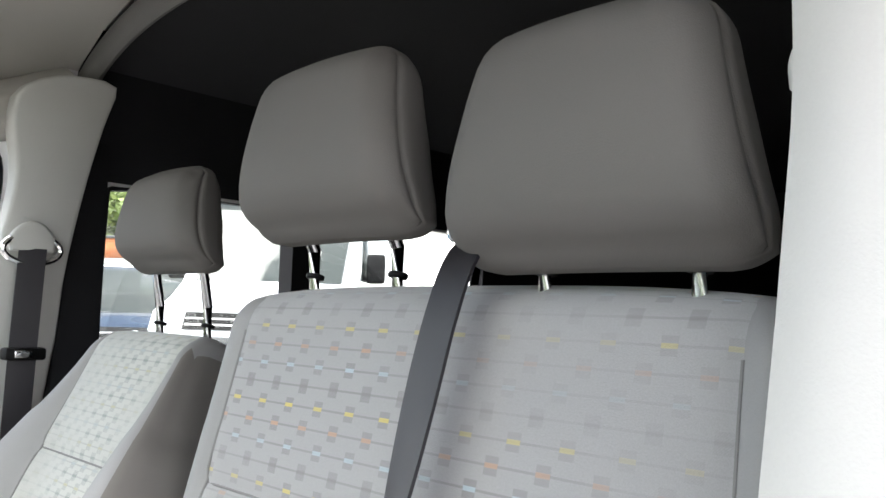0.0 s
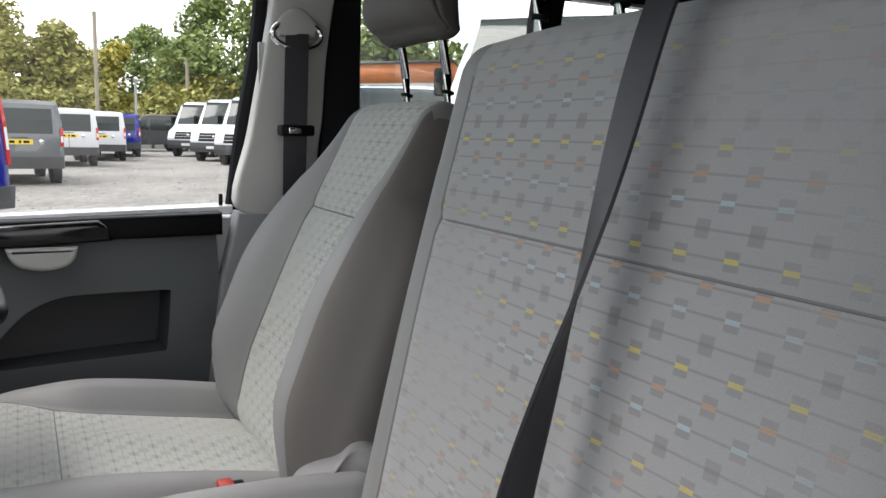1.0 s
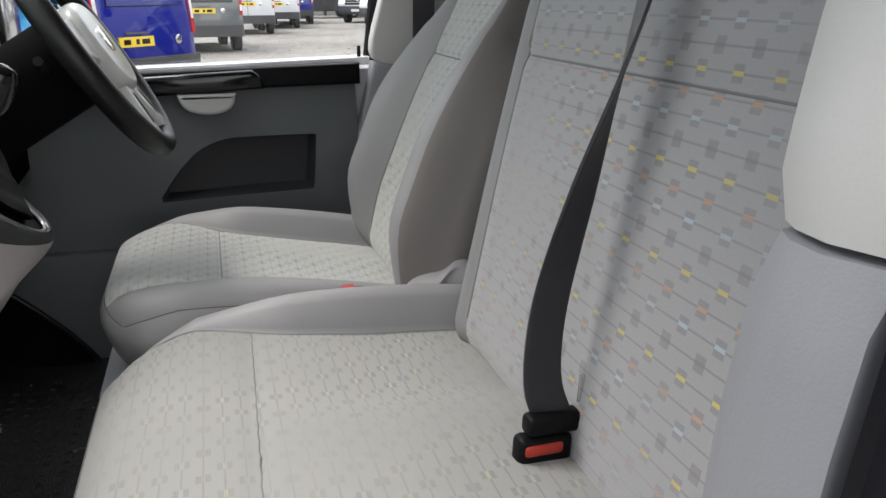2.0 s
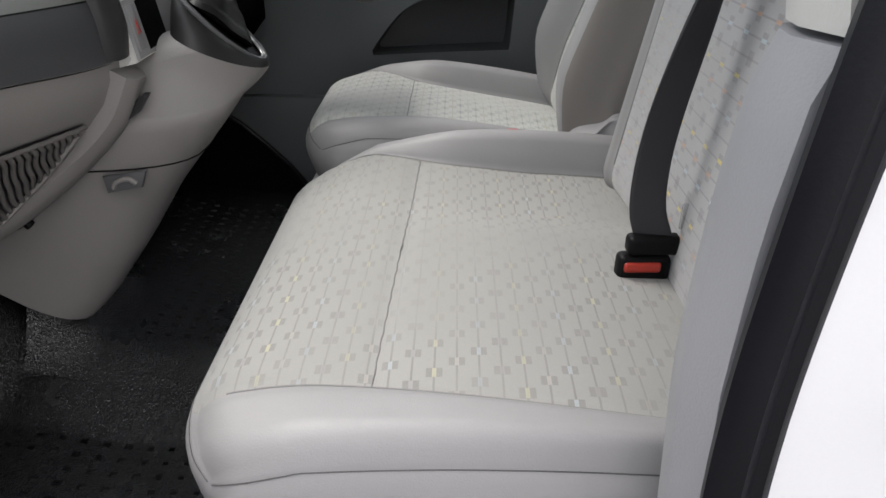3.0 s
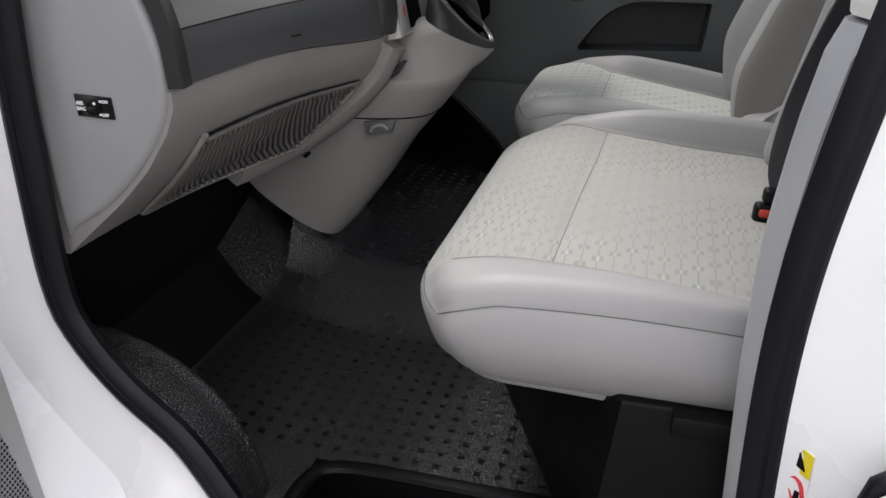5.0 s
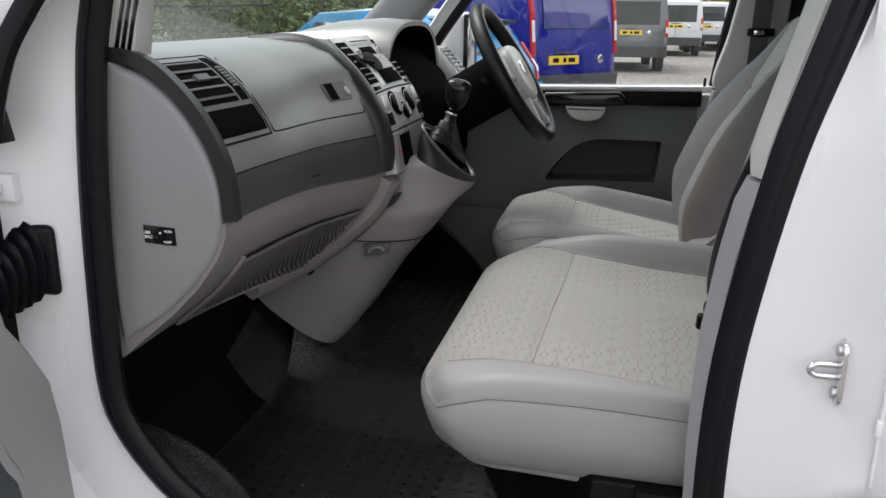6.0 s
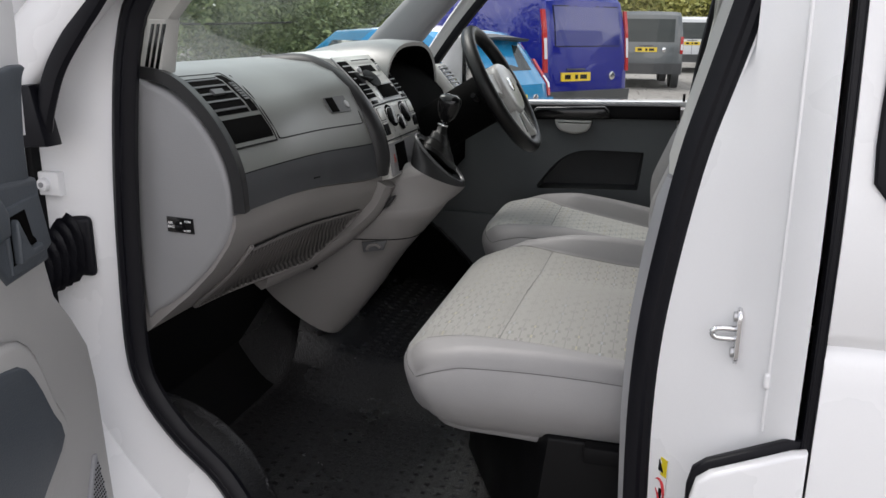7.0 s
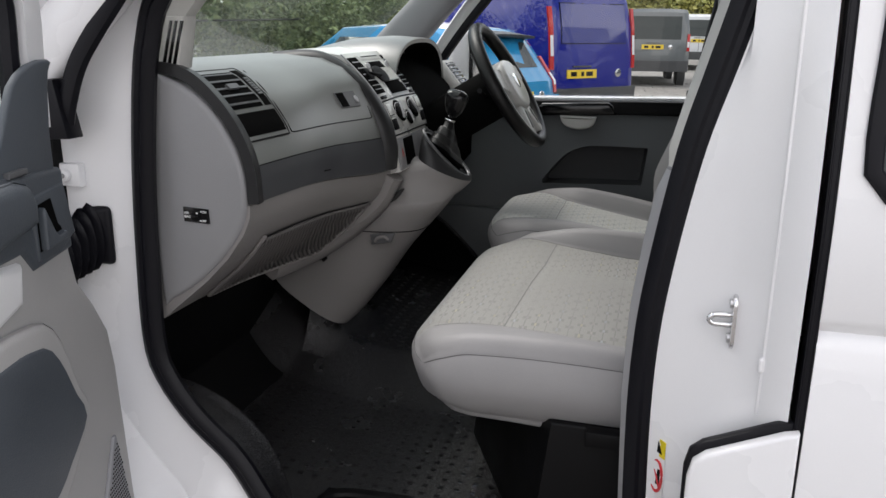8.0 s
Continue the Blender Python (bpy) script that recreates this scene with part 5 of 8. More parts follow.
def on_lower(x, t, out=0.0):
    """A point of the slanting lower face, t from its upper ridge to its lower edge."""
    r = lower_ring(x)[1:8]
    k = t * 6
    i = min(5, int(k))
    p = r[i].lerp(r[i + 1], k - i)
    d = (r[i + 1] - r[i]).normalized()
    return p + Vector((0, -d.z * -1, 0)) * 0 + Vector((0, d.z, -d.y)) * out


# dark sheet that paints the shade in the net pocket, its ribbed elastic net and the lip below
xa, xb = 0.203, 0.655
t_top = lambda x: 0.275 - 0.02 * (x - xa) / (xb - xa)
t_bot = lambda x: float(np.interp(x, [xa, 0.298, 0.61, xb], [0.32, 0.93, 0.755, 0.29]))
NC = 45
rec = loft([[on_lower(xa + (xb - xa) * i / NC, t_top(xa + (xb - xa) * i / NC) - 0.014 + (t_bot(xa + (xb - xa) * i / NC) + 0.018 - t_top(xa + (xb - xa) * i / NC)) * k / 8, 0.0030) for k in range(9)] for i in range(NC + 1)], False, False)
part("pocket_back", rec, M["rib"], dash, "dark sheet for the shade behind the net")
RIBS = 46
for i in range(RIBS):
    x = xa - 0.150 + (xb - xa + 0.140) * i / (RIBS - 1)
    pts = []
    for k in range(34):
        t = 0.27 + 0.02 * k
        xx = x + 0.30 * (t - 0.27)
        if xa + 0.006 < xx < xb - 0.006 and t_top(xx) < t < t_bot(xx) + 0.006:
            pts.append(on_lower(xx + 0.0013 * math.sin(k * 0.85 + i * 0.3), t, 0.0052 + 0.0012 * math.sin(k * 0.85)))
    if len(pts) > 2:
        part("net_rib", sweep(smooth_line(pts, 16), circle(0.0036, 8, 0.0026), (0, -0.7, -0.7)), M["net"], dash, "grey-brown ribbed elastic")
edge = [on_lower(xa + (xb - xa) * i / 60, t_top(xa + (xb - xa) * i / 60), 0.007 + 0.001 * abs(math.sin(i * 0.8))) for i in range(61)]
part("net_cord", tube(edge, 0.0032, 8), M["net"], dash, "elastic cord along the net")
fr_pts = [on_lower(xa + (xb - xa) * i / 30, t_bot(xa + (xb - xa) * i / 30) + 0.030, 0.004) for i in range(31)]
fr_pts = [on_lower(xa - 0.004, t_top(xa) - 0.02, 0.004)] + fr_pts
part("pocket_frame", sweep(smooth_line(fr_pts, 80), circle(0.0065, 8, 0.0045), (0, -0.6, -0.8)), M["lower"], dash, "light grey lip of the net pocket")
for dx, dz in ((0.0, 0.0), (0.022, -0.010)):
    part("screw", disc((0.715 + dx, 0.90, 0.905 + dz), (0, -0.7, -0.7), 0.008, 0.01, 12, 0.002), M["black"], dash)


def on_upper(x, s, out=0.0):
    """A point of the upper face: s from the top (0) to the ridge (1)."""
    r = upper_ring(x)[3:11]
    k = s * 7
    i = min(6, int(k))
    p = r[i].lerp(r[i + 1], k - i)
    d = (r[i + 1] - r[i]).normalized()
    return p + Vector((0, d.z, -d.y)) * out


def face_patch(corners, nx, ns, lift, thick, name, material, parent, label=""):
    """A panel that lies on the curved face between x0..x1 and s0..s1 (s may slant)."""
    x0, x1, s0, s1, slant = corners
    top, bot = [], []
    for j in range(ns + 1):
        s = s0 + (s1 - s0) * j / ns
        top.append([on_upper(x0 + (x1 - x0) * i / nx + slant * (s - s0), s, lift) for i in range(nx + 1)])
        bot.append([on_upper(x0 + (x1 - x0) * i / nx + slant * (s - s0), s, lift - thick) for i in range(nx + 1)])
    bm = bmesh.new()
    tv = [[bm.verts.new(p) for p in r] for r in top]
    bv = [[bm.verts.new(p) for p in r] for r in bot]
    for j in range(ns):
        for i in range(nx):
            bm.faces.new((tv[j][i], tv[j][i + 1], tv[j + 1][i + 1], tv[j + 1][i]))
            bm.faces.new((bv[j][i], bv[j + 1][i], bv[j + 1][i + 1], bv[j][i + 1]))
    rimt = [tv[0][i] for i in range(nx + 1)] + [tv[j][nx] for j in range(1, ns + 1)] + [tv[ns][i] for i in range(nx - 1, -1, -1)] + [tv[j][0] for j in range(ns - 1, 0, -1)]
    rimb = [bv[0][i] for i in range(nx + 1)] + [bv[j][nx] for j in range(1, ns + 1)] + [bv[ns][i] for i in range(nx - 1, -1, -1)] + [bv[j][0] for j in range(ns - 1, 0, -1)]
    for i in range(len(rimt)):
        j = (i + 1) % len(rimt)
        bm.faces.new((rimt[i], rimb[i], rimb[j], rimt[j]))
    return part(name, bm, material, parent, label, sharp=35)


def groove(points, r=0.0014):
    return part("seam", tube(smooth_line(points, 60), r, 6), M["black"], dash, "dark seam between the panels")


groove([on_upper(0.122 + 0.55 * i / 20, 0.775, 0.0002) for i in range(21)])
# same plastic as above the seam; the darker tone paints its shade
face_patch((0.124, 0.690, 0.778, 0.997, 0.0), 40, 6, 0.0014, 0.004, "lower_strip", M["strip"], dash, "lower strip of the dash, its weaker light put into a darker colour")
# glove box lid with its latch
lid = [on_upper(0.297, 0.22), on_upper(0.288, 0.36), on_upper(0.285, 0.50), on_upper(0.286, 0.61), on_upper(0.290, 0.632)] + [on_upper(0.33 + 0.30 * i / 8, 0.635) for i in range(9)] + [on_upper(0.652, 0.635), on_upper(0.659, 0.632), on_upper(0.660, 0.62), on_upper(0.660, 0.56)]
groove(lid)
gl_t = face_patch((0.546, 0.628, 0.468, 0.555, 0.0), 6, 3, 0.003, 0.006, "glove_latch", M["dash_face"], dash, "dark grey glove box latch with a lock")
# no hollow here: a black patch paints the shade of the finger recess
face_patch((0.548, 0.578, 0.472, 0.551, 0.0), 3, 2, 0.004, 0.004, "latch_recess", M["void"], gl_t, "black patch for the shaded finger recess")
c = on_upper(0.622, 0.515, 0.0035)
part("lock", disc(c, on_upper(0.6, 0.51, 1.0) - on_upper(0.6, 0.51, 0.0), 0.009, 0.003, 18, 0.001), M["silver"], gl_t)
# side vent with slats, cubby beneath
vent = face_patch((0.131, 0.272, 0.20, 0.635, 0.0), 6, 12, 0.0025, 0.010, "vent_frame", M["dash"], dash, "dark grey vent frame")
groove([on_upper(0.131, 0.20, 0.002)] + [on_upper(0.131 + 0.141 * i / 6, 0.20, 0.002) for i in range(1, 7)] + [on_upper(0.272, 0.20 + 0.435 * i / 8, 0.002) for i in range(1, 9)], 0.0015)
groove([on_upper(0.131 + 0.141 * i / 6, 0.637, 0.002) for i in range(7)], 0.0018)
# the vent is closed; a black sheet behind the slats paints its shade
face_patch((0.139, 0.238, 0.24, 0.472, 0.0), 4, 10, 0.0034, 0.004, "vent_opening", M["void"], vent, "black patch for the shade in the vent opening")
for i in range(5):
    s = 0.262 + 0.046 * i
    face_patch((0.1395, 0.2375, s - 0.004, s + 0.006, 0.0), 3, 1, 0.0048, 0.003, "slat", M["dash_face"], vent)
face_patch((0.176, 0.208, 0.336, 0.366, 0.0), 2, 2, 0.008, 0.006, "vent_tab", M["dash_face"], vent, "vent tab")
# thumb wheel slot likewise: shade as a black strip
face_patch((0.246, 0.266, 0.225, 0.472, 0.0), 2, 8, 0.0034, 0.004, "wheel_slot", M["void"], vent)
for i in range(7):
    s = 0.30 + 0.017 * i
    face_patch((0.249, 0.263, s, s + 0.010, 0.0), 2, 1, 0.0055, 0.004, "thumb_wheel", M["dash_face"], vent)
# cubby's shaded inside, painted as a flat black patch
face_patch((0.137, 0.266, 0.495, 0.612, 0.0), 4, 6, 0.0034, 0.004, "cubby_opening", M["void"], vent, "black patch for the shaded storage opening")
# badge on the lower dark strip: plain bar
face_patch((0.375, 0.405, 0.925, 0.935, 0.0), 2, 1, 0.0024, 0.002, "badge_bar", M["black"], dash)
# demister grille at the foot of the pillar
dg = part("demister_grille", prism([(0.880, 1.410), (0.918, 1.410), (0.898, 1.495), (0.865, 1.495)], 0.108, 0.150, "x", 0.003), M["trim"], dash, "light grey demister grille")
for i in range(3):
    y = 0.885 + 0.010 * i
    part("slot", prism([(y, 1.416), (y + 0.006, 1.416), (y - 0.0145, 1.488), (y - 0.0195, 1.488)], 0.1065, 0.110, "x"), M["gloss"], dg)

# rounded rib between passenger's dash and centre stack
rib = smooth_line([(0.664, 0.985, 1.406), (0.688, 0.870, 1.408), (0.696, 0.783, 1.352), (0.700, 0.722, 1.27), (0.703, 0.702, 1.20), (0.703, 0.705, 1.150)], 48)
RIB = [(-0.040, -0.05), (-0.039, -0.006), (-0.033, 0.004), (-0.021, 0.009), (-0.004, 0.011), (0.012, 0.009), (0.022, 0.001), (0.028, -0.008), (0.030, -0.05)]
part("stack_rib", sweep(rib, RIB, (0, -0.7, 0.5)), M["rib"], dash, "dark rounded rib beside the stack", sharp=70)

# ---- centre stack ----
S0, S1 = Vector((0.0, 0.836, 1.416)), Vector((0.0, 0.685, 1.140))  # top and foot of its face
ROWS_AT = [0, 0.065, 0.28, 0.447, 0.56, 0.86, 0.884, 1.0]
ROWS_TO = [0, 0.045, 0.30, 0.425, 0.47, 0.715, 0.760, 1.0]


def on_stack(x, t, out=0.0):
    t = float(np.interp(t, ROWS_AT, ROWS_TO))  # heights of the rows of controls
    p = S0.lerp(S1, t) + Vector((x, 0, 0))
    bulge = 0.036 * math.sin(math.pi * t)
    d = (S1 - S0).normalized()
    n = Vector((0, d.z, -d.y))
    return p + n * (bulge + out)


X0, X1 = 0.728, 1.005
rings = []
for i in range(11):
    x = X0 + (X1 - X0) * i / 10
    e = -0.006 if i in (0, 10) else 0
    rings.append([on_stack(x, k / 14, e) for k in range(15)] + [Vector((x, 0.85, 1.10)), Vector((x, 1.05, 1.15)), Vector((x, 1.10, 1.40)), Vector((x, 0.95, 1.425))])
part("centre_fascia", loft(rings), M["stack"], dash, "silver-grey centre fascia", sharp=35)


def stack_block(x0, x1, t0, t1, lift, depth, bevel):
    a = [on_stack(x, t, o) for o in (lift, lift - depth) for x, t in ((x0, t0), (x1, t0), (x1, t1), (x0, t1))]
    bm = bmesh.new()
    v = [bm.verts.new(p) for p in a]
    for f in ((0, 1, 2, 3), (7, 6, 5, 4), (0, 4, 5, 1), (1, 5, 6, 2), (2, 6, 7, 3), (3, 7, 4, 0)):
        bm.faces.new([v[i] for i in f])
    bmesh.ops.recalc_face_normals(bm, faces=bm.faces)
    if bevel:
        bmesh.ops.bevel(bm, geom=list(bm.edges), offset=bevel, segments=2, profile=0.5, affect="EDGES")
    return bm


def stack_box(x0, x1, t0, t1, lift, depth, name, material, parent, label="", bevel=0.0015):
    n = max(1, round((t1 - t0) / 0.12))
    if n == 1:
        return part(name, stack_block(x0, x1, t0, t1, lift, depth, bevel), material, parent, label)
    ring = lambda x, e: [on_stack(x, t0 + (t1 - t0) * k / n, lift - e) for k in range(n + 1)] + [on_stack(x, t0 + (t1 - t0) * k / n, lift - depth) for k in range(n, -1, -1)]
    return part(name, loft([ring(x0, bevel), ring(x0 + bevel, 0), ring(x1 - bevel, 0), ring(x1, bevel)]), material, parent, label, sharp=25)


for x in (X0 + 0.001, X1 - 0.001):
    part("fascia_edge", tube([on_stack(x, 0.87 * k / 24, -0.003) for k in range(25)], 0.0022, 8), M["silver"], dash, "bright rounded edge of the fascia")
stack_n = on_stack(0, 0.5, 1.0) - on_stack(0, 0.5, 0.0)
# vents either side of the radio
for vx0, vx1, n in ((0.735, 0.788, 6), (0.960, 1.000, 6)):
    # black sheet on the fascia in place of the vent's shaded depth
    v = stack_box(vx0, vx1, 0.065, 0.405, 0.0008, 0.004, "stack_vent", M["void"], dash, "air vent, its shaded inside a black sheet", 0.0004)
    for i in range(n):
        t = 0.10 + 0.300 * i / n
        stack_box(vx0 + 0.0015, vx1 - 0.0015, t, t + 0.009, 0.0016, 0.003, "slat", M["silver"], v, bevel=0.0005)
radio = stack_box(0.792, 0.956, 0.03, 0.475, 0.0016, 0.02, "radio", M["stack"], dash, "silver-grey radio with a dark display", 0.0014)
stack_box(0.797, 0.951, 0.040, 0.098, 0.0026, 0.004, "cd_flap", M["stack"], radio, "disc flap", 0.001)
stack_box(0.815, 0.935, 0.064, 0.072, 0.0029, 0.003, "cd_slot", M["black"], radio, "disc slot", 0.0)
stack_box(0.818, 0.920, 0.115, 0.172, 0.0022, 0.004, "display", M["void"], radio, "dark radio display", 0.0005)
for x in (0.804, 0.943):
    part("radio_knob", disc(on_stack(x, 0.150, 0.004), stack_n, 0.009, 0.006, 20, 0.002), M["silver"], radio)
    for k in range(3):
        stack_box(x - 0.008, x + 0.008, 0.205 + 0.045 * k, 0.238 + 0.045 * k, 0.0026, 0.004, "key", M["stack"], radio, bevel=0.0008)
for k in range(5):
    stack_box(0.822 + 0.0205 * k, 0.839 + 0.0205 * k, 0.185, 0.210, 0.0026, 0.004, "key", M["stack"], radio, bevel=0.0008)
# tray has no depth: its inner shade is a black sheet
stack_box(0.820, 0.948, 0.285, 0.440, 0.0024, 0.004, "tray_opening", M["void"], radio, "black patch for the shaded open tray", 0.0005)
part("tray_rim", tube([on_stack(x, t, 0.002) for x, t in ((0.818, 0.28), (0.950, 0.28), (0.950, 0.447), (0.818, 0.447))], 0.0018, 6, True), M["silver"], radio, "silver rim of the tray")
# cradle clipped into the vent
cradle = thing("phone_holder", "black phone cradle clipped into the centre vent", "phone holder", on_stack(0.80, 0.25, 0.004)[:])
ell = [on_stack(0.838 + 0.038 * math.cos(a), 0.225 + 0.070 * math.sin(a), 0.006) for a in [2 * math.pi * k / 28 for k in range(28)]]
part("pad", loft([[q + stack_n.normalized() * -0.007 for q in ell], ell, [q.lerp(on_stack(0.838, 0.225, 0.008), 0.25) + stack_n.normalized() * 0.002 for q in ell]]), M["black"], cradle, "black cradle pad", sharp=50)
part("arm", tube(smooth_line([on_stack(0.762, 0.20, 0.003), on_stack(0.785, 0.225, 0.009), on_stack(0.815, 0.235, 0.009)], 10), 0.005, 8), M["black"], cradle, "black arm")
part("clip", stack_block(0.750, 0.778, 0.165, 0.245, 0.007, 0.006, 0.002), M["black"], cradle, "black vent clip")
for x in (0.742, 0.962):
    stack_box(x, x + 0.032, 0.435, 0.495, 0.0026, 0.006, "switch", M["black"], dash, "black rocker switch", 0.001)
    stack_box(x + 0.002, x + 0.030, 0.439, 0.458, 0.0034, 0.004, "switch_edge", M["gloss"], dash, "", 0.0006)
part("fascia_seam", tube([on_stack(X0 + 0.002 + (X1 - X0 - 0.004) * i / 16, 0.545 - 0.028 * math.sin(math.pi * i / 16), 0.0003) for i in range(17)], 0.0022, 6), M["black"], dash, "dark curved seam")
heater = stack_box(0.733, 0.999, 0.560, 0.860, 0.0012, 0.015, "heater_panel", M["stack"], dash, "silver-grey heater panel", 0.001)
for i, (x, t) in enumerate(((0.812, 0.675), (0.866, 0.760), (0.920, 0.675))):
    r = 0.026 if i != 1 else 0.017
    part("dial_well", disc(on_stack(x, t, 0.0018), stack_n, r + 0.003, 0.003, 28, 0.0006), M["void"], heater, "black dial well")
    k = part("dial", disc(on_stack(x, t, 0.005), stack_n, r * 0.72, 0.007, 28, 0.003), M["black"], heater, "black heater dial with a silver grip")
    fit = Matrix.Translation(on_stack(x, t, 0.007)) @ stack_n.to_track_quat("Z", "Y").to_matrix().to_4x4() @ Matrix.Rotation(0.45 * (i - 1), 4, "Z")
    part("dial_grip", box((-0.0035, -r * 0.95, 0), (0.0035, r * 0.95, 0.006), 0.002, 2, fit), M["silver"], k)
    part("dial_ring", tube([on_stack(x + (r + 0.002) * math.cos(a), t + (r + 0.002) / 0.342 * math.sin(a), 0.0022) for a in [2 * math.pi * j / 32 for j in range(32)]], 0.0013, 6, True), M["silver"], heater)
for i, x in enumerate((0.752, 0.752, 0.981, 0.981)):
    t = 0.578 + 0.140 * (i % 2)
    stack_box(x - 0.017, x + 0.017, t - 0.004, t + 0.122, 0.0018, 0.004, "button_gap", M["black"], heater, "", 0.0003)
    stack_box(x - 0.0155, x + 0.0155, t, t + 0.118, 0.0036, 0.006, "button", M["stack"] if i % 2 == 0 else M["black"], heater, bevel=0.0015)
    if i % 2:
        stack_box(x - 0.0155, x + 0.0155, t + 0.002, t + 0.020, 0.0040, 0.003, "button_light", M["stack"], heater, "", 0.0004)
stack_box(0.848, 0.884, 0.570, 0.605, 0.003, 0.005, "button", M["stack"], heater, bevel=0.0012)
part("fascia_seam", tube([on_stack(X0 + 0.002 + (X1 - X0 - 0.004) * i / 8, 0.872, 0.0003) for i in range(9)], 0.0018, 6), M["black"], dash, "dark seam")
low = stack_box(0.733, 0.999, 0.884, 0.998, 0.0010, 0.015, "switch_panel", M["cap"], dash, "grey switch panel", 0.001)
hz = stack_box(0.740, 0.766, 0.895, 0.985, 0.0022, 0.006, "hazard_switch", M["cap"], low, "grey hazard switch", 0.001)
ha, hb2, hc = on_stack(0.752, 0.925, 0.0030), on_stack(0.7465, 0.953, 0.0030), on_stack(0.7575, 0.953, 0.0030)
part("hazard_triangle", tube([ha, hb2, hc], 0.0007, 6, True, (0, -0.6, 0.5)), M["red"], hz, "red hazard triangle")
# cubby's shade as a black sheet on the switch panel
stack_box(0.775, 0.850, 0.892, 0.990, 0.0020, 0.006, "cubby_opening", M["void"], low, "black patch for the shaded open cubby", 0.0005)

# ---- console under the stack ----
def console_ring(t):
    """t: 0 at the top, 1 at the foot."""
    zf = 1.125 - 0.435 * t
    yf = float(np.interp(zf, [0.68, 0.725, 0.82, 0.91, 0.975, 1.0, 1.05, 1.10, 1.13], [0.885, 0.838, 0.766, 0.708, 0.654, 0.632, 0.594, 0.568, 0.558]))
    yb = 1.09
    xl, xr = 0.737 + 0.02 * t, 1.010 - 0.095 * t ** 1.5
    cx, hw = (xl + xr) / 2, (xr - xl) / 2
    pts = []
    for k in range(32):
        a = 2 * math.pi * k / 32
        c, s = math.cos(a), math.sin(a)
        px = cx + hw * math.copysign(abs(c) ** (0.5 + 0.32 * t), c)
        py = (yf + yb) / 2 + (yb - yf) / 2 * math.copysign(abs(s) ** 0.75, s)
        pts.append(Vector((px, py, zf + (py - yf) * (-0.12 * (1 - t) + 0.66 * t ** 2))))
    return pts


cons = thing("centre_console", "light grey-brown console below the centre stack", "console", (0.86, 0.9, 0.60))
rs = [console_ring(0.16 + 0.84 * t / 16) for t in range(17)]
rs.append([p.lerp(Vector((0.82, 0.98, 0.78)), 0.30) + Vector((0, 0, -0.004)) for p in rs[-1]])
ln = [p + (p - Vector((0.865, 0.82, p.z))).normalized() * 0.0008 for p in console_ring(0.345)]
part("seam", tube(ln, 0.0014, 6, True), M["black"], cons, "dark seam round the console")
# pod under the gear lever: slanting lip, dark collar, light skirt down to the console
def oval(c, a, b, phi, lift=0.0):
    return Vector(c) + Vector(a) * math.cos(phi) + Vector(b) * math.sin(phi) + Vector((0, 0, lift))


LIP = ((0.895, 0.614, 1.160), (0.070, -0.037, -0.050), (0.022, 0.036, 0.042))
RIM = ((0.886, 0.616, 1.125), (0.084, -0.041, -0.029), (0.036, 0.045, 0.020))
turn = [2 * math.pi * k / 32 for k in range(32)]
base = console_ring(0.16)
skirt = []
for j in range(9):
    t = j / 8
    ring_ = []
    for k, a in enumerate(turn):
        m = (1 + math.cos(a + math.pi / 4)) / 2  # 1 at the overhanging tip
        w = m * t ** 1.7 + (1 - m) * (1 - (1 - t) ** 2)
        top, foot = oval(*RIM, a + math.pi / 4), base[k]
        ring_.append(Vector((top.x + (foot.x - top.x) * w, top.y + (foot.y - top.y) * w, top.z + (foot.z - top.z) * t)))
    skirt.append(ring_)
part("shell", loft(skirt[:-1] + rs), M["lower"], cons, "light grey-brown console shell that carries the gear lever", sharp=70)
col_r = []
for j in range(6):
    t = j / 5
    col_r.append([oval(*LIP, a).lerp(oval(*RIM, a), t) + Vector((0, 0, 0.010 * math.sin(math.pi * t))) for a in turn])
part("lever_collar", loft(col_r, True, False), M["rib"], cons, "dark collar round the gear gaiter")
part("collar_lip", tube([oval(*LIP, a, 0.002) for a in turn], 0.0042, 8, True), M["dash_face"], cons, "grey rounded lip of the collar")
part("lip_line", tube([oval(LIP[0], Vector(LIP[1]) * 0.94, Vector(LIP[2]) * 0.86, a, 0.001) for a in turn], 0.0022, 8, True), M["silver"], cons, "silver inner line of the collar")
part("lever_tray", loft([[oval(LIP[0], Vector(LIP[1]) * k, Vector(LIP[2]) * k, a, -0.006 - 0.01 * (1 - k)) for a in turn] for k in (0.98, 0.7, 0.3)]), M["black"], cons)
# solid dark sliver paints the shadow gap between strut and console
hollow = [(0.762, 1.026), (0.700, 1.068), (0.682, 1.094), (0.690, 1.094), (0.720, 1.070), (0.752, 1.044)]
part("hollow", prism(hollow, 0.7315, 0.745, "x", 0.002), M["rib"], cons, "dark sliver for the shadow gap beside the strut")
latch = part("latch_plate", prism([(0.705, 0.982), (0.715, 0.955), (0.768, 0.945), (0.772, 0.972)], 0.731, 0.742, "x", 0.004), M["dash_face"], cons, "dark moulded latch on the console's flank")
part("latch_hook", tube(smooth_line([(0.730, 0.722, 0.962), (0.728, 0.732, 0.970), (0.728, 0.750, 0.965), (0.730, 0.757, 0.955)], 12), 0.004, 8), M["lower"], latch)
# strut that runs from the stack's foot down to the lower panel
st = smooth_line([(0.728, 0.700, 1.125), (0.722, 0.735, 1.06), (0.700, 0.795, 1.00), (0.660, 0.858, 0.955), (0.60, 0.905, 0.935), (0.52, 0.935, 0.93)], 40)
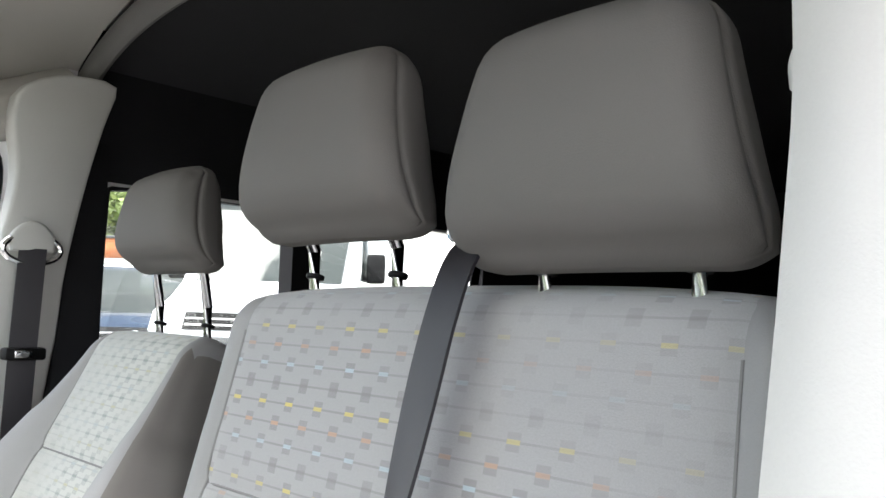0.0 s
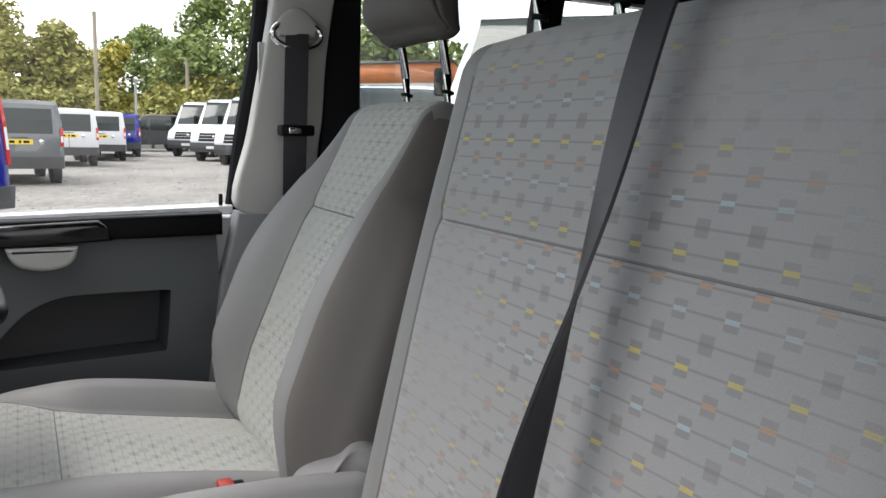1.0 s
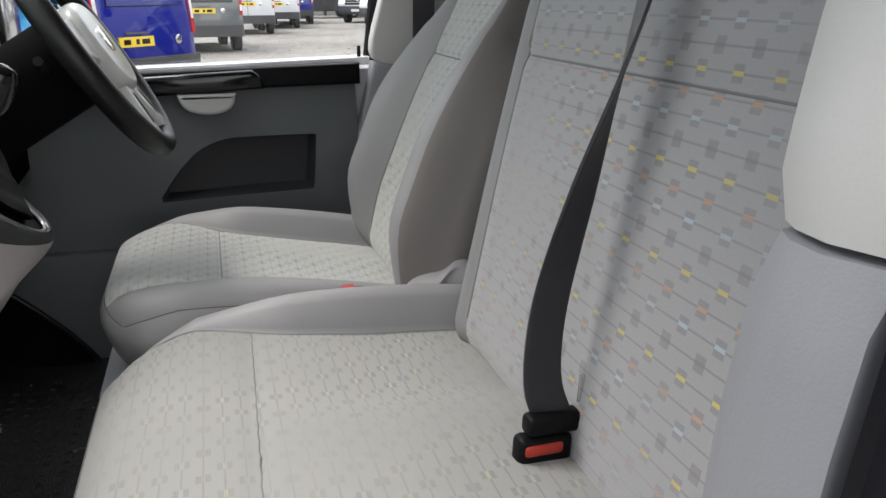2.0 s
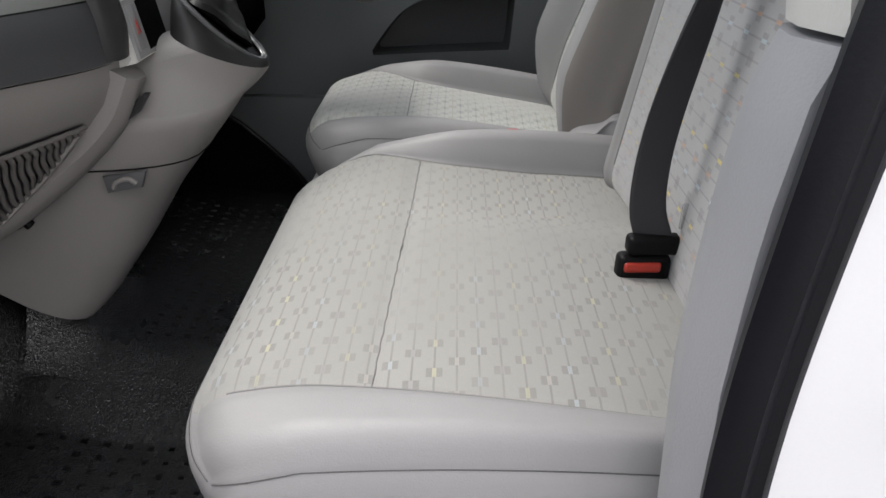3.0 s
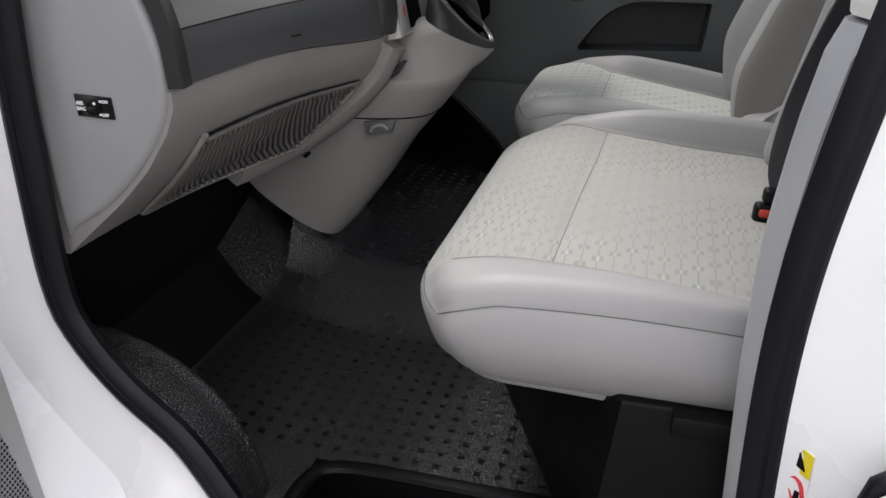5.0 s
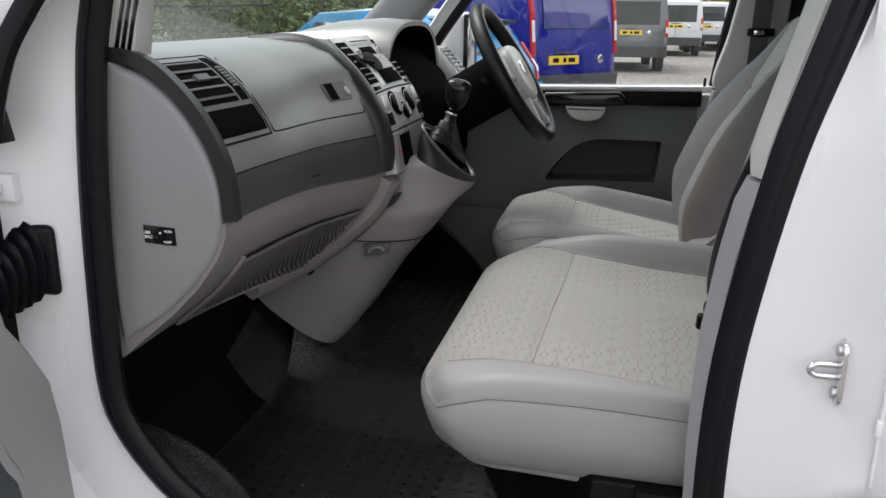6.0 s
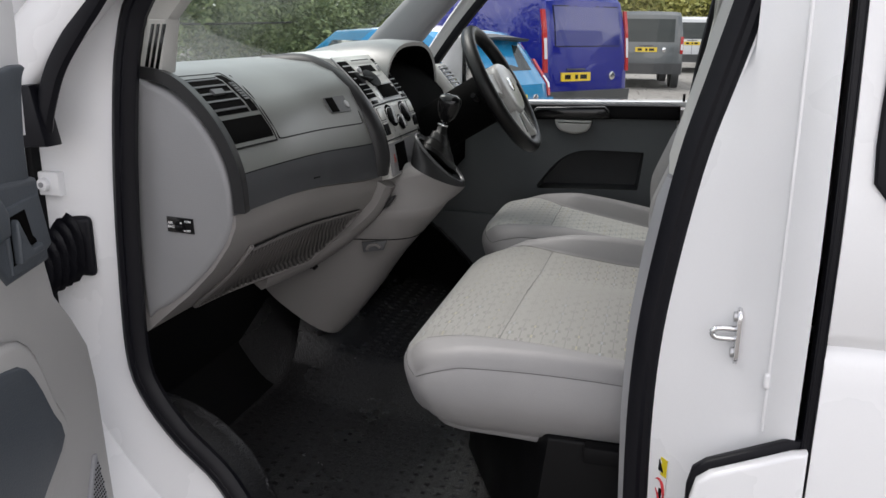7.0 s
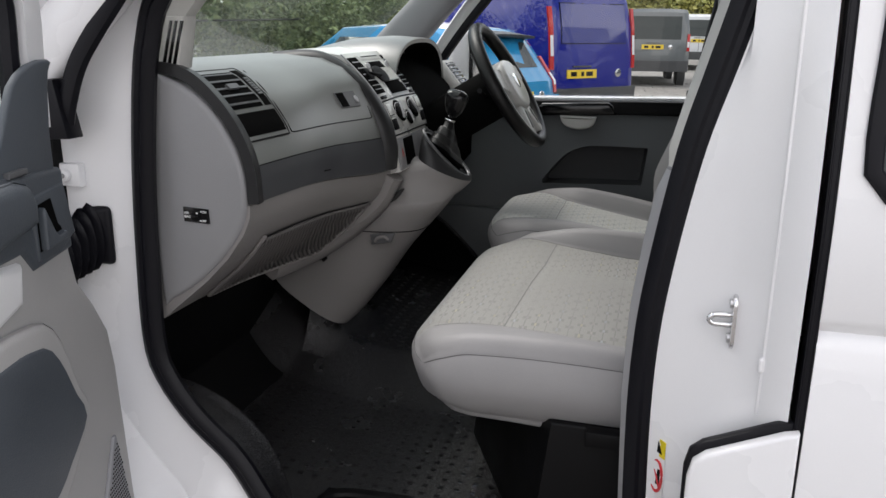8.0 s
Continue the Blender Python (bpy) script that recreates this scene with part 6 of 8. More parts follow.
part("strut", sweep(st, [(-0.030, -0.035), (-0.032, 0.006), (-0.018, 0.016), (0.018, 0.016), (0.032, 0.006), (0.030, -0.035)], (0.0, -0.8, -0.3)), M["lower"], cons, "curved light grey strut")

# gear lever
gear = thing("gear_lever", "gear lever with a glossy black knob and gaiter", "gear lever", (0.92, 0.64, 1.15))
gp = []
for i in range(13):
    t = i / 12
    r = 0.043 * (1 - t) ** 1.15 + 0.012
    c = Vector((0.894 + 0.039 * t, 0.621 - 0.003 * t, 1.160 + 0.084 * t))
    gp.append([c + Vector((r * (1 + 0.08 * math.sin(5 * a + 4 * t)) * math.cos(a), r * 0.85 * (1 + 0.08 * math.cos(4 * a - 5 * t)) * math.sin(a), (0.030 * math.sin(a) - 0.030 * math.cos(a)) * (1 - t) + 0.004 * math.sin(22 * t))) for a in [2 * math.pi * k / 24 for k in range(24)]])
part("gaiter", loft(gp), M["leather"], gear, "creased black gaiter")
part("ring", disc((0.933, 0.618, 1.245), (0.1, -0.25, 1), 0.015, 0.006, 20, 0.002), M["chrome"], gear, "chrome ring")
km = pillow((0.031, 0.035, 0.037), 0.028, breaks(0.7, 4), breaks(0.7, 4), breaks(0.6, 5),
            lambda p, u, v, w: Vector((0.932, 0.604, 1.287)) + Matrix.Rotation(radians(14), 3, "X") @ Vector((p.x * (0.78 + 0.22 * w), p.y * (0.80 + 0.25 * w), p.z)), lambda *a: "knob")
link("knob", km["knob"], M["gloss"], gear, "glossy black knob")

# ---- instrument binnacle and driver's side ----
bin_ = thing("instrument_binnacle", "dark hooded instrument binnacle", "instrument panel", (1.2, 0.9, 1.2))
hood = []
for j, (y, k) in enumerate(((0.775, 0.98), (0.785, 1.0), (0.86, 1.02), (0.96, 0.98), (1.06, 0.86), (1.12, 0.66))):
    sec = []
    for i in range(25):
        a = math.pi * i / 24
        c, s = math.cos(a), math.sin(a)
        sec.append(Vector((1.195 - 0.258 * math.copysign(abs(c) ** 0.7, c) * (0.9 + 0.1 * k), y, 1.255 + (0.195 * s ** 0.62) * k)))
    hood.append(sec)
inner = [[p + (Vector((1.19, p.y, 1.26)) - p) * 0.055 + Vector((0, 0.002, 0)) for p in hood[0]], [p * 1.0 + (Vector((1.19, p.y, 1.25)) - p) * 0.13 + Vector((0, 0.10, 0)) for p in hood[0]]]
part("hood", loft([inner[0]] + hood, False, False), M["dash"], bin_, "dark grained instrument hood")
# shade under the hood put into a near-black colour
part("hood_lining", loft(inner[::-1], False, False), M["void"], bin_, "inside of the hood, blackened for its shade")
part("dial_panel", prism([(0.985, 1.25), (1.10, 1.405), (1.28, 1.405), (1.395, 1.25)], 0.885, 0.90, "y", 0.004), M["void"], bin_, "black dial panel")
for x in (1.11, 1.27):
    part("gauge", disc((x, 0.882, 1.325), (0, -1, 0.2), 0.055, 0.008, 32, 0.002), M["gloss"], bin_, "black gauge")
# face not set back; near-black colour paints the recess's shade below the hood
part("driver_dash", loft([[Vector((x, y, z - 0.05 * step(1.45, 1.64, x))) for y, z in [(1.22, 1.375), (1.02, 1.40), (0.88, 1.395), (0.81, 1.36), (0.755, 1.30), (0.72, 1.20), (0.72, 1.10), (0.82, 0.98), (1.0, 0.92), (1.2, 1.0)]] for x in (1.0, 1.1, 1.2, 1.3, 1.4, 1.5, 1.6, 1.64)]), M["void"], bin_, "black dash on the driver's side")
vm = Matrix.Translation((1.51, 0.755, 1.325)) @ Matrix.Rotation(radians(-40), 4, "X")
dv = part("vent_frame", box((-0.06, -0.012, -0.058), (0.06, 0.03, 0.058), 0.008, 3, vm), M["stack"], bin_, "silver-grey vent frame")
part("vent_opening", box((-0.048, -0.0135, -0.046), (0.048, 0.0, 0.046), 0.003, 2, vm), M["gloss"], dv)
for i in range(6):
    part("slat", box((-0.047, -0.018, -0.040 + 0.0145 * i), (0.047, -0.006, -0.036 + 0.0145 * i), 0.001, 1, vm), M["silver"], dv)

# ---- steering wheel ----
wheel = thing("steering_wheel", "black leather steering wheel with grey spokes", "steering wheel", (1.185, 0.51, 1.32))
WC = Vector((1.185, 0.512, 1.322))
WN = Vector((0, -0.855, 0.52)).normalized()
WX = Vector((1, 0, 0))
WY = WN.cross(WX).normalized()
if WY.z < 0:
    WY = -WY
def on_wheel(r, a, out=0.0):
    return WC + WX * (r * math.cos(a)) + WY * (r * math.sin(a)) + WN * out
rimp = [on_wheel(0.180, 2 * math.pi * k / 64) for k in range(64)]
part("rim", sweep(rimp, circle(0.0175, 14, 0.0195), [WN[:]] * 64, True), M["leather"], wheel, "black leather rim")
def wheel_shape(pts, lift, thick, bevel):
    bm = prism(pts, -thick / 2, thick / 2, "z", bevel, 3)
    m = Matrix((WX, WY, WN)).transposed().to_4x4()
    m.translation = WC + WN * lift
    bm.transform(m)
    return bm
hub = [(p.x, p.y) for p in smooth_line([Vector(q) for q in [(-0.075, 0.055, 0), (0, 0.07, 0), (0.075, 0.055, 0), (0.092, 0.0, 0), (0.07, -0.06, 0), (0, -0.085, 0), (-0.07, -0.06, 0), (-0.092, 0.0, 0)]], 40, True)]
part("airbag_cover", wheel_shape(hub, 0.002, 0.05, 0.014), M["pad"], wheel, "silver-grey airbag cover")
part("badge_disc", disc(WC + WN * 0.028, WN, 0.022, 0.004, 24, 0.001), M["chrome"], wheel, "round chrome badge")
for ang, wd in ((8, 0.05), (172, 0.05), (248, 0.036), (292, 0.036)):
    a = radians(ang)
    d = Vector((math.cos(a), math.sin(a)))
    nrm = Vector((-d.y, d.x))
    pts = [d * 0.06 + nrm * wd * 0.8, d * 0.172 + nrm * wd * 0.5, d * 0.172 - nrm * wd * 0.5, d * 0.06 - nrm * wd * 0.8]
    part("spoke", wheel_shape([(q.x, q.y) for q in pts], 0.004, 0.022, 0.006), M["pad"], wheel, "silver-grey spoke")
    if ang > 200:
        slot = [d * 0.095 + nrm * 0.007, d * 0.150 + nrm * 0.005, d * 0.150 - nrm * 0.005, d * 0.095 - nrm * 0.007]
        part("spoke_slot", wheel_shape([(q.x, q.y) for q in slot], 0.0135, 0.006, 0.002), M["black"], wheel, "black slot in the spoke")
col = smooth_line([WC - WN * 0.005, WC - WN * 0.10, WC - WN * 0.20, WC - WN * 0.36], 10)
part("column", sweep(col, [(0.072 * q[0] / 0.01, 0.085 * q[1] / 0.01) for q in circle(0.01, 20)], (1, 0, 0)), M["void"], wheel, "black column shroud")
for s in (-1, 1):
    part("stalk", tube(smooth_line([WC - WN * 0.06 + WX * s * 0.05, WC - WN * 0.055 + WX * s * 0.11 + WY * 0.01, WC - WN * 0.045 + WX * s * 0.16 + WY * 0.02], 10), 0.007, 8), M["black"], wheel, "black stalk")

# ---- outside: car park, vehicles, trees ----
def noise_mat(name, stops, scales, rough=0.9, bump=0.6, dist=0.02):
    m = bpy.data.materials.new(name)
    m.use_nodes = True
    n, l = m.node_tree.nodes, m.node_tree.links
    b = n["Principled BSDF"]
    b.inputs["Roughness"].default_value = rough
    b.inputs["Specular IOR Level"].default_value = 0.3
    tc = n.new("ShaderNodeTexCoord")
    acc = None
    for s, k in scales:
        t = n.new("ShaderNodeTexNoise")
        t.inputs["Scale"].default_value = s
        t.inputs["Detail"].default_value = 4.0
        l.new(tc.outputs["Object"], t.inputs["Vector"])
        q = n.new("ShaderNodeMath")
        q.operation = "MULTIPLY_ADD"
        l.new(t.outputs["Fac"], q.inputs[0])
        q.inputs[1].default_value = k
        if acc is None:
            q.inputs[2].default_value = 0.0
        else:
            l.new(acc, q.inputs[2])
        acc = q.outputs[0]
    r = n.new("ShaderNodeValToRGB")
    r.color_ramp.elements[0].position, r.color_ramp.elements[0].color = stops[0][0], (*stops[0][1], 1)
    r.color_ramp.elements[1].position, r.color_ramp.elements[1].color = stops[-1][0], (*stops[-1][1], 1)
    for p, c in stops[1:-1]:
        e = r.color_ramp.elements.new(p)
        e.color = (*c, 1)
    l.new(acc, r.inputs["Fac"])
    l.new(r.outputs["Color"], b.inputs["Base Color"])
    bp = n.new("ShaderNodeBump")
    bp.inputs["Strength"].default_value = bump
    bp.inputs["Distance"].default_value = dist
    l.new(acc, bp.inputs["Height"])
    l.new(bp.outputs["Normal"], b.inputs["Normal"])
    return m


gravel = noise_mat("gravel", [(0.34, (0.095, 0.088, 0.082)), (0.48, (0.195, 0.185, 0.172)), (0.62, (0.30, 0.288, 0.27))], [(28.0, 0.45), (6.0, 0.3), (0.35, 0.25)])
bm = bmesh.new()
axis_y = sorted({round(s * v, 3) for v in [0, 1, 2, 3, 4, 5, 6, 7, 8, 9, 10, 12, 14, 17, 20, 26, 34, 50, 80, 140, 300, 700, 1500] for s in (-1, 1)})
axis_x = axis_y
g = {(x, y): bm.verts.new((x, y, ground_z(x, y))) for x in axis_x for y in axis_y}
for a, c in zip(axis_x, axis_x[1:]):
    for e, f in zip(axis_y, axis_y[1:]):
        bm.faces.new((g[a, e], g[c, e], g[c, f], g[a, f]))
me = bpy.data.meshes.new("ground")
bm.to_mesh(me)
bm.free()
gr = link("ground", me, gravel)
tagged(gr, "grey-brown gravel car park", "ground", kind="structure")
# loose stones
rng = random.Random(4)
vs, fs = [], []
for i in range(2600):
    x = 3.0 + 24 * rng.random() ** 1.4
    y = -0.1 * x + (rng.random() - 0.5) * (5 + 0.6 * x)
    s = 0.012 + 0.03 * rng.random() ** 2
    z = ground_z(x, y)
    k = len(vs)
    for dx, dy, dz in ((1, 0, 0), (0, 1, 0), (-1, 0, 0), (0, -1, 0), (0.2, 0.1, 0.8)):
        vs.append((x + s * dx * (0.7 + 0.6 * rng.random()), y + s * dy * (0.7 + 0.6 * rng.random()), z + s * dz - 0.002))
    fs += [(k, k + 1, k + 4), (k + 1, k + 2, k + 4), (k + 2, k + 3, k + 4), (k + 3, k, k + 4)]
me = bpy.data.meshes.new("gravel_stones")
me.from_pydata(vs, [], fs)
st = link("gravel_stones", me, gravel, smooth=False)
tagged(st, "loose grey stones on the gravel", "gravel", kind="stuff")


def paint(name, c, rough=0.25):
    return mat(name, c, rough, var=0.03, spots=2, coat=1.0, spec=0.1, coat_rough=0.02)


P = dict(blue=paint("royal_blue_paint", (0.003, 0.009, 0.21), 0.45), grey=paint("grey_paint", (0.13, 0.14, 0.145)), white=paint("fleet_white_paint", (0.62, 0.63, 0.65)), black=paint("black_paint", (0.012, 0.012, 0.014)),
         sky=paint("light_blue_paint", (0.02, 0.24, 0.48)), navy=paint("dark_blue_paint", (0.02, 0.03, 0.05)))
M["blue_glass"] = mat("blue_rear_glass", (0.004, 0.012, 0.17), 0.04, var=0.05, spec=0.8)
M["lamp_red"] = mat("lamp_red", (0.45, 0.02, 0.02), 0.15, var=0.1)
M["lamp_clear"] = mat("lamp_clear", (0.70, 0.72, 0.74), 0.12, var=0.1)
M["plate"] = mat("plate_yellow", (0.78, 0.55, 0.03), 0.4, var=0.03)
M["plate_white"] = mat("plate_white", (0.78, 0.78, 0.76), 0.4, var=0.03)
M["bumper"] = mat("bumper_plastic", (0.055, 0.057, 0.06), 0.55, var=0.1)
M["tyre"] = mat("tyre", (0.02, 0.02, 0.02), 0.8, var=0.15)

VAN_SIDE = [(0.02, 0.36), (0.0, 0.60), (0.02, 1.00), (0.06, 1.40), (0.13, 1.74), (0.22, 1.82), (1.2, 1.86), (2.5, 1.84), (2.85, 1.78), (3.15, 1.50), (3.40, 1.18), (3.55, 1.08), (4.05, 0.98), (4.30, 0.80), (4.38, 0.55), (4.36, 0.34)]
HATCH_SIDE = [(0.04, 0.36), (0.0, 0.58), (0.04, 0.86), (0.14, 0.98), (0.42, 1.34), (0.62, 1.44), (1.3, 1.49), (2.1, 1.45), (2.75, 1.05), (3.0, 0.96), (3.65, 0.84), (3.88, 0.66), (3.92, 0.45), (3.90, 0.32)]
BIG_SIDE = [(0.02, 0.40), (0.0, 0.70), (0.02, 1.30), (0.05, 2.0), (0.14, 2.45), (0.30, 2.52), (2.5, 2.52), (3.6, 2.50), (4.1, 2.32), (4.55, 1.75), (4.75, 1.46), (5.0, 1.30), (5.40, 1.12), (5.55, 0.85), (5.58, 0.55), (5.55, 0.38)]


def side_at(profile, z, rear):
    """Where the profile's rear or front end stands at height z."""
    pts = profile[: len(profile) // 2] if rear else profile[len(profile) // 2:][::-1]
    for (y0, z0), (y1, z1) in zip(pts, pts[1:]):
        if z0 <= z <= z1:
            return y0 + (y1 - y0) * (z - z0) / (z1 - z0)
    return pts[-1][0]


def vehicle(name, label, category, profile, hw, color, m, rear_windows, bumper, front=False, lamp_h=(0.85, 1.25), plate_z=0.92, wheel_r=0.32, two_doors=False, side_win=None, blank=False, plate_col="plate", wheels=(0.85, 3.45), plate_x=0.0, panels=()):
    """A parked vehicle, built at the origin with its tail at y = 0 heading along +y; m puts it in its place."""
    ob = thing(name, label, category, group="parked vehicles")
    hs = max(z for y, z in profile)
    rings = []
    for u in (-1.0, -0.985, -0.94, -0.8, -0.4, 0, 0.4, 0.8, 0.94, 0.985, 1.0):
        k = {1.0: 0.965, 0.985: 0.985, 0.94: 0.996}.get(abs(u), 1.0)
        ring_ = []
        for y, z in profile:
            tum = 1.0 - 0.10 * max(0.0, (z - 0.95) / (hs - 0.95)) ** 1.5
            cy = profile[-1][0] / 2
            crown = 0.02 * (1 - u * u) * (1 if z > 1.0 else 0.3)
            end = 0.05 * (1 - abs(u) ** 3)
            yy = cy + (y - cy) * k + (end if y > cy + 1 else (-end * 0.6 if y < cy - 1 else 0))
            ring_.append(Vector((u * hw * tum, yy, 0.35 + (z - 0.35) * k + crown)))
        rings.append(ring_)
    body = part("body", loft(rings), color, ob, sharp=30)

    def end_panel(x0, x1, z0, z1, lift, rear, nm, material, parent, lab="", dip=0.0):
        nxx, nz = 6, 14
        rows = []
        for j in range(nz + 1):
            z = z0 + (z1 - z0) * j / nz
            row = []
            for i in range(nxx + 1):
                x = x0 + (x1 - x0) * i / nxx
                u = x / hw
                end = 0.05 * (1 - min(1, abs(u)) ** 3)
                y = side_at(profile, z, rear)
                y = y - end * 0.6 - lift if rear else y + end + lift
                row.append(Vector((x, y, z)))
            rows.append(row)
        bm = loft(rows, False, False)
        geo = bmesh.ops.extrude_face_region(bm, geom=list(bm.faces))
        for v in geo["geom"]:
            if isinstance(v, bmesh.types.BMVert):
                v.co.y += 0.03 if rear else -0.03
        return part(nm, bm, material, parent, lab)

    for x0, x1, z0, z1 in panels:
        end_panel(x0 - 0.012, x1 + 0.012, z0 - 0.012, z1 + 0.012, 0.003, True, "panel_gap", M["rubber"], ob)
        end_panel(x0, x1, z0, z1, 0.010, True, "rear_panel", M["blue_glass"], ob, "blue reflecting rear panel")
    if not blank:
        for x0, x1, z0, z1 in rear_windows:
            end_panel(x0, x1, z0, z1, 0.006, True, "rear_window", M["tint"], ob, "dark reflecting rear window")
    for s in (-1, 1):
        end_panel(min(s * hw * 0.91, s * hw * 0.985), max(s * hw * 0.91, s * hw * 0.985), lamp_h[0], lamp_h[1], 0.010, True, "tail_lamp", M["lamp_red"], ob, "red tail lamp")
        end_panel(min(s * hw * 0.92, s * hw * 0.975), max(s * hw * 0.92, s * hw * 0.975), lamp_h[0] + 0.22 * (lamp_h[1] - lamp_h[0]), lamp_h[0] + 0.55 * (lamp_h[1] - lamp_h[0]), 0.014, True, "lamp_band", M["lamp_clear"], ob)
    end_panel(-hw * 0.97, hw * 0.97, 0.36, 0.36 + bumper, 0.05, True, "rear_bumper", M["bumper"] if bumper < 0.3 else color, ob, "rear bumper")
    end_panel(plate_x - 0.26, plate_x + 0.26, plate_z - 0.055, plate_z + 0.055, 0.016, True, "number_plate", M[plate_col], ob, "yellow plate")
    for i in range(3):
        w = (0.10, 0.05, 0.12)[i]
        x = plate_x + (-0.20, -0.02, 0.07)[i]
        end_panel(x, x + w, plate_z - 0.028, plate_z + 0.028, 0.019, True, "plate_bar", M["black"], ob)
    end_panel(plate_x - 0.16, plate_x + 0.16, plate_z + 0.085, plate_z + 0.105, 0.018, True, "handle_strip", M["bumper"], ob)
    part("badge_disc", disc((0.42, side_at(profile, plate_z, True) - 0.045, plate_z), (0, -1, 0), 0.055, 0.02, 20, 0.003), M["chrome"], ob)
    if two_doors:
        end_panel(-0.006, 0.006, 0.55, hs * 0.93, 0.004, True, "door_gap", M["rubber"], ob)
    # side windows
    for s in (-1, 1):
        for (a, b2, z0, z1, sl) in side_win or []:
            tx = lambda z: s * (hw * (1.0 - 0.10 * max(0.0, (z - 0.95) / (hs - 0.95)) ** 1.5) + 0.002)
            bm = bmesh.new()
            q = [bm.verts.new((tx(z), y, z)) for y, z in ((a, z0), (b2, z0), (b2 - sl, z1), (a + 0.03, z1))]
            bm.faces.new(q)
            geo = bmesh.ops.extrude_face_region(bm, geom=list(bm.faces))
            for v in geo["geom"]:
                if isinstance(v, bmesh.types.BMVert):
                    v.co.x -= s * 0.03
            part("side_window", bm, M["tint"], ob, "dark side window")
        for yw in wheels:
            w = part("wheel", disc((s * (hw - 0.10), yw, wheel_r), (1, 0, 0), wheel_r, 0.21, 28, 0.03), M["tyre"], ob, "black tyre")
            part("hubcap", disc((s * (hw - 0.005), yw, wheel_r), (1, 0, 0), wheel_r * 0.62, 0.03, 20, 0.008), M["silver"], w)
            part("arch_shadow", disc((s * (hw - 0.09), yw, wheel_r + 0.02), (1, 0, 0), wheel_r + 0.07, 0.175, 28), M["bumper"], w)
    # front: windscreen, grille, lamps, mirrors
    zb = next(z for (y, z), (y2, z2) in zip(profile[len(profile) // 2:], profile[len(profile) // 2 + 1:]) if z2 < hs * 0.70)
    if front:
        zs_top, zs_bot = hs * 0.94, front[0]
        end_panel(-hw * 0.80, hw * 0.80, zs_bot, zs_top, 0.034, False, "windscreen", M["tint"], ob, "dark reflecting windscreen")
        end_panel(-hw * 0.62, hw * 0.62, front[1], front[2], 0.012, False, "grille", M["black"], ob, "black grille")
        for k in range(2):
            z = front[1] + (front[2] - front[1]) * (0.3 + 0.35 * k)
            end_panel(-hw * 0.60, hw * 0.60, z - 0.008, z + 0.008, 0.020, False, "grille_bar", M["silver"], ob)
        part("badge_disc", disc((0, side_at(profile, (front[1] + front[2]) / 2, False) + 0.07, (front[1] + front[2]) / 2), (0, 1, 0), 0.07, 0.03, 24, 0.004), M["chrome"], ob, "round chrome badge")
        for s in (-1, 1):
            end_panel(min(s * hw * 0.64, s * hw * 0.97), max(s * hw * 0.64, s * hw * 0.97), front[1] - 0.02, front[2] + 0.10, 0.010, False, "headlamp", M["lamp_clear"], ob, "clear headlamp")
        end_panel(-hw * 0.97, hw * 0.97, 0.36, front[1] - 0.06, 0.05, False, "front_bumper", front[3], ob, "front bumper")
        end_panel(-0.26, 0.26, 0.50, 0.61, 0.075, False, "number_plate", M["plate_white"], ob, "white plate")
        ym = side_at(profile, front[0] + 0.15, False) - 0.15
        for s in (-1, 1):
            mr = part("mirror", box((s * (hw + 0.12) - 0.10, ym - 0.06, front[0] + 0.02), (s * (hw + 0.12) + 0.10, ym + 0.05, front[0] + 0.34), 0.035, 3), M["black"], ob, "black door mirror")
            part("mirror_arm", box((s * hw - 0.08, ym - 0.03, front[0] + 0.05), (s * hw + 0.08, ym + 0.03, front[0] + 0.10), 0.01), M["black"], mr)
        for s in (-0.55, 0.12):
            part("wiper", tube([(s, side_at(profile, zs_bot + 0.02, False) + 0.06, zs_bot + 0.01), (s + 0.55, side_at(profile, zs_bot + 0.10, False) + 0.05, zs_bot + 0.07)], 0.012, 6), M["black"], ob, "black wiper")
    ob.matrix_basis = m
    return ob


def put(x, y, heading, scale=1.0):
    """Tail at (x, y), heading in degrees from +x towards +y."""
    return Matrix.Translation((x, y, ground_z(x, y))) @ Matrix.Rotation(radians(heading - 90), 4, "Z") @ Matrix.Scale(scale, 4)


VW2 = [(-0.66, -0.03, 1.08, 1.62), (0.03, 0.66, 1.08, 1.62)]
VW1 = [(-0.66, 0.66, 1.12, 1.66)]
SIDE2 = [(0.4, 1.35, 1.08, 1.62, 0.02), (1.45, 2.5, 1.08, 1.62, 0.02), (2.6, 3.35, 1.10, 1.60, 0.42)]
SIDE_CAB = [(2.5, 3.35, 1.12, 1.60, 0.42)]
vehicle("blue_van", "royal blue panel van with a rear door and tall lamps", "van", VAN_SIDE, 0.79, P["blue"], put(9.90, 0.975, 50), VW1, 0.26, lamp_h=(0.86, 1.64), plate_z=0.80, side_win=SIDE_CAB, blank=True, plate_x=-0.24, panels=[(-0.58, 0.59, 1.19, 1.68)])
vehicle("grey_van", "grey small van with a wide rear window", "van", VAN_SIDE, 0.89, P["grey"], put(19.6, 0.38, 6), VW1, 0.26, side_win=SIDE2, plate_z=0.94)
vehicle("white_van", "white small van with a rear window", "van", VAN_SIDE, 0.89, P["white"], put(28.0, -1.0, 3), VW1, 0.26, two_doors=True, side_win=SIDE_CAB, plate_z=0.98)
vehicle("white_van", "white van parked behind another", "van", VAN_SIDE, 0.89, P["white"], put(32.5, -2.3, -2), VW1, 0.26, side_win=SIDE_CAB)
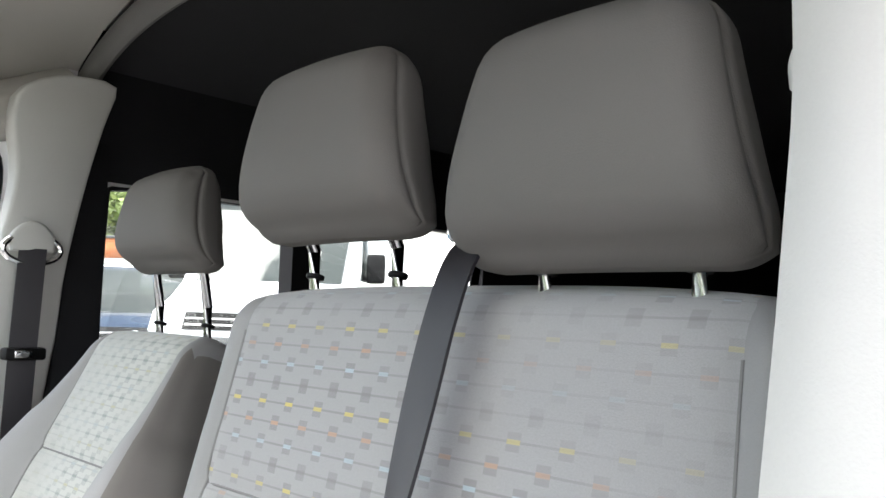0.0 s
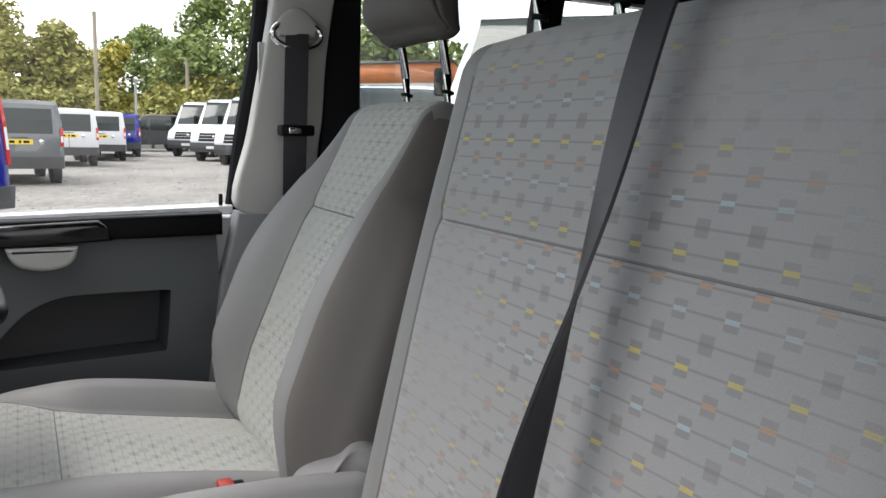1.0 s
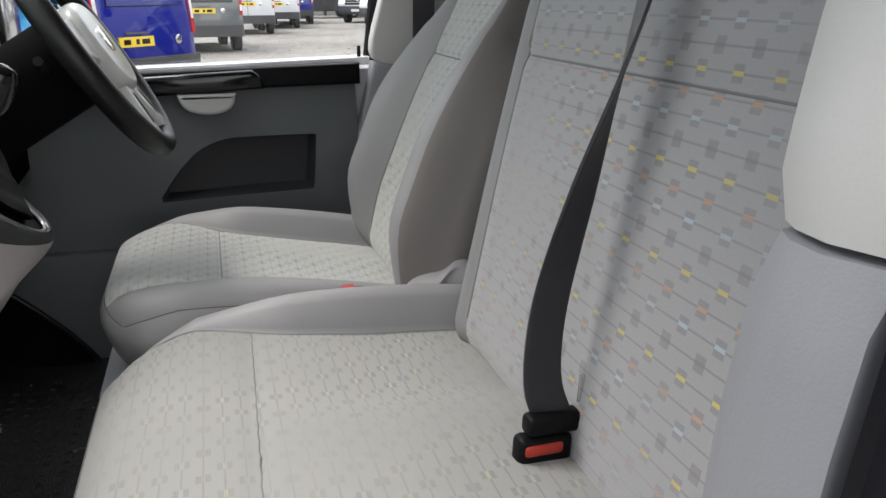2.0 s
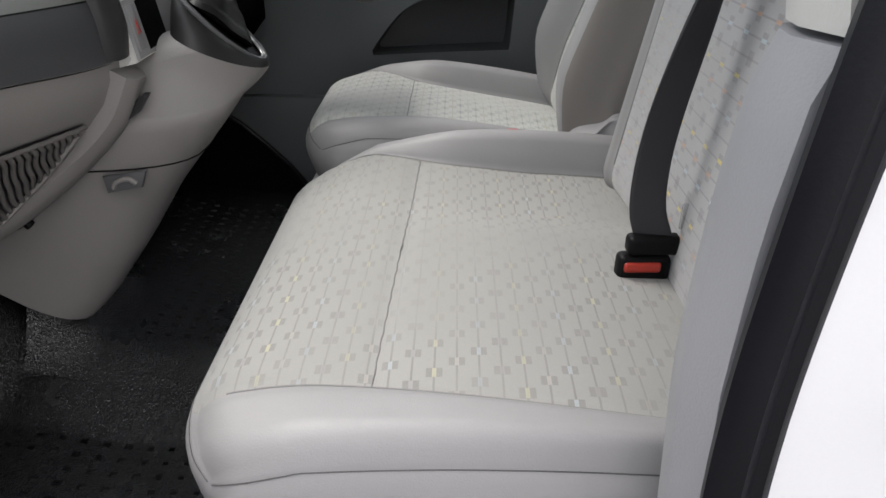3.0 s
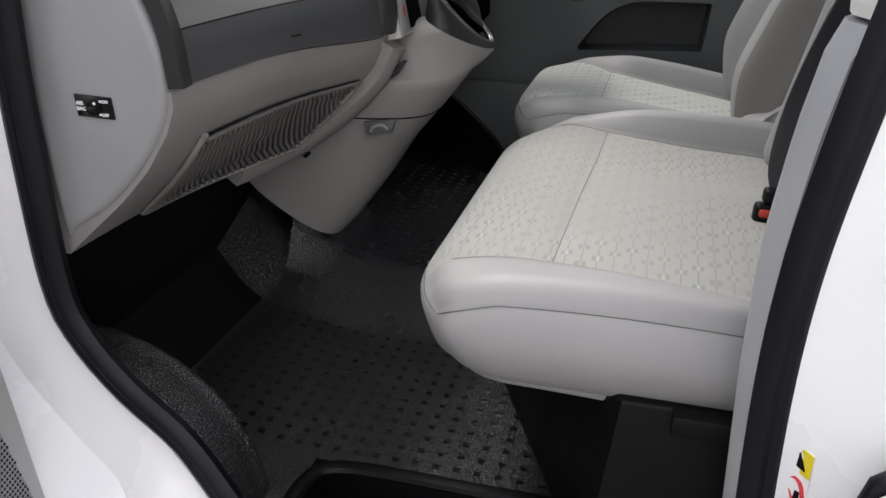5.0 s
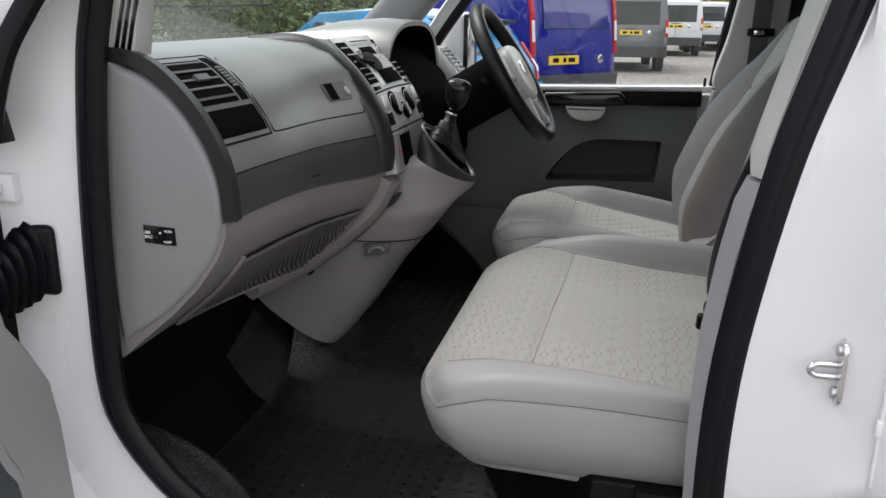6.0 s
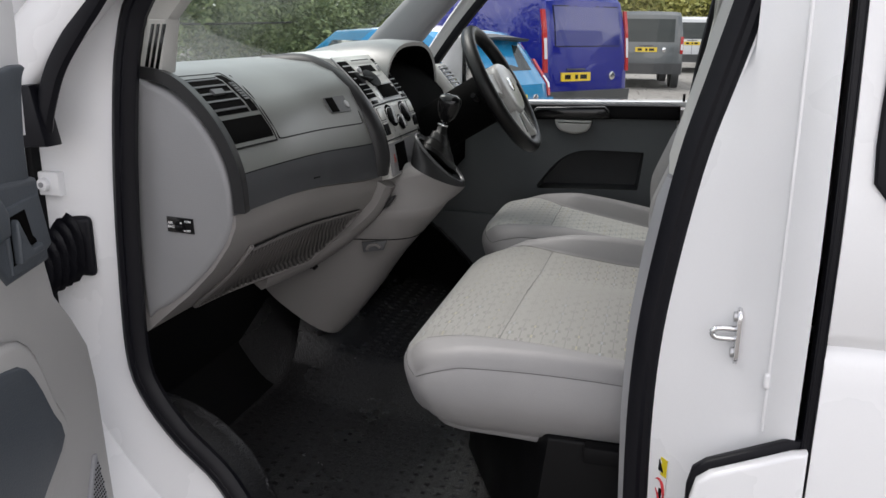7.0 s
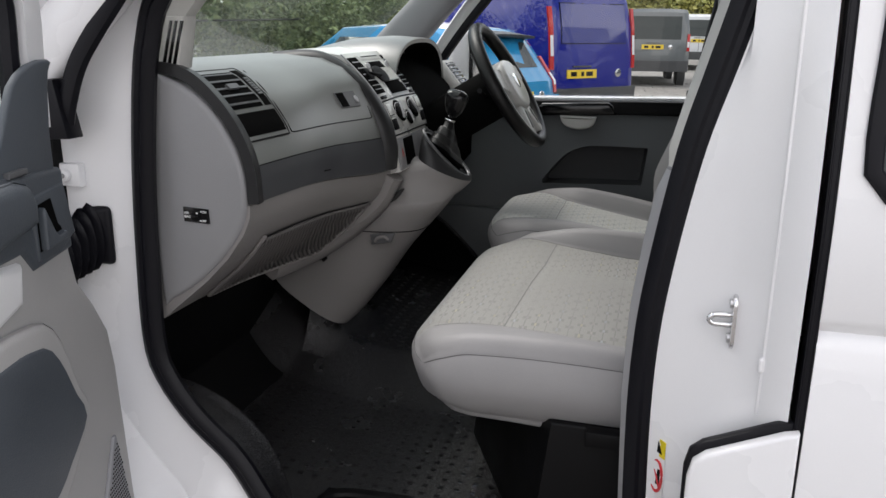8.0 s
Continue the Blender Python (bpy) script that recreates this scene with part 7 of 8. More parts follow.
vehicle("blue_van", "bright blue small van further off", "van", VAN_SIDE, 0.90, P["blue"], put(36.8, -3.35, -4), VW1, 0.26, side_win=SIDE_CAB, plate_z=0.95)
vehicle("black_van", "black van parked side-on at the far edge", "van", VAN_SIDE, 0.95, P["black"], put(46.5, -8.2, 100, 1.05), VW1, 0.26, side_win=SIDE2, front=(1.16, 0.62, 0.78, M["bumper"]))
for az, d in ((-9.6, 38.0), (-11.2, 33.0), (-12.9, 29.5)):
    nose = Vector((d * math.cos(radians(az)), d * math.sin(radians(az))))
    tail = nose - 5.56 * Vector((math.cos(radians(148)), math.sin(radians(148))))
    vehicle("white_van", "tall white van facing the car park", "van", BIG_SIDE, 0.98, P["white"], put(tail.x, tail.y, 148), VW2, 0.3, front=(1.46, 0.80, 1.14, M["bumper"]), side_win=[(3.7, 4.6, 1.5, 2.1, 0.35)], wheels=(1.1, 4.6), wheel_r=0.34)
hb = vehicle("light_blue_hatchback", "light blue hatchback with a white roof edge", "car", HATCH_SIDE, 0.83, P["sky"], put(7.5, 1.55, 66, 0.94), [(-0.58, 0.58, 1.02, 1.30)], 0.34, lamp_h=(0.72, 1.14), plate_z=0.70, side_win=[(0.65, 1.5, 0.95, 1.34, 0.05), (1.58, 2.55, 0.95, 1.34, 0.45)], wheels=(0.65, 3.15), wheel_r=0.30)
sp = loft([[Vector((u * 0.66, y, z - 0.03 * u * u)) for y, z in ((0.26, 1.375), (0.24, 1.40), (0.45, 1.425), (0.62, 1.45), (0.62, 1.40), (0.42, 1.36))] for u in (-1.0, -0.6, 0, 0.6, 1.0)])
sp.transform(hb.matrix_basis)
part("spoiler", sp, M["bumper"], hb, "dark rear spoiler")
rf = loft([[Vector((u * 0.68, y, z - 0.035 * u * u)) for y, z in ((0.64, 1.475), (1.30, 1.525), (2.05, 1.485), (2.05, 1.46), (1.30, 1.50), (0.64, 1.45))] for u in (-1.0, -0.6, 0, 0.6, 1.0)])
rf.transform(hb.matrix_basis)
part("roof_panel", rf, M["white"], hb, "white roof panel")
vehicle("big_white_van", "large white van facing the load area window", "van", BIG_SIDE, 0.98, P["white"], put(10.75, -8.5, 130, 1.05), VW2, 0.3, front=(1.46, 0.95, 1.12, M["bumper"]), side_win=[(3.7, 4.6, 1.5, 2.1, 0.35)], wheels=(1.1, 4.6), wheel_r=0.34)
vehicle("dark_van", "dark blue van with a chrome grille badge", "van", VAN_SIDE, 0.92, P["navy"], put(14.1, -6.0, 158, 1.03), VW1, 0.26, front=(1.16, 0.78, 0.98, P["navy"]), side_win=SIDE2)


# ---- trees ----
M["bark"] = noise_mat("bark", [(0.35, (0.05, 0.042, 0.034)), (0.65, (0.15, 0.13, 0.10))], [(30.0, 0.5), (8.0, 0.5)], bump=0.8)
LEAF = [leaf_mat("leaves_olive", (0.166, 0.180, 0.046), (0.435, 0.409, 0.130)), leaf_mat("leaves_green", (0.090, 0.136, 0.039), (0.282, 0.347, 0.117)), leaf_mat("leaves_yellow", (0.256, 0.248, 0.046), (0.589, 0.521, 0.143)), leaf_mat("leaves_hedge", (0.077, 0.118, 0.052), (0.282, 0.335, 0.156))]


def leaf_cloud(centres, count, size, rng):
    vs, fs = [], []
    for i in range(count):
        c, r = centres[rng.randrange(len(centres))]
        d = Vector((rng.gauss(0, 1), rng.gauss(0, 1), rng.gauss(0, 1)))
        d = d.normalized() * (rng.random() ** 0.45) * r
        d.z *= 0.8
        p = c + d
        a = Vector((rng.gauss(0, 1), rng.gauss(0, 1), rng.gauss(0, 0.7))).normalized()
        b2 = a.cross(Vector((rng.gauss(0, 1), rng.gauss(0, 1), rng.gauss(0, 1)))).normalized()
        s = size * (0.6 + 0.8 * rng.random())
        k = len(vs)
        vs += [p - a * s, p + b2 * s * 0.55, p + a * s, p - b2 * s * 0.55 + a.cross(b2) * s * 0.25]
        fs.append((k, k + 1, k + 2, k + 3))
    me = bpy.data.meshes.new("leaves")
    me.from_pydata([v[:] for v in vs], [], fs)
    return me


def tree(x, y, h, spread, leaf, seed, leaves=4500, size=0.16, label="leafy green tree behind the car park", trunk_frac=0.3):
    rng = random.Random(seed)
    ob = thing("tree", label, "tree", (x, y, ground_z(x, y)), group="trees round the car park")
    z0 = ground_z(x, y) - 0.05
    rings = []
    for i in range(8):
        t = i / 7
        r = 0.035 * h * (1 - t) ** 0.8 * 0.6 + 0.03
        c = Vector((x + 0.05 * h * math.sin(2 * t + seed) * t, y + 0.04 * h * math.cos(3 * t + seed) * t, z0 + h * 0.85 * t))
        rings.append([c + Vector((r * math.cos(a), r * math.sin(a), 0)) for a in [2 * math.pi * k / 9 for k in range(9)]])
    trunk = loft(rings)
    cent = []
    for i in range(16):
        t = trunk_frac + (1.0 - trunk_frac) * (i + 0.5) / 16
        a = rng.random() * 6.28
        w = spread * (math.sin(math.pi * min(1, (t - trunk_frac) / (1 - trunk_frac) * 0.85 + 0.12)) ** 0.7) * (0.35 + 0.75 * rng.random())
        c = Vector((x + w * math.cos(a), y + w * math.sin(a), z0 + h * t * (0.93 + 0.1 * rng.random())))
        cent.append((c, spread * (0.28 + 0.26 * rng.random())))
        root = Vector((x, y, z0 + h * max(0.15, t - 0.22)))
        join_into(trunk, tube(smooth_line([root, root.lerp(c, 0.5) + Vector((0, 0, 0.05 * h * rng.random())), c], 6), 0.012 * h * (1.2 - t), 6))
    part("trunk", trunk, M["bark"], ob, "brown trunk with limbs")
    link("crown", leaf_cloud(cent, leaves, size, rng), LEAF[leaf], ob, "loose leafy crown", smooth=False)
    return ob


def polar(az, d):
    return d * math.cos(radians(az)), d * math.sin(radians(az))
for az, d, h, sp, lf in ((3.5, 60, 9.0, 4.2, 0), (0.6, 62, 8.4, 4.0, 0), (-1.6, 60, 7.4, 3.6, 0), (-3.4, 70, 6.6, 3.0, 2), (-5.4, 66, 7.2, 2.8, 2), (-7.7, 74, 9.6, 3.6, 1), (-9.3, 64, 6.0, 3.0, 2),
                         (-10.6, 68, 8.0, 3.4, 1), (-12.6, 58, 10.6, 4.2, 1), (-15.5, 56, 10.0, 4.2, 1), (-19, 60, 9.0, 4.0, 1), (7, 58, 8.5, 4.0, 0), (-23, 40, 7.0, 3.2, 1)):
    x, y = polar(az, d)
    tree(x, y, h, sp, lf, int(d + az * 10), 7500, 0.21, ("olive-green tree beyond the parked vans", "dark green tree beyond the parked vans", "yellow-green tree beyond the parked vans")[lf], 0.12)
# scrub under the trees
def scrub(name, label, a, b2, h0, h1, depth, count, size, leaf, seed):
    rng = random.Random(seed)
    cent = []
    a, b2 = Vector(a), Vector(b2)
    for i in range(90):
        t = rng.random()
        p = a.lerp(b2, t)
        r = 0.5 + 0.9 * rng.random()
        z = ground_z(p.x, p.y) + r * 0.6 + (h0 + (h1 - h0) * rng.random()) * rng.random()
        cent.append((Vector((p.x + rng.gauss(0, depth), p.y + rng.gauss(0, depth), z)), r * (h1 / 3.0) ** 0.5))
    me = leaf_cloud(cent, count, size, rng)
    ob = link(name, me, LEAF[leaf], smooth=False)
    return tagged(ob, label, "shrubs", kind="stuff")
scrub("scrub", "olive scrub along the far edge of the car park", (57, 8, 0), (52, -18, 0), 1.0, 4.0, 1.6, 26000, 0.22, 0, 5)
scrub("hedge", "tall dark green hedge ahead of the van", (22, 7.6, 0), (5.0, 9.0, 0), 0.6, 2.6, 0.5, 90000, 0.06, 3, 6)
scrub("hedge", "tall dark green hedge beside the van's nose", (6.0, 9.0, 0), (-7.0, 10.0, 0), 0.6, 2.6, 0.5, 26000, 0.09, 3, 7)

# far fence, lamp posts
M["fence"] = mat("fence_panel", (0.36, 0.36, 0.35), 0.7, var=0.15, spots=0.6)
fence = thing("fence", "pale grey fence along the far edge", "fence", (52, -5, GROUND))
for i in range(14):
    y = 8 - i * 2.1
    part("fence_panel", box((51.0 - 0.03 * i, y - 2.02, GROUND), (51.04 - 0.03 * i, y, GROUND + 1.9), 0.01), M["fence"], fence)
    part("post", box((50.94 - 0.03 * i, y - 0.06, GROUND), (51.0 - 0.03 * i, y + 0.06, GROUND + 2.0), 0.01), M["bumper"], fence)
M["wood_pole"] = mat("pole_wood", (0.30, 0.26, 0.21), 0.8, var=0.2, spots=1.5)
for az, d, h, lamp in ((-4.15, 50, 7.6, False), (-6.5, 50, 3.9, True), (-9.8, 54, 5.6, False)):
    x, y = polar(az, d)
    pl = thing("utility_pole" if not lamp else "lamp_post", "tall pale wooden pole" if not lamp else "short grey lamp post", "pole", (x, y, GROUND))
    part("pole", tube([(x, y, GROUND - 0.1), (x, y, GROUND + h)], 0.11 if not lamp else 0.07, 10), M["wood_pole"] if not lamp else M["fence"], pl)
    if lamp:
        part("lamp_head", box((x - 0.1, y - 0.45, GROUND + h - 0.02), (x + 0.1, y + 0.12, GROUND + h + 0.1), 0.03), M["fence"], pl)
# orange timber building behind the dark van
shed = thing("timber_shed", "long orange-brown timber shed behind the parked vans", "shed", (27.5, -12.5, GROUND))
sx = [(31.5, -9.8), (25.6, -13.4)]
for k, (za, zb_, mt, nm, lb) in enumerate(((0.0, 3.15, M["fence"], "wall", "grey lower wall"), (3.15, 3.85, mat("orange_timber", (0.42, 0.13, 0.035), 0.7, var=0.2, spots=2), "fascia", "orange-brown timber fascia"), (3.85, 3.95, M["bumper"], "roof", "dark flat roof"))):
    o = 0.15 if k == 2 else 0.02 * k
    part(nm, loft([[Vector((sx[0][0] - o, sx[0][1], GROUND + z)), Vector((sx[1][0] - o, sx[1][1], GROUND + z)), Vector((sx[1][0] + 3.0, sx[1][1] - 2.0, GROUND + z)), Vector((sx[0][0] + 3.0, sx[0][1] - 2.0, GROUND + z))] for z in (za, zb_)]), mt, shed, lb)
# cable across the view ahead
cb = thing("overhead_cable", "thin dark cable in front of the hedge", "cable", (8, 9, 1.5))
part("cable", tube(smooth_line([(14.0, 7.0, 1.56), (10.0, 7.2, 1.50), (6.0, 7.8, 1.56), (2.0, 8.4, 1.66)], 30), 0.02, 6), M["black"], cb)

# ---- driver's door, closed ----
ddoor = thing("driver_door", "closed driver's door with a dark grey door card", "door", (1.66, 0.45, 0.55))
CX = 1.615


def card_x(y, z):
    return CX + 0.012 * step(0.1, 0.6, y) + 0.025 * step(1.0, 1.24, z) - 0.01 * (1 - step(0.62, 0.9, z))


POCKET = [(0.126, 0.985), (0.130, 0.974), (0.145, 0.972), (0.30, 0.967), (0.462, 0.960), (0.466, 0.966), (0.450, 0.990), (0.415, 1.035), (0.375, 1.072), (0.320, 1.094), (0.25, 1.098), (0.140, 1.098), (0.118, 1.096), (0.116, 1.085)]


def inside(poly, y, z):
    c = False
    for (y0, z0), (y1, z1) in zip(poly, poly[1:] + poly[:1]):
        if (z0 > z) != (z1 > z) and y < (y1 - y0) * (z - z0) / (z1 - z0) + y0:
            c = not c
    return c


# door card: a plate with a real hole for the pocket
outline = [(0.012, 0.62), (1.02, 0.62), (1.02, 1.20), (0.02, 1.206), (0.016, 1.1)]
bm = bmesh.new()
po = [(p.y, p.z) for p in smooth_line([Vector((0, *q)) for q in POCKET], 48, True)]
ov = [bm.verts.new((0, y, z)) for y, z in outline]
iv = [bm.verts.new((0, y, z)) for y, z in po]
oe = [bm.edges.new((a, c)) for a, c in zip(ov, ov[1:] + ov[:1])]
ie = [bm.edges.new((a, c)) for a, c in zip(iv, iv[1:] + iv[:1])]
bmesh.ops.triangle_fill(bm, edges=oe + ie, use_beauty=True)
bmesh.ops.subdivide_edges(bm, edges=[e for e in bm.edges if e.calc_length() > 0.12], cuts=3, use_grid_fill=True)
for v in bm.verts:
    v.co.x = card_x(v.co.y, v.co.z)
geo = bmesh.ops.extrude_face_region(bm, geom=list(bm.faces))
for v in geo["geom"]:
    if isinstance(v, bmesh.types.BMVert):
        v.co.x += 0.045
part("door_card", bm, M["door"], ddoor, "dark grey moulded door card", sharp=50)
# pocket walls and back, their shade deepened by a darker colour
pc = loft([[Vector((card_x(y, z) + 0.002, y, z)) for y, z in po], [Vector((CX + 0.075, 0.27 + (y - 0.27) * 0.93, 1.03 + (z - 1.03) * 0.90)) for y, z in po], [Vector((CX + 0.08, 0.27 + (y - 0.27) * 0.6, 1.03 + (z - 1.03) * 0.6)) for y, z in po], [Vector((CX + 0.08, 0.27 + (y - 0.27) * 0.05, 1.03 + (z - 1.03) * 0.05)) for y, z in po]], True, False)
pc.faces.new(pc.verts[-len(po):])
part("door_pocket", pc, M["door_dark"], ddoor, "recessed door pocket, darkened for its shade")
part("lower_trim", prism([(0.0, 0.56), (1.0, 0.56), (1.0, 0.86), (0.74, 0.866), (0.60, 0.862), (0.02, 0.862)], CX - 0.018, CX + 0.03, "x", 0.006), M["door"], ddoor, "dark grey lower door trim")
# black band, grip and pull
part("black_band", prism([(0.012, 1.208), (1.0, 1.196), (1.0, 1.236), (0.012, 1.254)], 1.605, 1.66, "x", 0.008, 3), M["black"], ddoor, "black padded band below the window")
part("armrest_grip", prism([(0.225, 1.206), (0.47, 1.196), (0.49, 1.215), (0.47, 1.238), (0.25, 1.246), (0.235, 1.236)], 1.585, 1.62, "x", 0.010, 3), M["gloss"], ddoor, "black grip above the pull")
cup = [(p.y, p.z) for p in smooth_line([Vector((0, y, z)) for y, z in [(0.408, 1.199), (0.402, 1.180), (0.385, 1.163), (0.345, 1.155), (0.308, 1.162), (0.292, 1.178), (0.287, 1.199)]], 24)]
part("pull_cup", prism(cup, 1.578, 1.602, "x", 0.009, 3), M["trim"], ddoor, "light grey door pull cup")
# sill and frame in white, glass, lock knob
part("window_sill", prism([(-0.02, 1.246), (1.02, 1.222), (1.02, 1.238), (-0.02, 1.264)], 1.655, 1.735, "x", 0.004), M["white"], ddoor, "white window sill")
part("outer_panel", box((1.70, -0.10, 0.40), (1.745, 1.08, 1.235), 0.012), M["white"], ddoor, "white outer door panel")
part("lock_knob", tube([(1.668, 0.003, 1.255), (1.668, 0.003, 1.288)], 0.0045, 8), M["black"], ddoor, "black lock knob")
frame_line = smooth_line([(1.69, -0.025, 1.25), (1.675, -0.045, 1.42), (1.655, -0.072, 1.60), (1.635, -0.080, 1.74), (1.628, -0.068, 1.795), (1.622, -0.030, 1.818), (1.62, 0.05, 1.820), (1.615, 0.25, 1.808), (1.61, 0.42, 1.785), (1.615, 0.52, 1.735), (1.64, 0.70, 1.545), (1.655, 0.815, 1.40), (1.67, 0.90, 1.27)], 90)
part("frame_seal", sweep(frame_line, circle(0.016, 8, 0.013), (1, 0, 0)), M["rubber"], ddoor, "black rubber round the side window")
fo = [p + Vector((0.02, 0, 0)) + (p - Vector((p.x, 0.35, 1.5))).normalized() * 0.035 for p in frame_line]
part("window_frame", sweep(fo, circle(0.028, 8, 0.03), (1, 0, 0)), M["white"], ddoor, "white window frame")
gb = loft([[Vector((1.70 - 0.075 * t ** 1.3, -0.055 + 0.005 * k + (0.92 - 0.50 * t ** 1.1 + 0.055) * k / 8, 1.245 + 0.58 * t)) for k in range(9)] for t in [i / 6 for i in range(7)]], False, False)
gg = part("window_glass", gb, M["glass"], ddoor, "clear side window glass")
gg.visible_shadow = False
# door mirror outside
mir = part("mirror", box((1.80, 0.765, 1.255), (1.98, 0.86, 1.47), 0.035, 4), M["white"], ddoor, "white door mirror")
part("mirror_glass", box((1.815, 0.759, 1.275), (1.965, 0.768, 1.45), 0.003), M["chrome"], mir, "mirror glass")
part("mirror_edge", box((1.806, 0.762, 1.262), (1.974, 0.777, 1.464), 0.006), M["black"], mir)
part("mirror_arm", box((1.70, 0.785, 1.25), (1.83, 0.845, 1.29), 0.012), M["black"], mir, "black mirror arm")

# ---- passenger's door, open ----
DA = radians(76)
DU, DN = Vector((-math.sin(DA), -math.cos(DA), 0)), Vector((math.cos(DA), -math.sin(DA), 0))
DO = Vector((0.0, 0.95, 0.0))
dm = Matrix((DU, Vector((0, 0, 1)), DN)).transposed().to_4x4()
dm.translation = DO
pdoor = thing("passenger_door", "open passenger door, light grey trim inside", "door", (-0.45, 0.86, 0.5))


def door_part(name, outline, n0, n1, material, parent, label="", bevel=0.006, seg=3, smooth_n=0):
    """A moulded plate on the open door: outline in (along from the hinge, height), n towards the cab."""
    if smooth_n:
        outline = [(p.x, p.y) for p in smooth_line([Vector((*q, 0)) for q in outline], smooth_n, True)]
    bm = prism(outline, n0, n1, "z", bevel, seg)
    bm.transform(dm)
    return part(name, bm, material, parent, label)


DEDGE = [(0.030, 0.60), (0.045, 0.80), (0.055, 0.93), (0.070, 1.00), (0.110, 1.06), (0.152, 1.11), (0.165, 1.16)]
door_part("shell", [(0.05, 0.50), (0.05, 0.60), (0.07, 0.95), (0.13, 1.10), (0.165, 1.28), (0.18, 1.36), (1.06, 1.36), (1.08, 0.60), (1.0, 0.48)], -0.155, -0.085, M["white"], pdoor, "white painted door shell", 0.02)
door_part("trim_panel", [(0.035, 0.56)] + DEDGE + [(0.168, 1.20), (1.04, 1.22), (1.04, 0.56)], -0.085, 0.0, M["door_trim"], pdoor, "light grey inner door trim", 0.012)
door_part("upper_trim", [(0.166, 1.165), (0.172, 1.285), (0.40, 1.30), (1.03, 1.30), (1.03, 1.16), (0.40, 1.19), (0.30, 1.19), (0.275, 1.16)], -0.04, 0.006, M["door_blue"], pdoor, "dark blue-grey upper door trim", 0.010)
door_part("sail_panel", [(0.180, 1.270), (0.180, 1.335), (0.170, 1.398), (0.163, 1.418), (0.152, 1.430), (0.160, 1.434), (0.185, 1.434), (0.215, 1.429), (0.242, 1.419), (0.262, 1.405), (0.280, 1.380), (0.294, 1.356), (0.314, 1.325), (0.340, 1.298), (0.345, 1.270)], -0.014, -0.002, M["door_blue"], pdoor, "dark blue-grey corner trim at the window", 0.005, 3)
ho = door_part("handle_plate", [(0.164, 1.189), (0.184, 1.266), (0.278, 1.260), (0.270, 1.173), (0.215, 1.168)], -0.01, 0.010, M["door_blue"], pdoor, "dark blue-grey handle plate", 0.004)
# black plate on the handle plate paints the shade of the recess
door_part("handle_recess", [(0.200, 1.190), (0.207, 1.208), (0.214, 1.214), (0.226, 1.252), (0.268, 1.249), (0.268, 1.185)], 0.004, 0.0112, M["void"], ho, "black plate for the shaded handle recess", 0.002)
door_part("release_handle", [(0.206, 1.191), (0.210, 1.203), (0.232, 1.200), (0.243, 1.212), (0.262, 1.246), (0.266, 1.240), (0.266, 1.188)], 0.009, 0.022, M["door_blue"], ho, "dark release handle", 0.004)
door_part("armrest", [(0.286, 1.228), (0.284, 1.262), (0.298, 1.284), (0.325, 1.292), (0.45, 1.292), (0.90, 1.29), (0.90, 1.22), (0.45, 1.205)], 0.0, 0.030, M["door_blue"], pdoor, "dark armrest", 0.018, 4)
door_part("window_switch", [(0.265, 1.292), (0.265, 1.300), (0.31, 1.300), (0.31, 1.292)], -0.006, 0.006, M["dash_face"], pdoor, "window switch", 0.002)
door_part("pull_cup", [(0.325, 1.13), (0.315, 1.185), (0.45, 1.20), (0.60, 1.19), (0.58, 1.12), (0.42, 1.11)], -0.01, 0.014, M["label"], pdoor, "pale pull cup", 0.012, 3)
pk = [(0.211, 0.915), (0.235, 0.965), (0.262, 1.02), (0.29, 1.055), (0.33, 1.068), (0.42, 1.072), (0.80, 1.06), (0.86, 0.95), (0.80, 0.84), (0.45, 0.835), (0.33, 0.84), (0.27, 0.87)]
door_part("pocket_frame", [(0.185, 0.915), (0.212, 0.97), (0.24, 1.04), (0.275, 1.085), (0.33, 1.10), (0.45, 1.105), (0.83, 1.09), (0.90, 0.95), (0.83, 0.80), (0.45, 0.80), (0.31, 0.81), (0.235, 0.86)], -0.002, 0.016, M["door_trim"], pdoor, "raised rim of the door pocket", 0.012, 4, 60)
door_part("pocket", pk, 0.010, 0.0195, M["door_blue"], pdoor, "dark map pocket", 0.004, 3, 60)
gr_ = door_part("speaker_grille", [(0.055, 0.62), (0.098, 0.82), (0.106, 0.82), (0.16, 0.72), (0.22, 0.62)], -0.002, 0.006, M["trim_grey"], pdoor, "grey speaker grille", 0.003)
dots = bmesh.new()
for i in range(26):
    for j in range(26):
        s, z = 0.062 + 0.006 * i + 0.003 * (j % 2), 0.63 + 0.007 * j
        if inside([(0.062, 0.625), (0.098, 0.81), (0.104, 0.81), (0.155, 0.715), (0.205, 0.625)], s, z):
            c = dm @ Vector((s, z, 0.0066))
            join_into(dots, disc(c, DN, 0.0019, 0.0008, 6))
dd = part("grille_holes", dots, M["black"], gr_)
dd["kind"] = "stuff"
# window frame of the open door
wf = [dm @ Vector((s, z, -0.036)) for s, z in ((0.172, 1.34), (0.167, 1.44), (0.164, 1.52), (0.200, 1.65), (0.34, 1.81), (0.52, 1.87), (0.95, 1.87), (1.03, 1.80), (1.04, 1.36))]
part("window_frame", sweep(smooth_line(wf, 60), [(-0.022, -0.02), (0.022, -0.02), (0.022, 0.02), (-0.022, 0.02)], DN[:]), M["white"], pdoor, "white window frame of the open door")
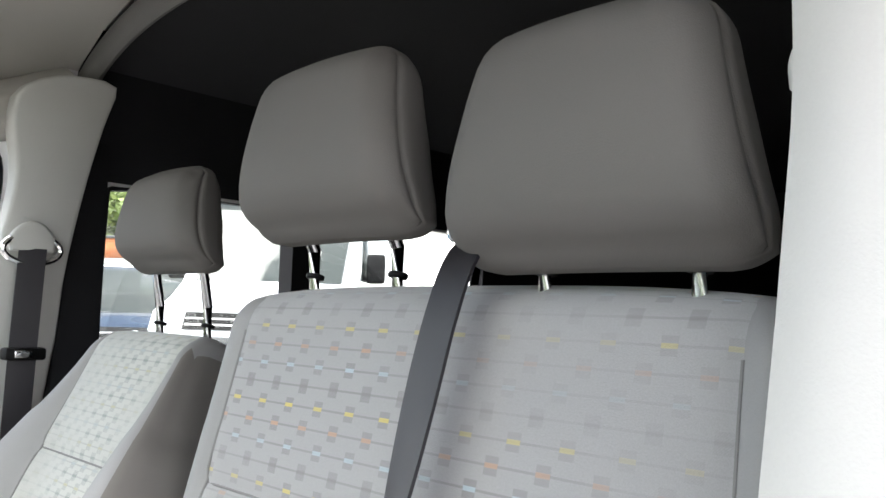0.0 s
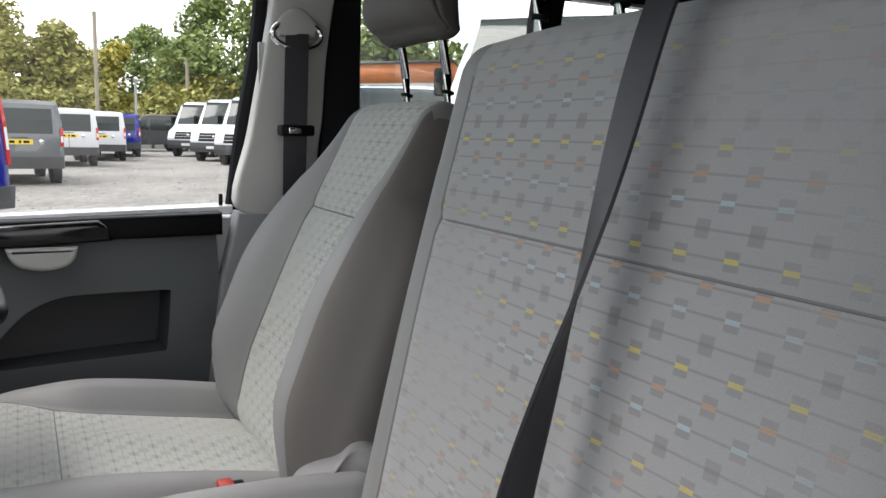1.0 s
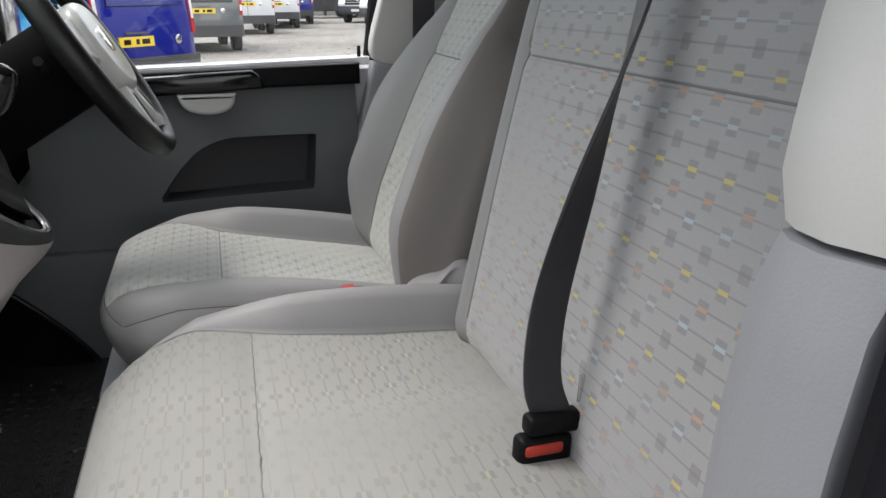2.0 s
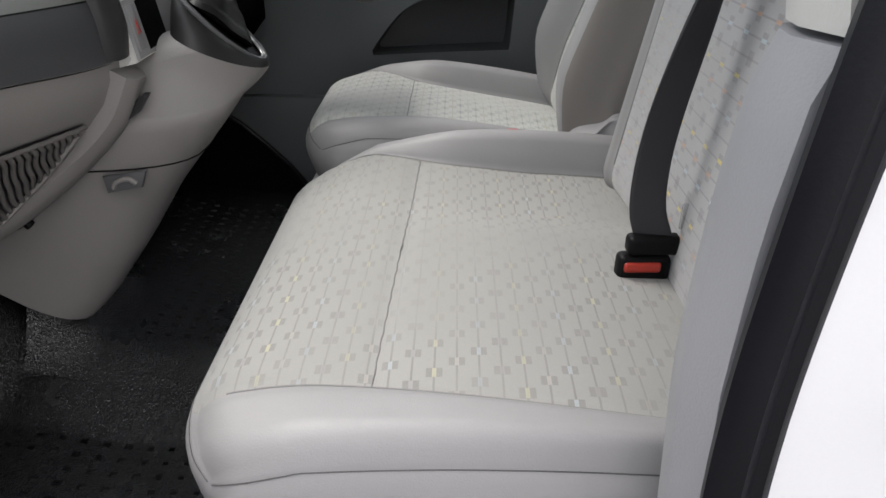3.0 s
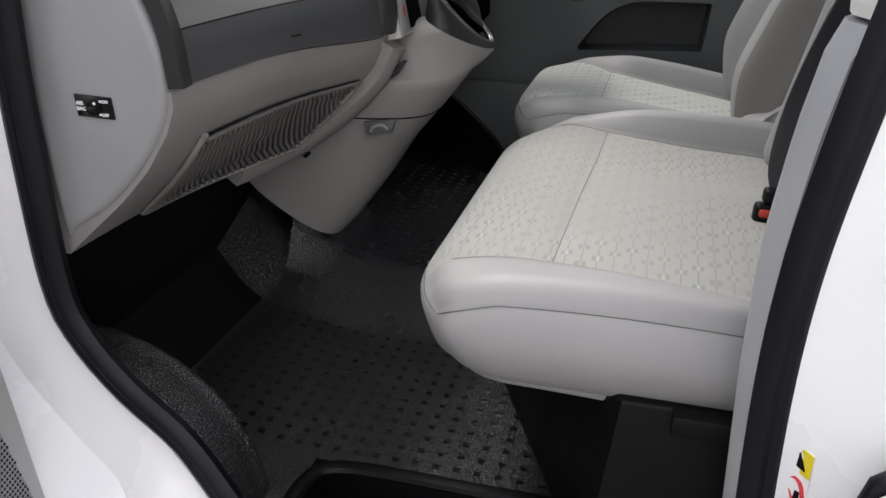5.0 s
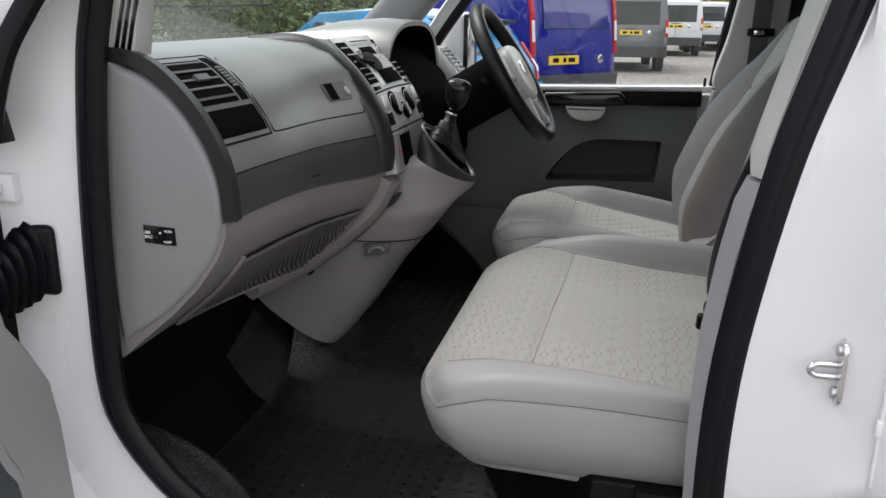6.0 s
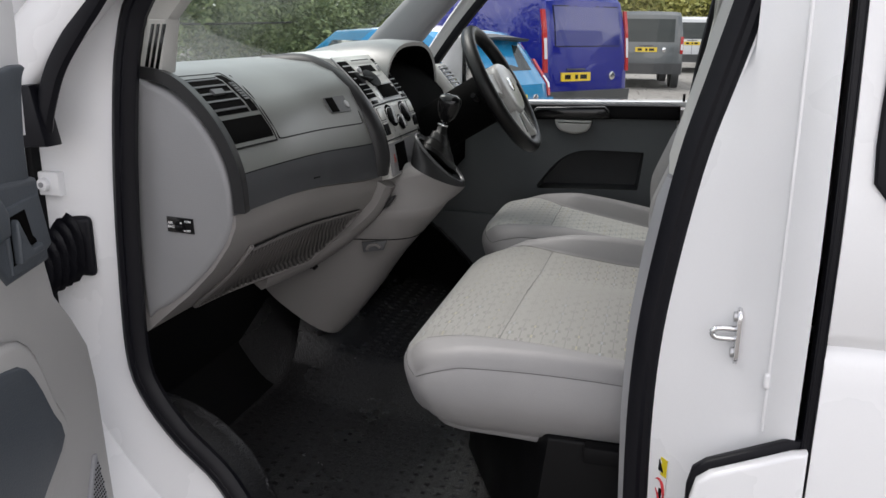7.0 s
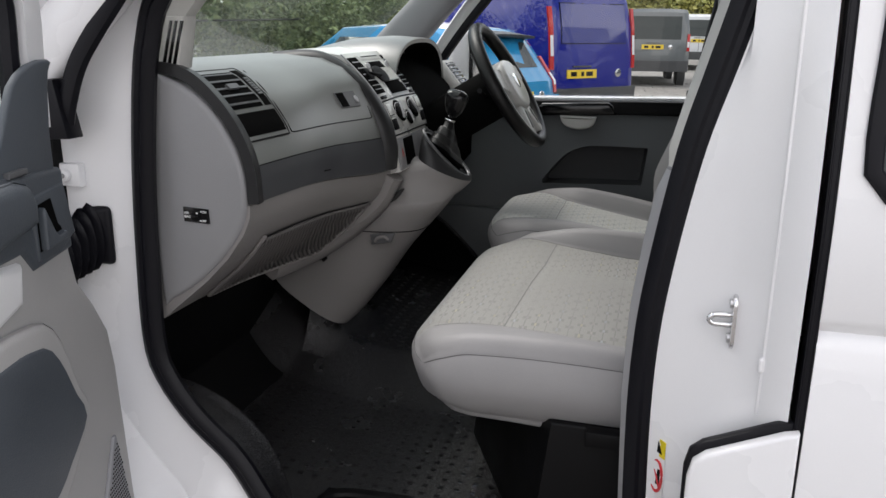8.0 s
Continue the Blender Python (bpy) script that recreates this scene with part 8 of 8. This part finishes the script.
ws2 = [dm @ Vector((s, z, -0.034)) for s, z in ((0.212, 1.34), (0.205, 1.44), (0.202, 1.52), (0.236, 1.63), (0.37, 1.775), (0.53, 1.835), (0.93, 1.835), (0.995, 1.78), (1.0, 1.34))]
part("window_rubber", sweep(smooth_line(ws2, 60), circle(0.014, 8), DN[:]), M["rubber"], pdoor, "black window rubber")
gp2 = door_part("window_glass", [(0.215, 1.30), (0.208, 1.50), (0.245, 1.62), (0.38, 1.77), (0.53, 1.83), (0.93, 1.83), (0.99, 1.78), (1.0, 1.30)], -0.041, -0.037, M["glass"], pdoor, "clear window glass", 0)
gp2.visible_shadow = False

# hinge bits on the jamb: check strap, cable boot, mirror-corner gasket
strapb = part("check_strap", box((0.052, 1.055, 1.212), (0.062, 1.125, 1.248), 0.002), M["white"], van, "white check strap bracket")
part("check_arm", box((0.02, 1.10, 1.235), (0.05, 1.13, 1.285), 0.003), M["white"], strapb)
part("strap_plate", prism([(1.046, 1.208), (1.130, 1.208), (1.130, 1.290), (1.098, 1.290), (1.092, 1.248), (1.046, 1.248)], 0.038, 0.056, "x", 0.003), M["white"], strapb, "white painted bracket plate")
part("bolt", disc((0.034, 1.072, 1.228), (-1, 0, 0), 0.011, 0.012, 16, 0.003), M["white"], strapb)
part("bolt_hole", disc((0.0275, 1.072, 1.228), (-1, 0, 0), 0.0045, 0.002, 12), M["trim_grey"], strapb)
bt = []
for i in range(13):
    t = i / 12
    c = Vector((0.060 - 0.09 * t, 1.048 + 0.020 * t, 1.118 - 0.030 * t))
    r = 0.033 + 0.006 * (1 if i % 2 else -1) - 0.006 * t
    bt.append([c + Vector((0.12 * r * math.cos(a), r * 0.85 * math.cos(a), (r * 1.65 - 0.02 * t * (1 if math.sin(a) > 0 else 0)) * math.sin(a))) for a in [2 * math.pi * k / 16 for k in range(16)]])
boot = part("cable_boot", loft(bt), M["rubber"], van, "ribbed black rubber cable boot")
part("boot_plate", box((0.050, 1.006, 1.066), (0.066, 1.080, 1.172), 0.010, 3), M["rubber"], boot)
gk = smooth_line([(0.008, 0.86, 1.60), (0.006, 0.905, 1.535), (0.004, 0.955, 1.475), (0.002, 0.995, 1.42), (0.0, 1.02, 1.36), (0.0, 1.03, 1.325)], 40)
part("pillar_gasket", sweep(gk, circle(0.017, 8, 0.012), (1, 0, 0)), M["rubber"], van, "black gasket on the windscreen pillar")
part("gasket_foot", prism([(1.012, 1.30), (1.075, 1.296), (1.07, 1.33), (1.045, 1.395), (1.03, 1.395), (1.02, 1.34)], -0.02, 0.02, "x", 0.004), M["rubber"], van)

# ---- rear jamb details: sticker, fuel flap ----
flap = thing("fuel_flap", "white fuel filler flap with a black rubber edge", "fuel flap", (-0.08, -0.05, 0.82))
fo = [(0.010, 0.58), (0.012, 0.895), (0.006, 0.922), (-0.010, 0.936), (-0.105, 0.978), (-0.122, 0.982), (-0.124, 0.58)]
part("rubber_edge", prism([(y + 0.004, z + (0.007 if z > 0.8 else 0)) for y, z in fo], -0.078, -0.062, "x", 0.004), M["rubber"], flap, "black rubber edge")
part("flap", prism(fo, -0.100, -0.080, "x", 0.005, 3), M["white"], flap, "white painted flap")
stk = thing("warning_sticker", "yellow, red and white warning sticker on the jamb", "sticker", (0.0, 0.05, 0.86))
sm = plane_matrix((0.014, 0.046, 0.852), (-0.80, -0.60, 0), (0, 0, 1))
def sticker(pts, lift, material, nm):
    bm = prism(pts, 0.0, 0.0012, "z")
    bm.transform(sm @ Matrix.Translation((0, 0, lift)))
    return part(nm, bm, material, stk, smooth=False)
sticker([(-0.015, -0.075), (0.015, -0.075), (0.015, 0.040), (-0.015, 0.040)], 0.0, M["label"], "paper")
sticker([(-0.015, 0.012), (0.015, 0.012), (0.015, 0.040), (-0.015, 0.040)], 0.0012, M["label_yellow"], "yellow_band")
sticker([(-0.009, 0.018), (0.009, 0.018), (0.0, 0.036)], 0.0024, M["black"], "triangle")
ringp = [sm @ Vector((0.0125 * math.cos(a), -0.022 + 0.026 * math.sin(a), 0.002)) for a in [2 * math.pi * k / 24 for k in range(24)]]
part("red_ring", tube(ringp, 0.0024, 6, True), M["label_red"], stk)
part("red_bar", tube([sm @ Vector((-0.009, -0.004, 0.002)), sm @ Vector((0.009, -0.040, 0.002))], 0.002, 6), M["label_red"], stk)
sticker([(-0.007, -0.036), (0.007, -0.036), (0.007, -0.010), (-0.007, -0.010)], 0.0012, M["black"], "symbol")

# ---- smooth floors of the square recesses in the rubber mat ----
pit_me = bpy.data.meshes.new("recess")
bm = box((-PIT_X - 0.001, -PIT_Y - 0.001, -0.0065), (PIT_X + 0.001, PIT_Y + 0.001, -0.0026), 0.0, 1)
bm.to_mesh(pit_me)
bm.free()
pit_me.materials.append(M["stud"])
near = [p for p in PITS if p[0] < 0.66 and p[1] < 0.86][:300]
far_pits = [p for p in PITS if p not in near]


def pit_matrix(x, y):
    gx = (floor_z(x + 0.005, y) - floor_z(x - 0.005, y)) / 0.01
    gy = (floor_z(x, y + 0.005) - floor_z(x, y - 0.005)) / 0.01
    return Matrix.Translation((x, y, floor_z(x, y))) @ Matrix(((1, 0, 0, 0), (0, 1, 0, 0), (gx, gy, 1, 0), (0, 0, 0, 1)))


for x, y in near:
    ob = new("recess", pit_me)
    ob.parent = floor
    ob.matrix_parent_inverse = base_matrix(floor).inverted()
    ob.matrix_basis = Matrix.Translation((x, y, floor_z(x, y)))
bm = bmesh.new()
for x, y in far_pits:
    k = len(bm.verts)
    bm.from_mesh(pit_me)
    bm.verts.ensure_lookup_table()
    m = pit_matrix(x, y)
    for v in bm.verts[k:]:
        v.co = m @ v.co
fsd = part("far_recess_floor", bm, M["stud"], floor, smooth=False)
fsd["kind"] = "stuff"
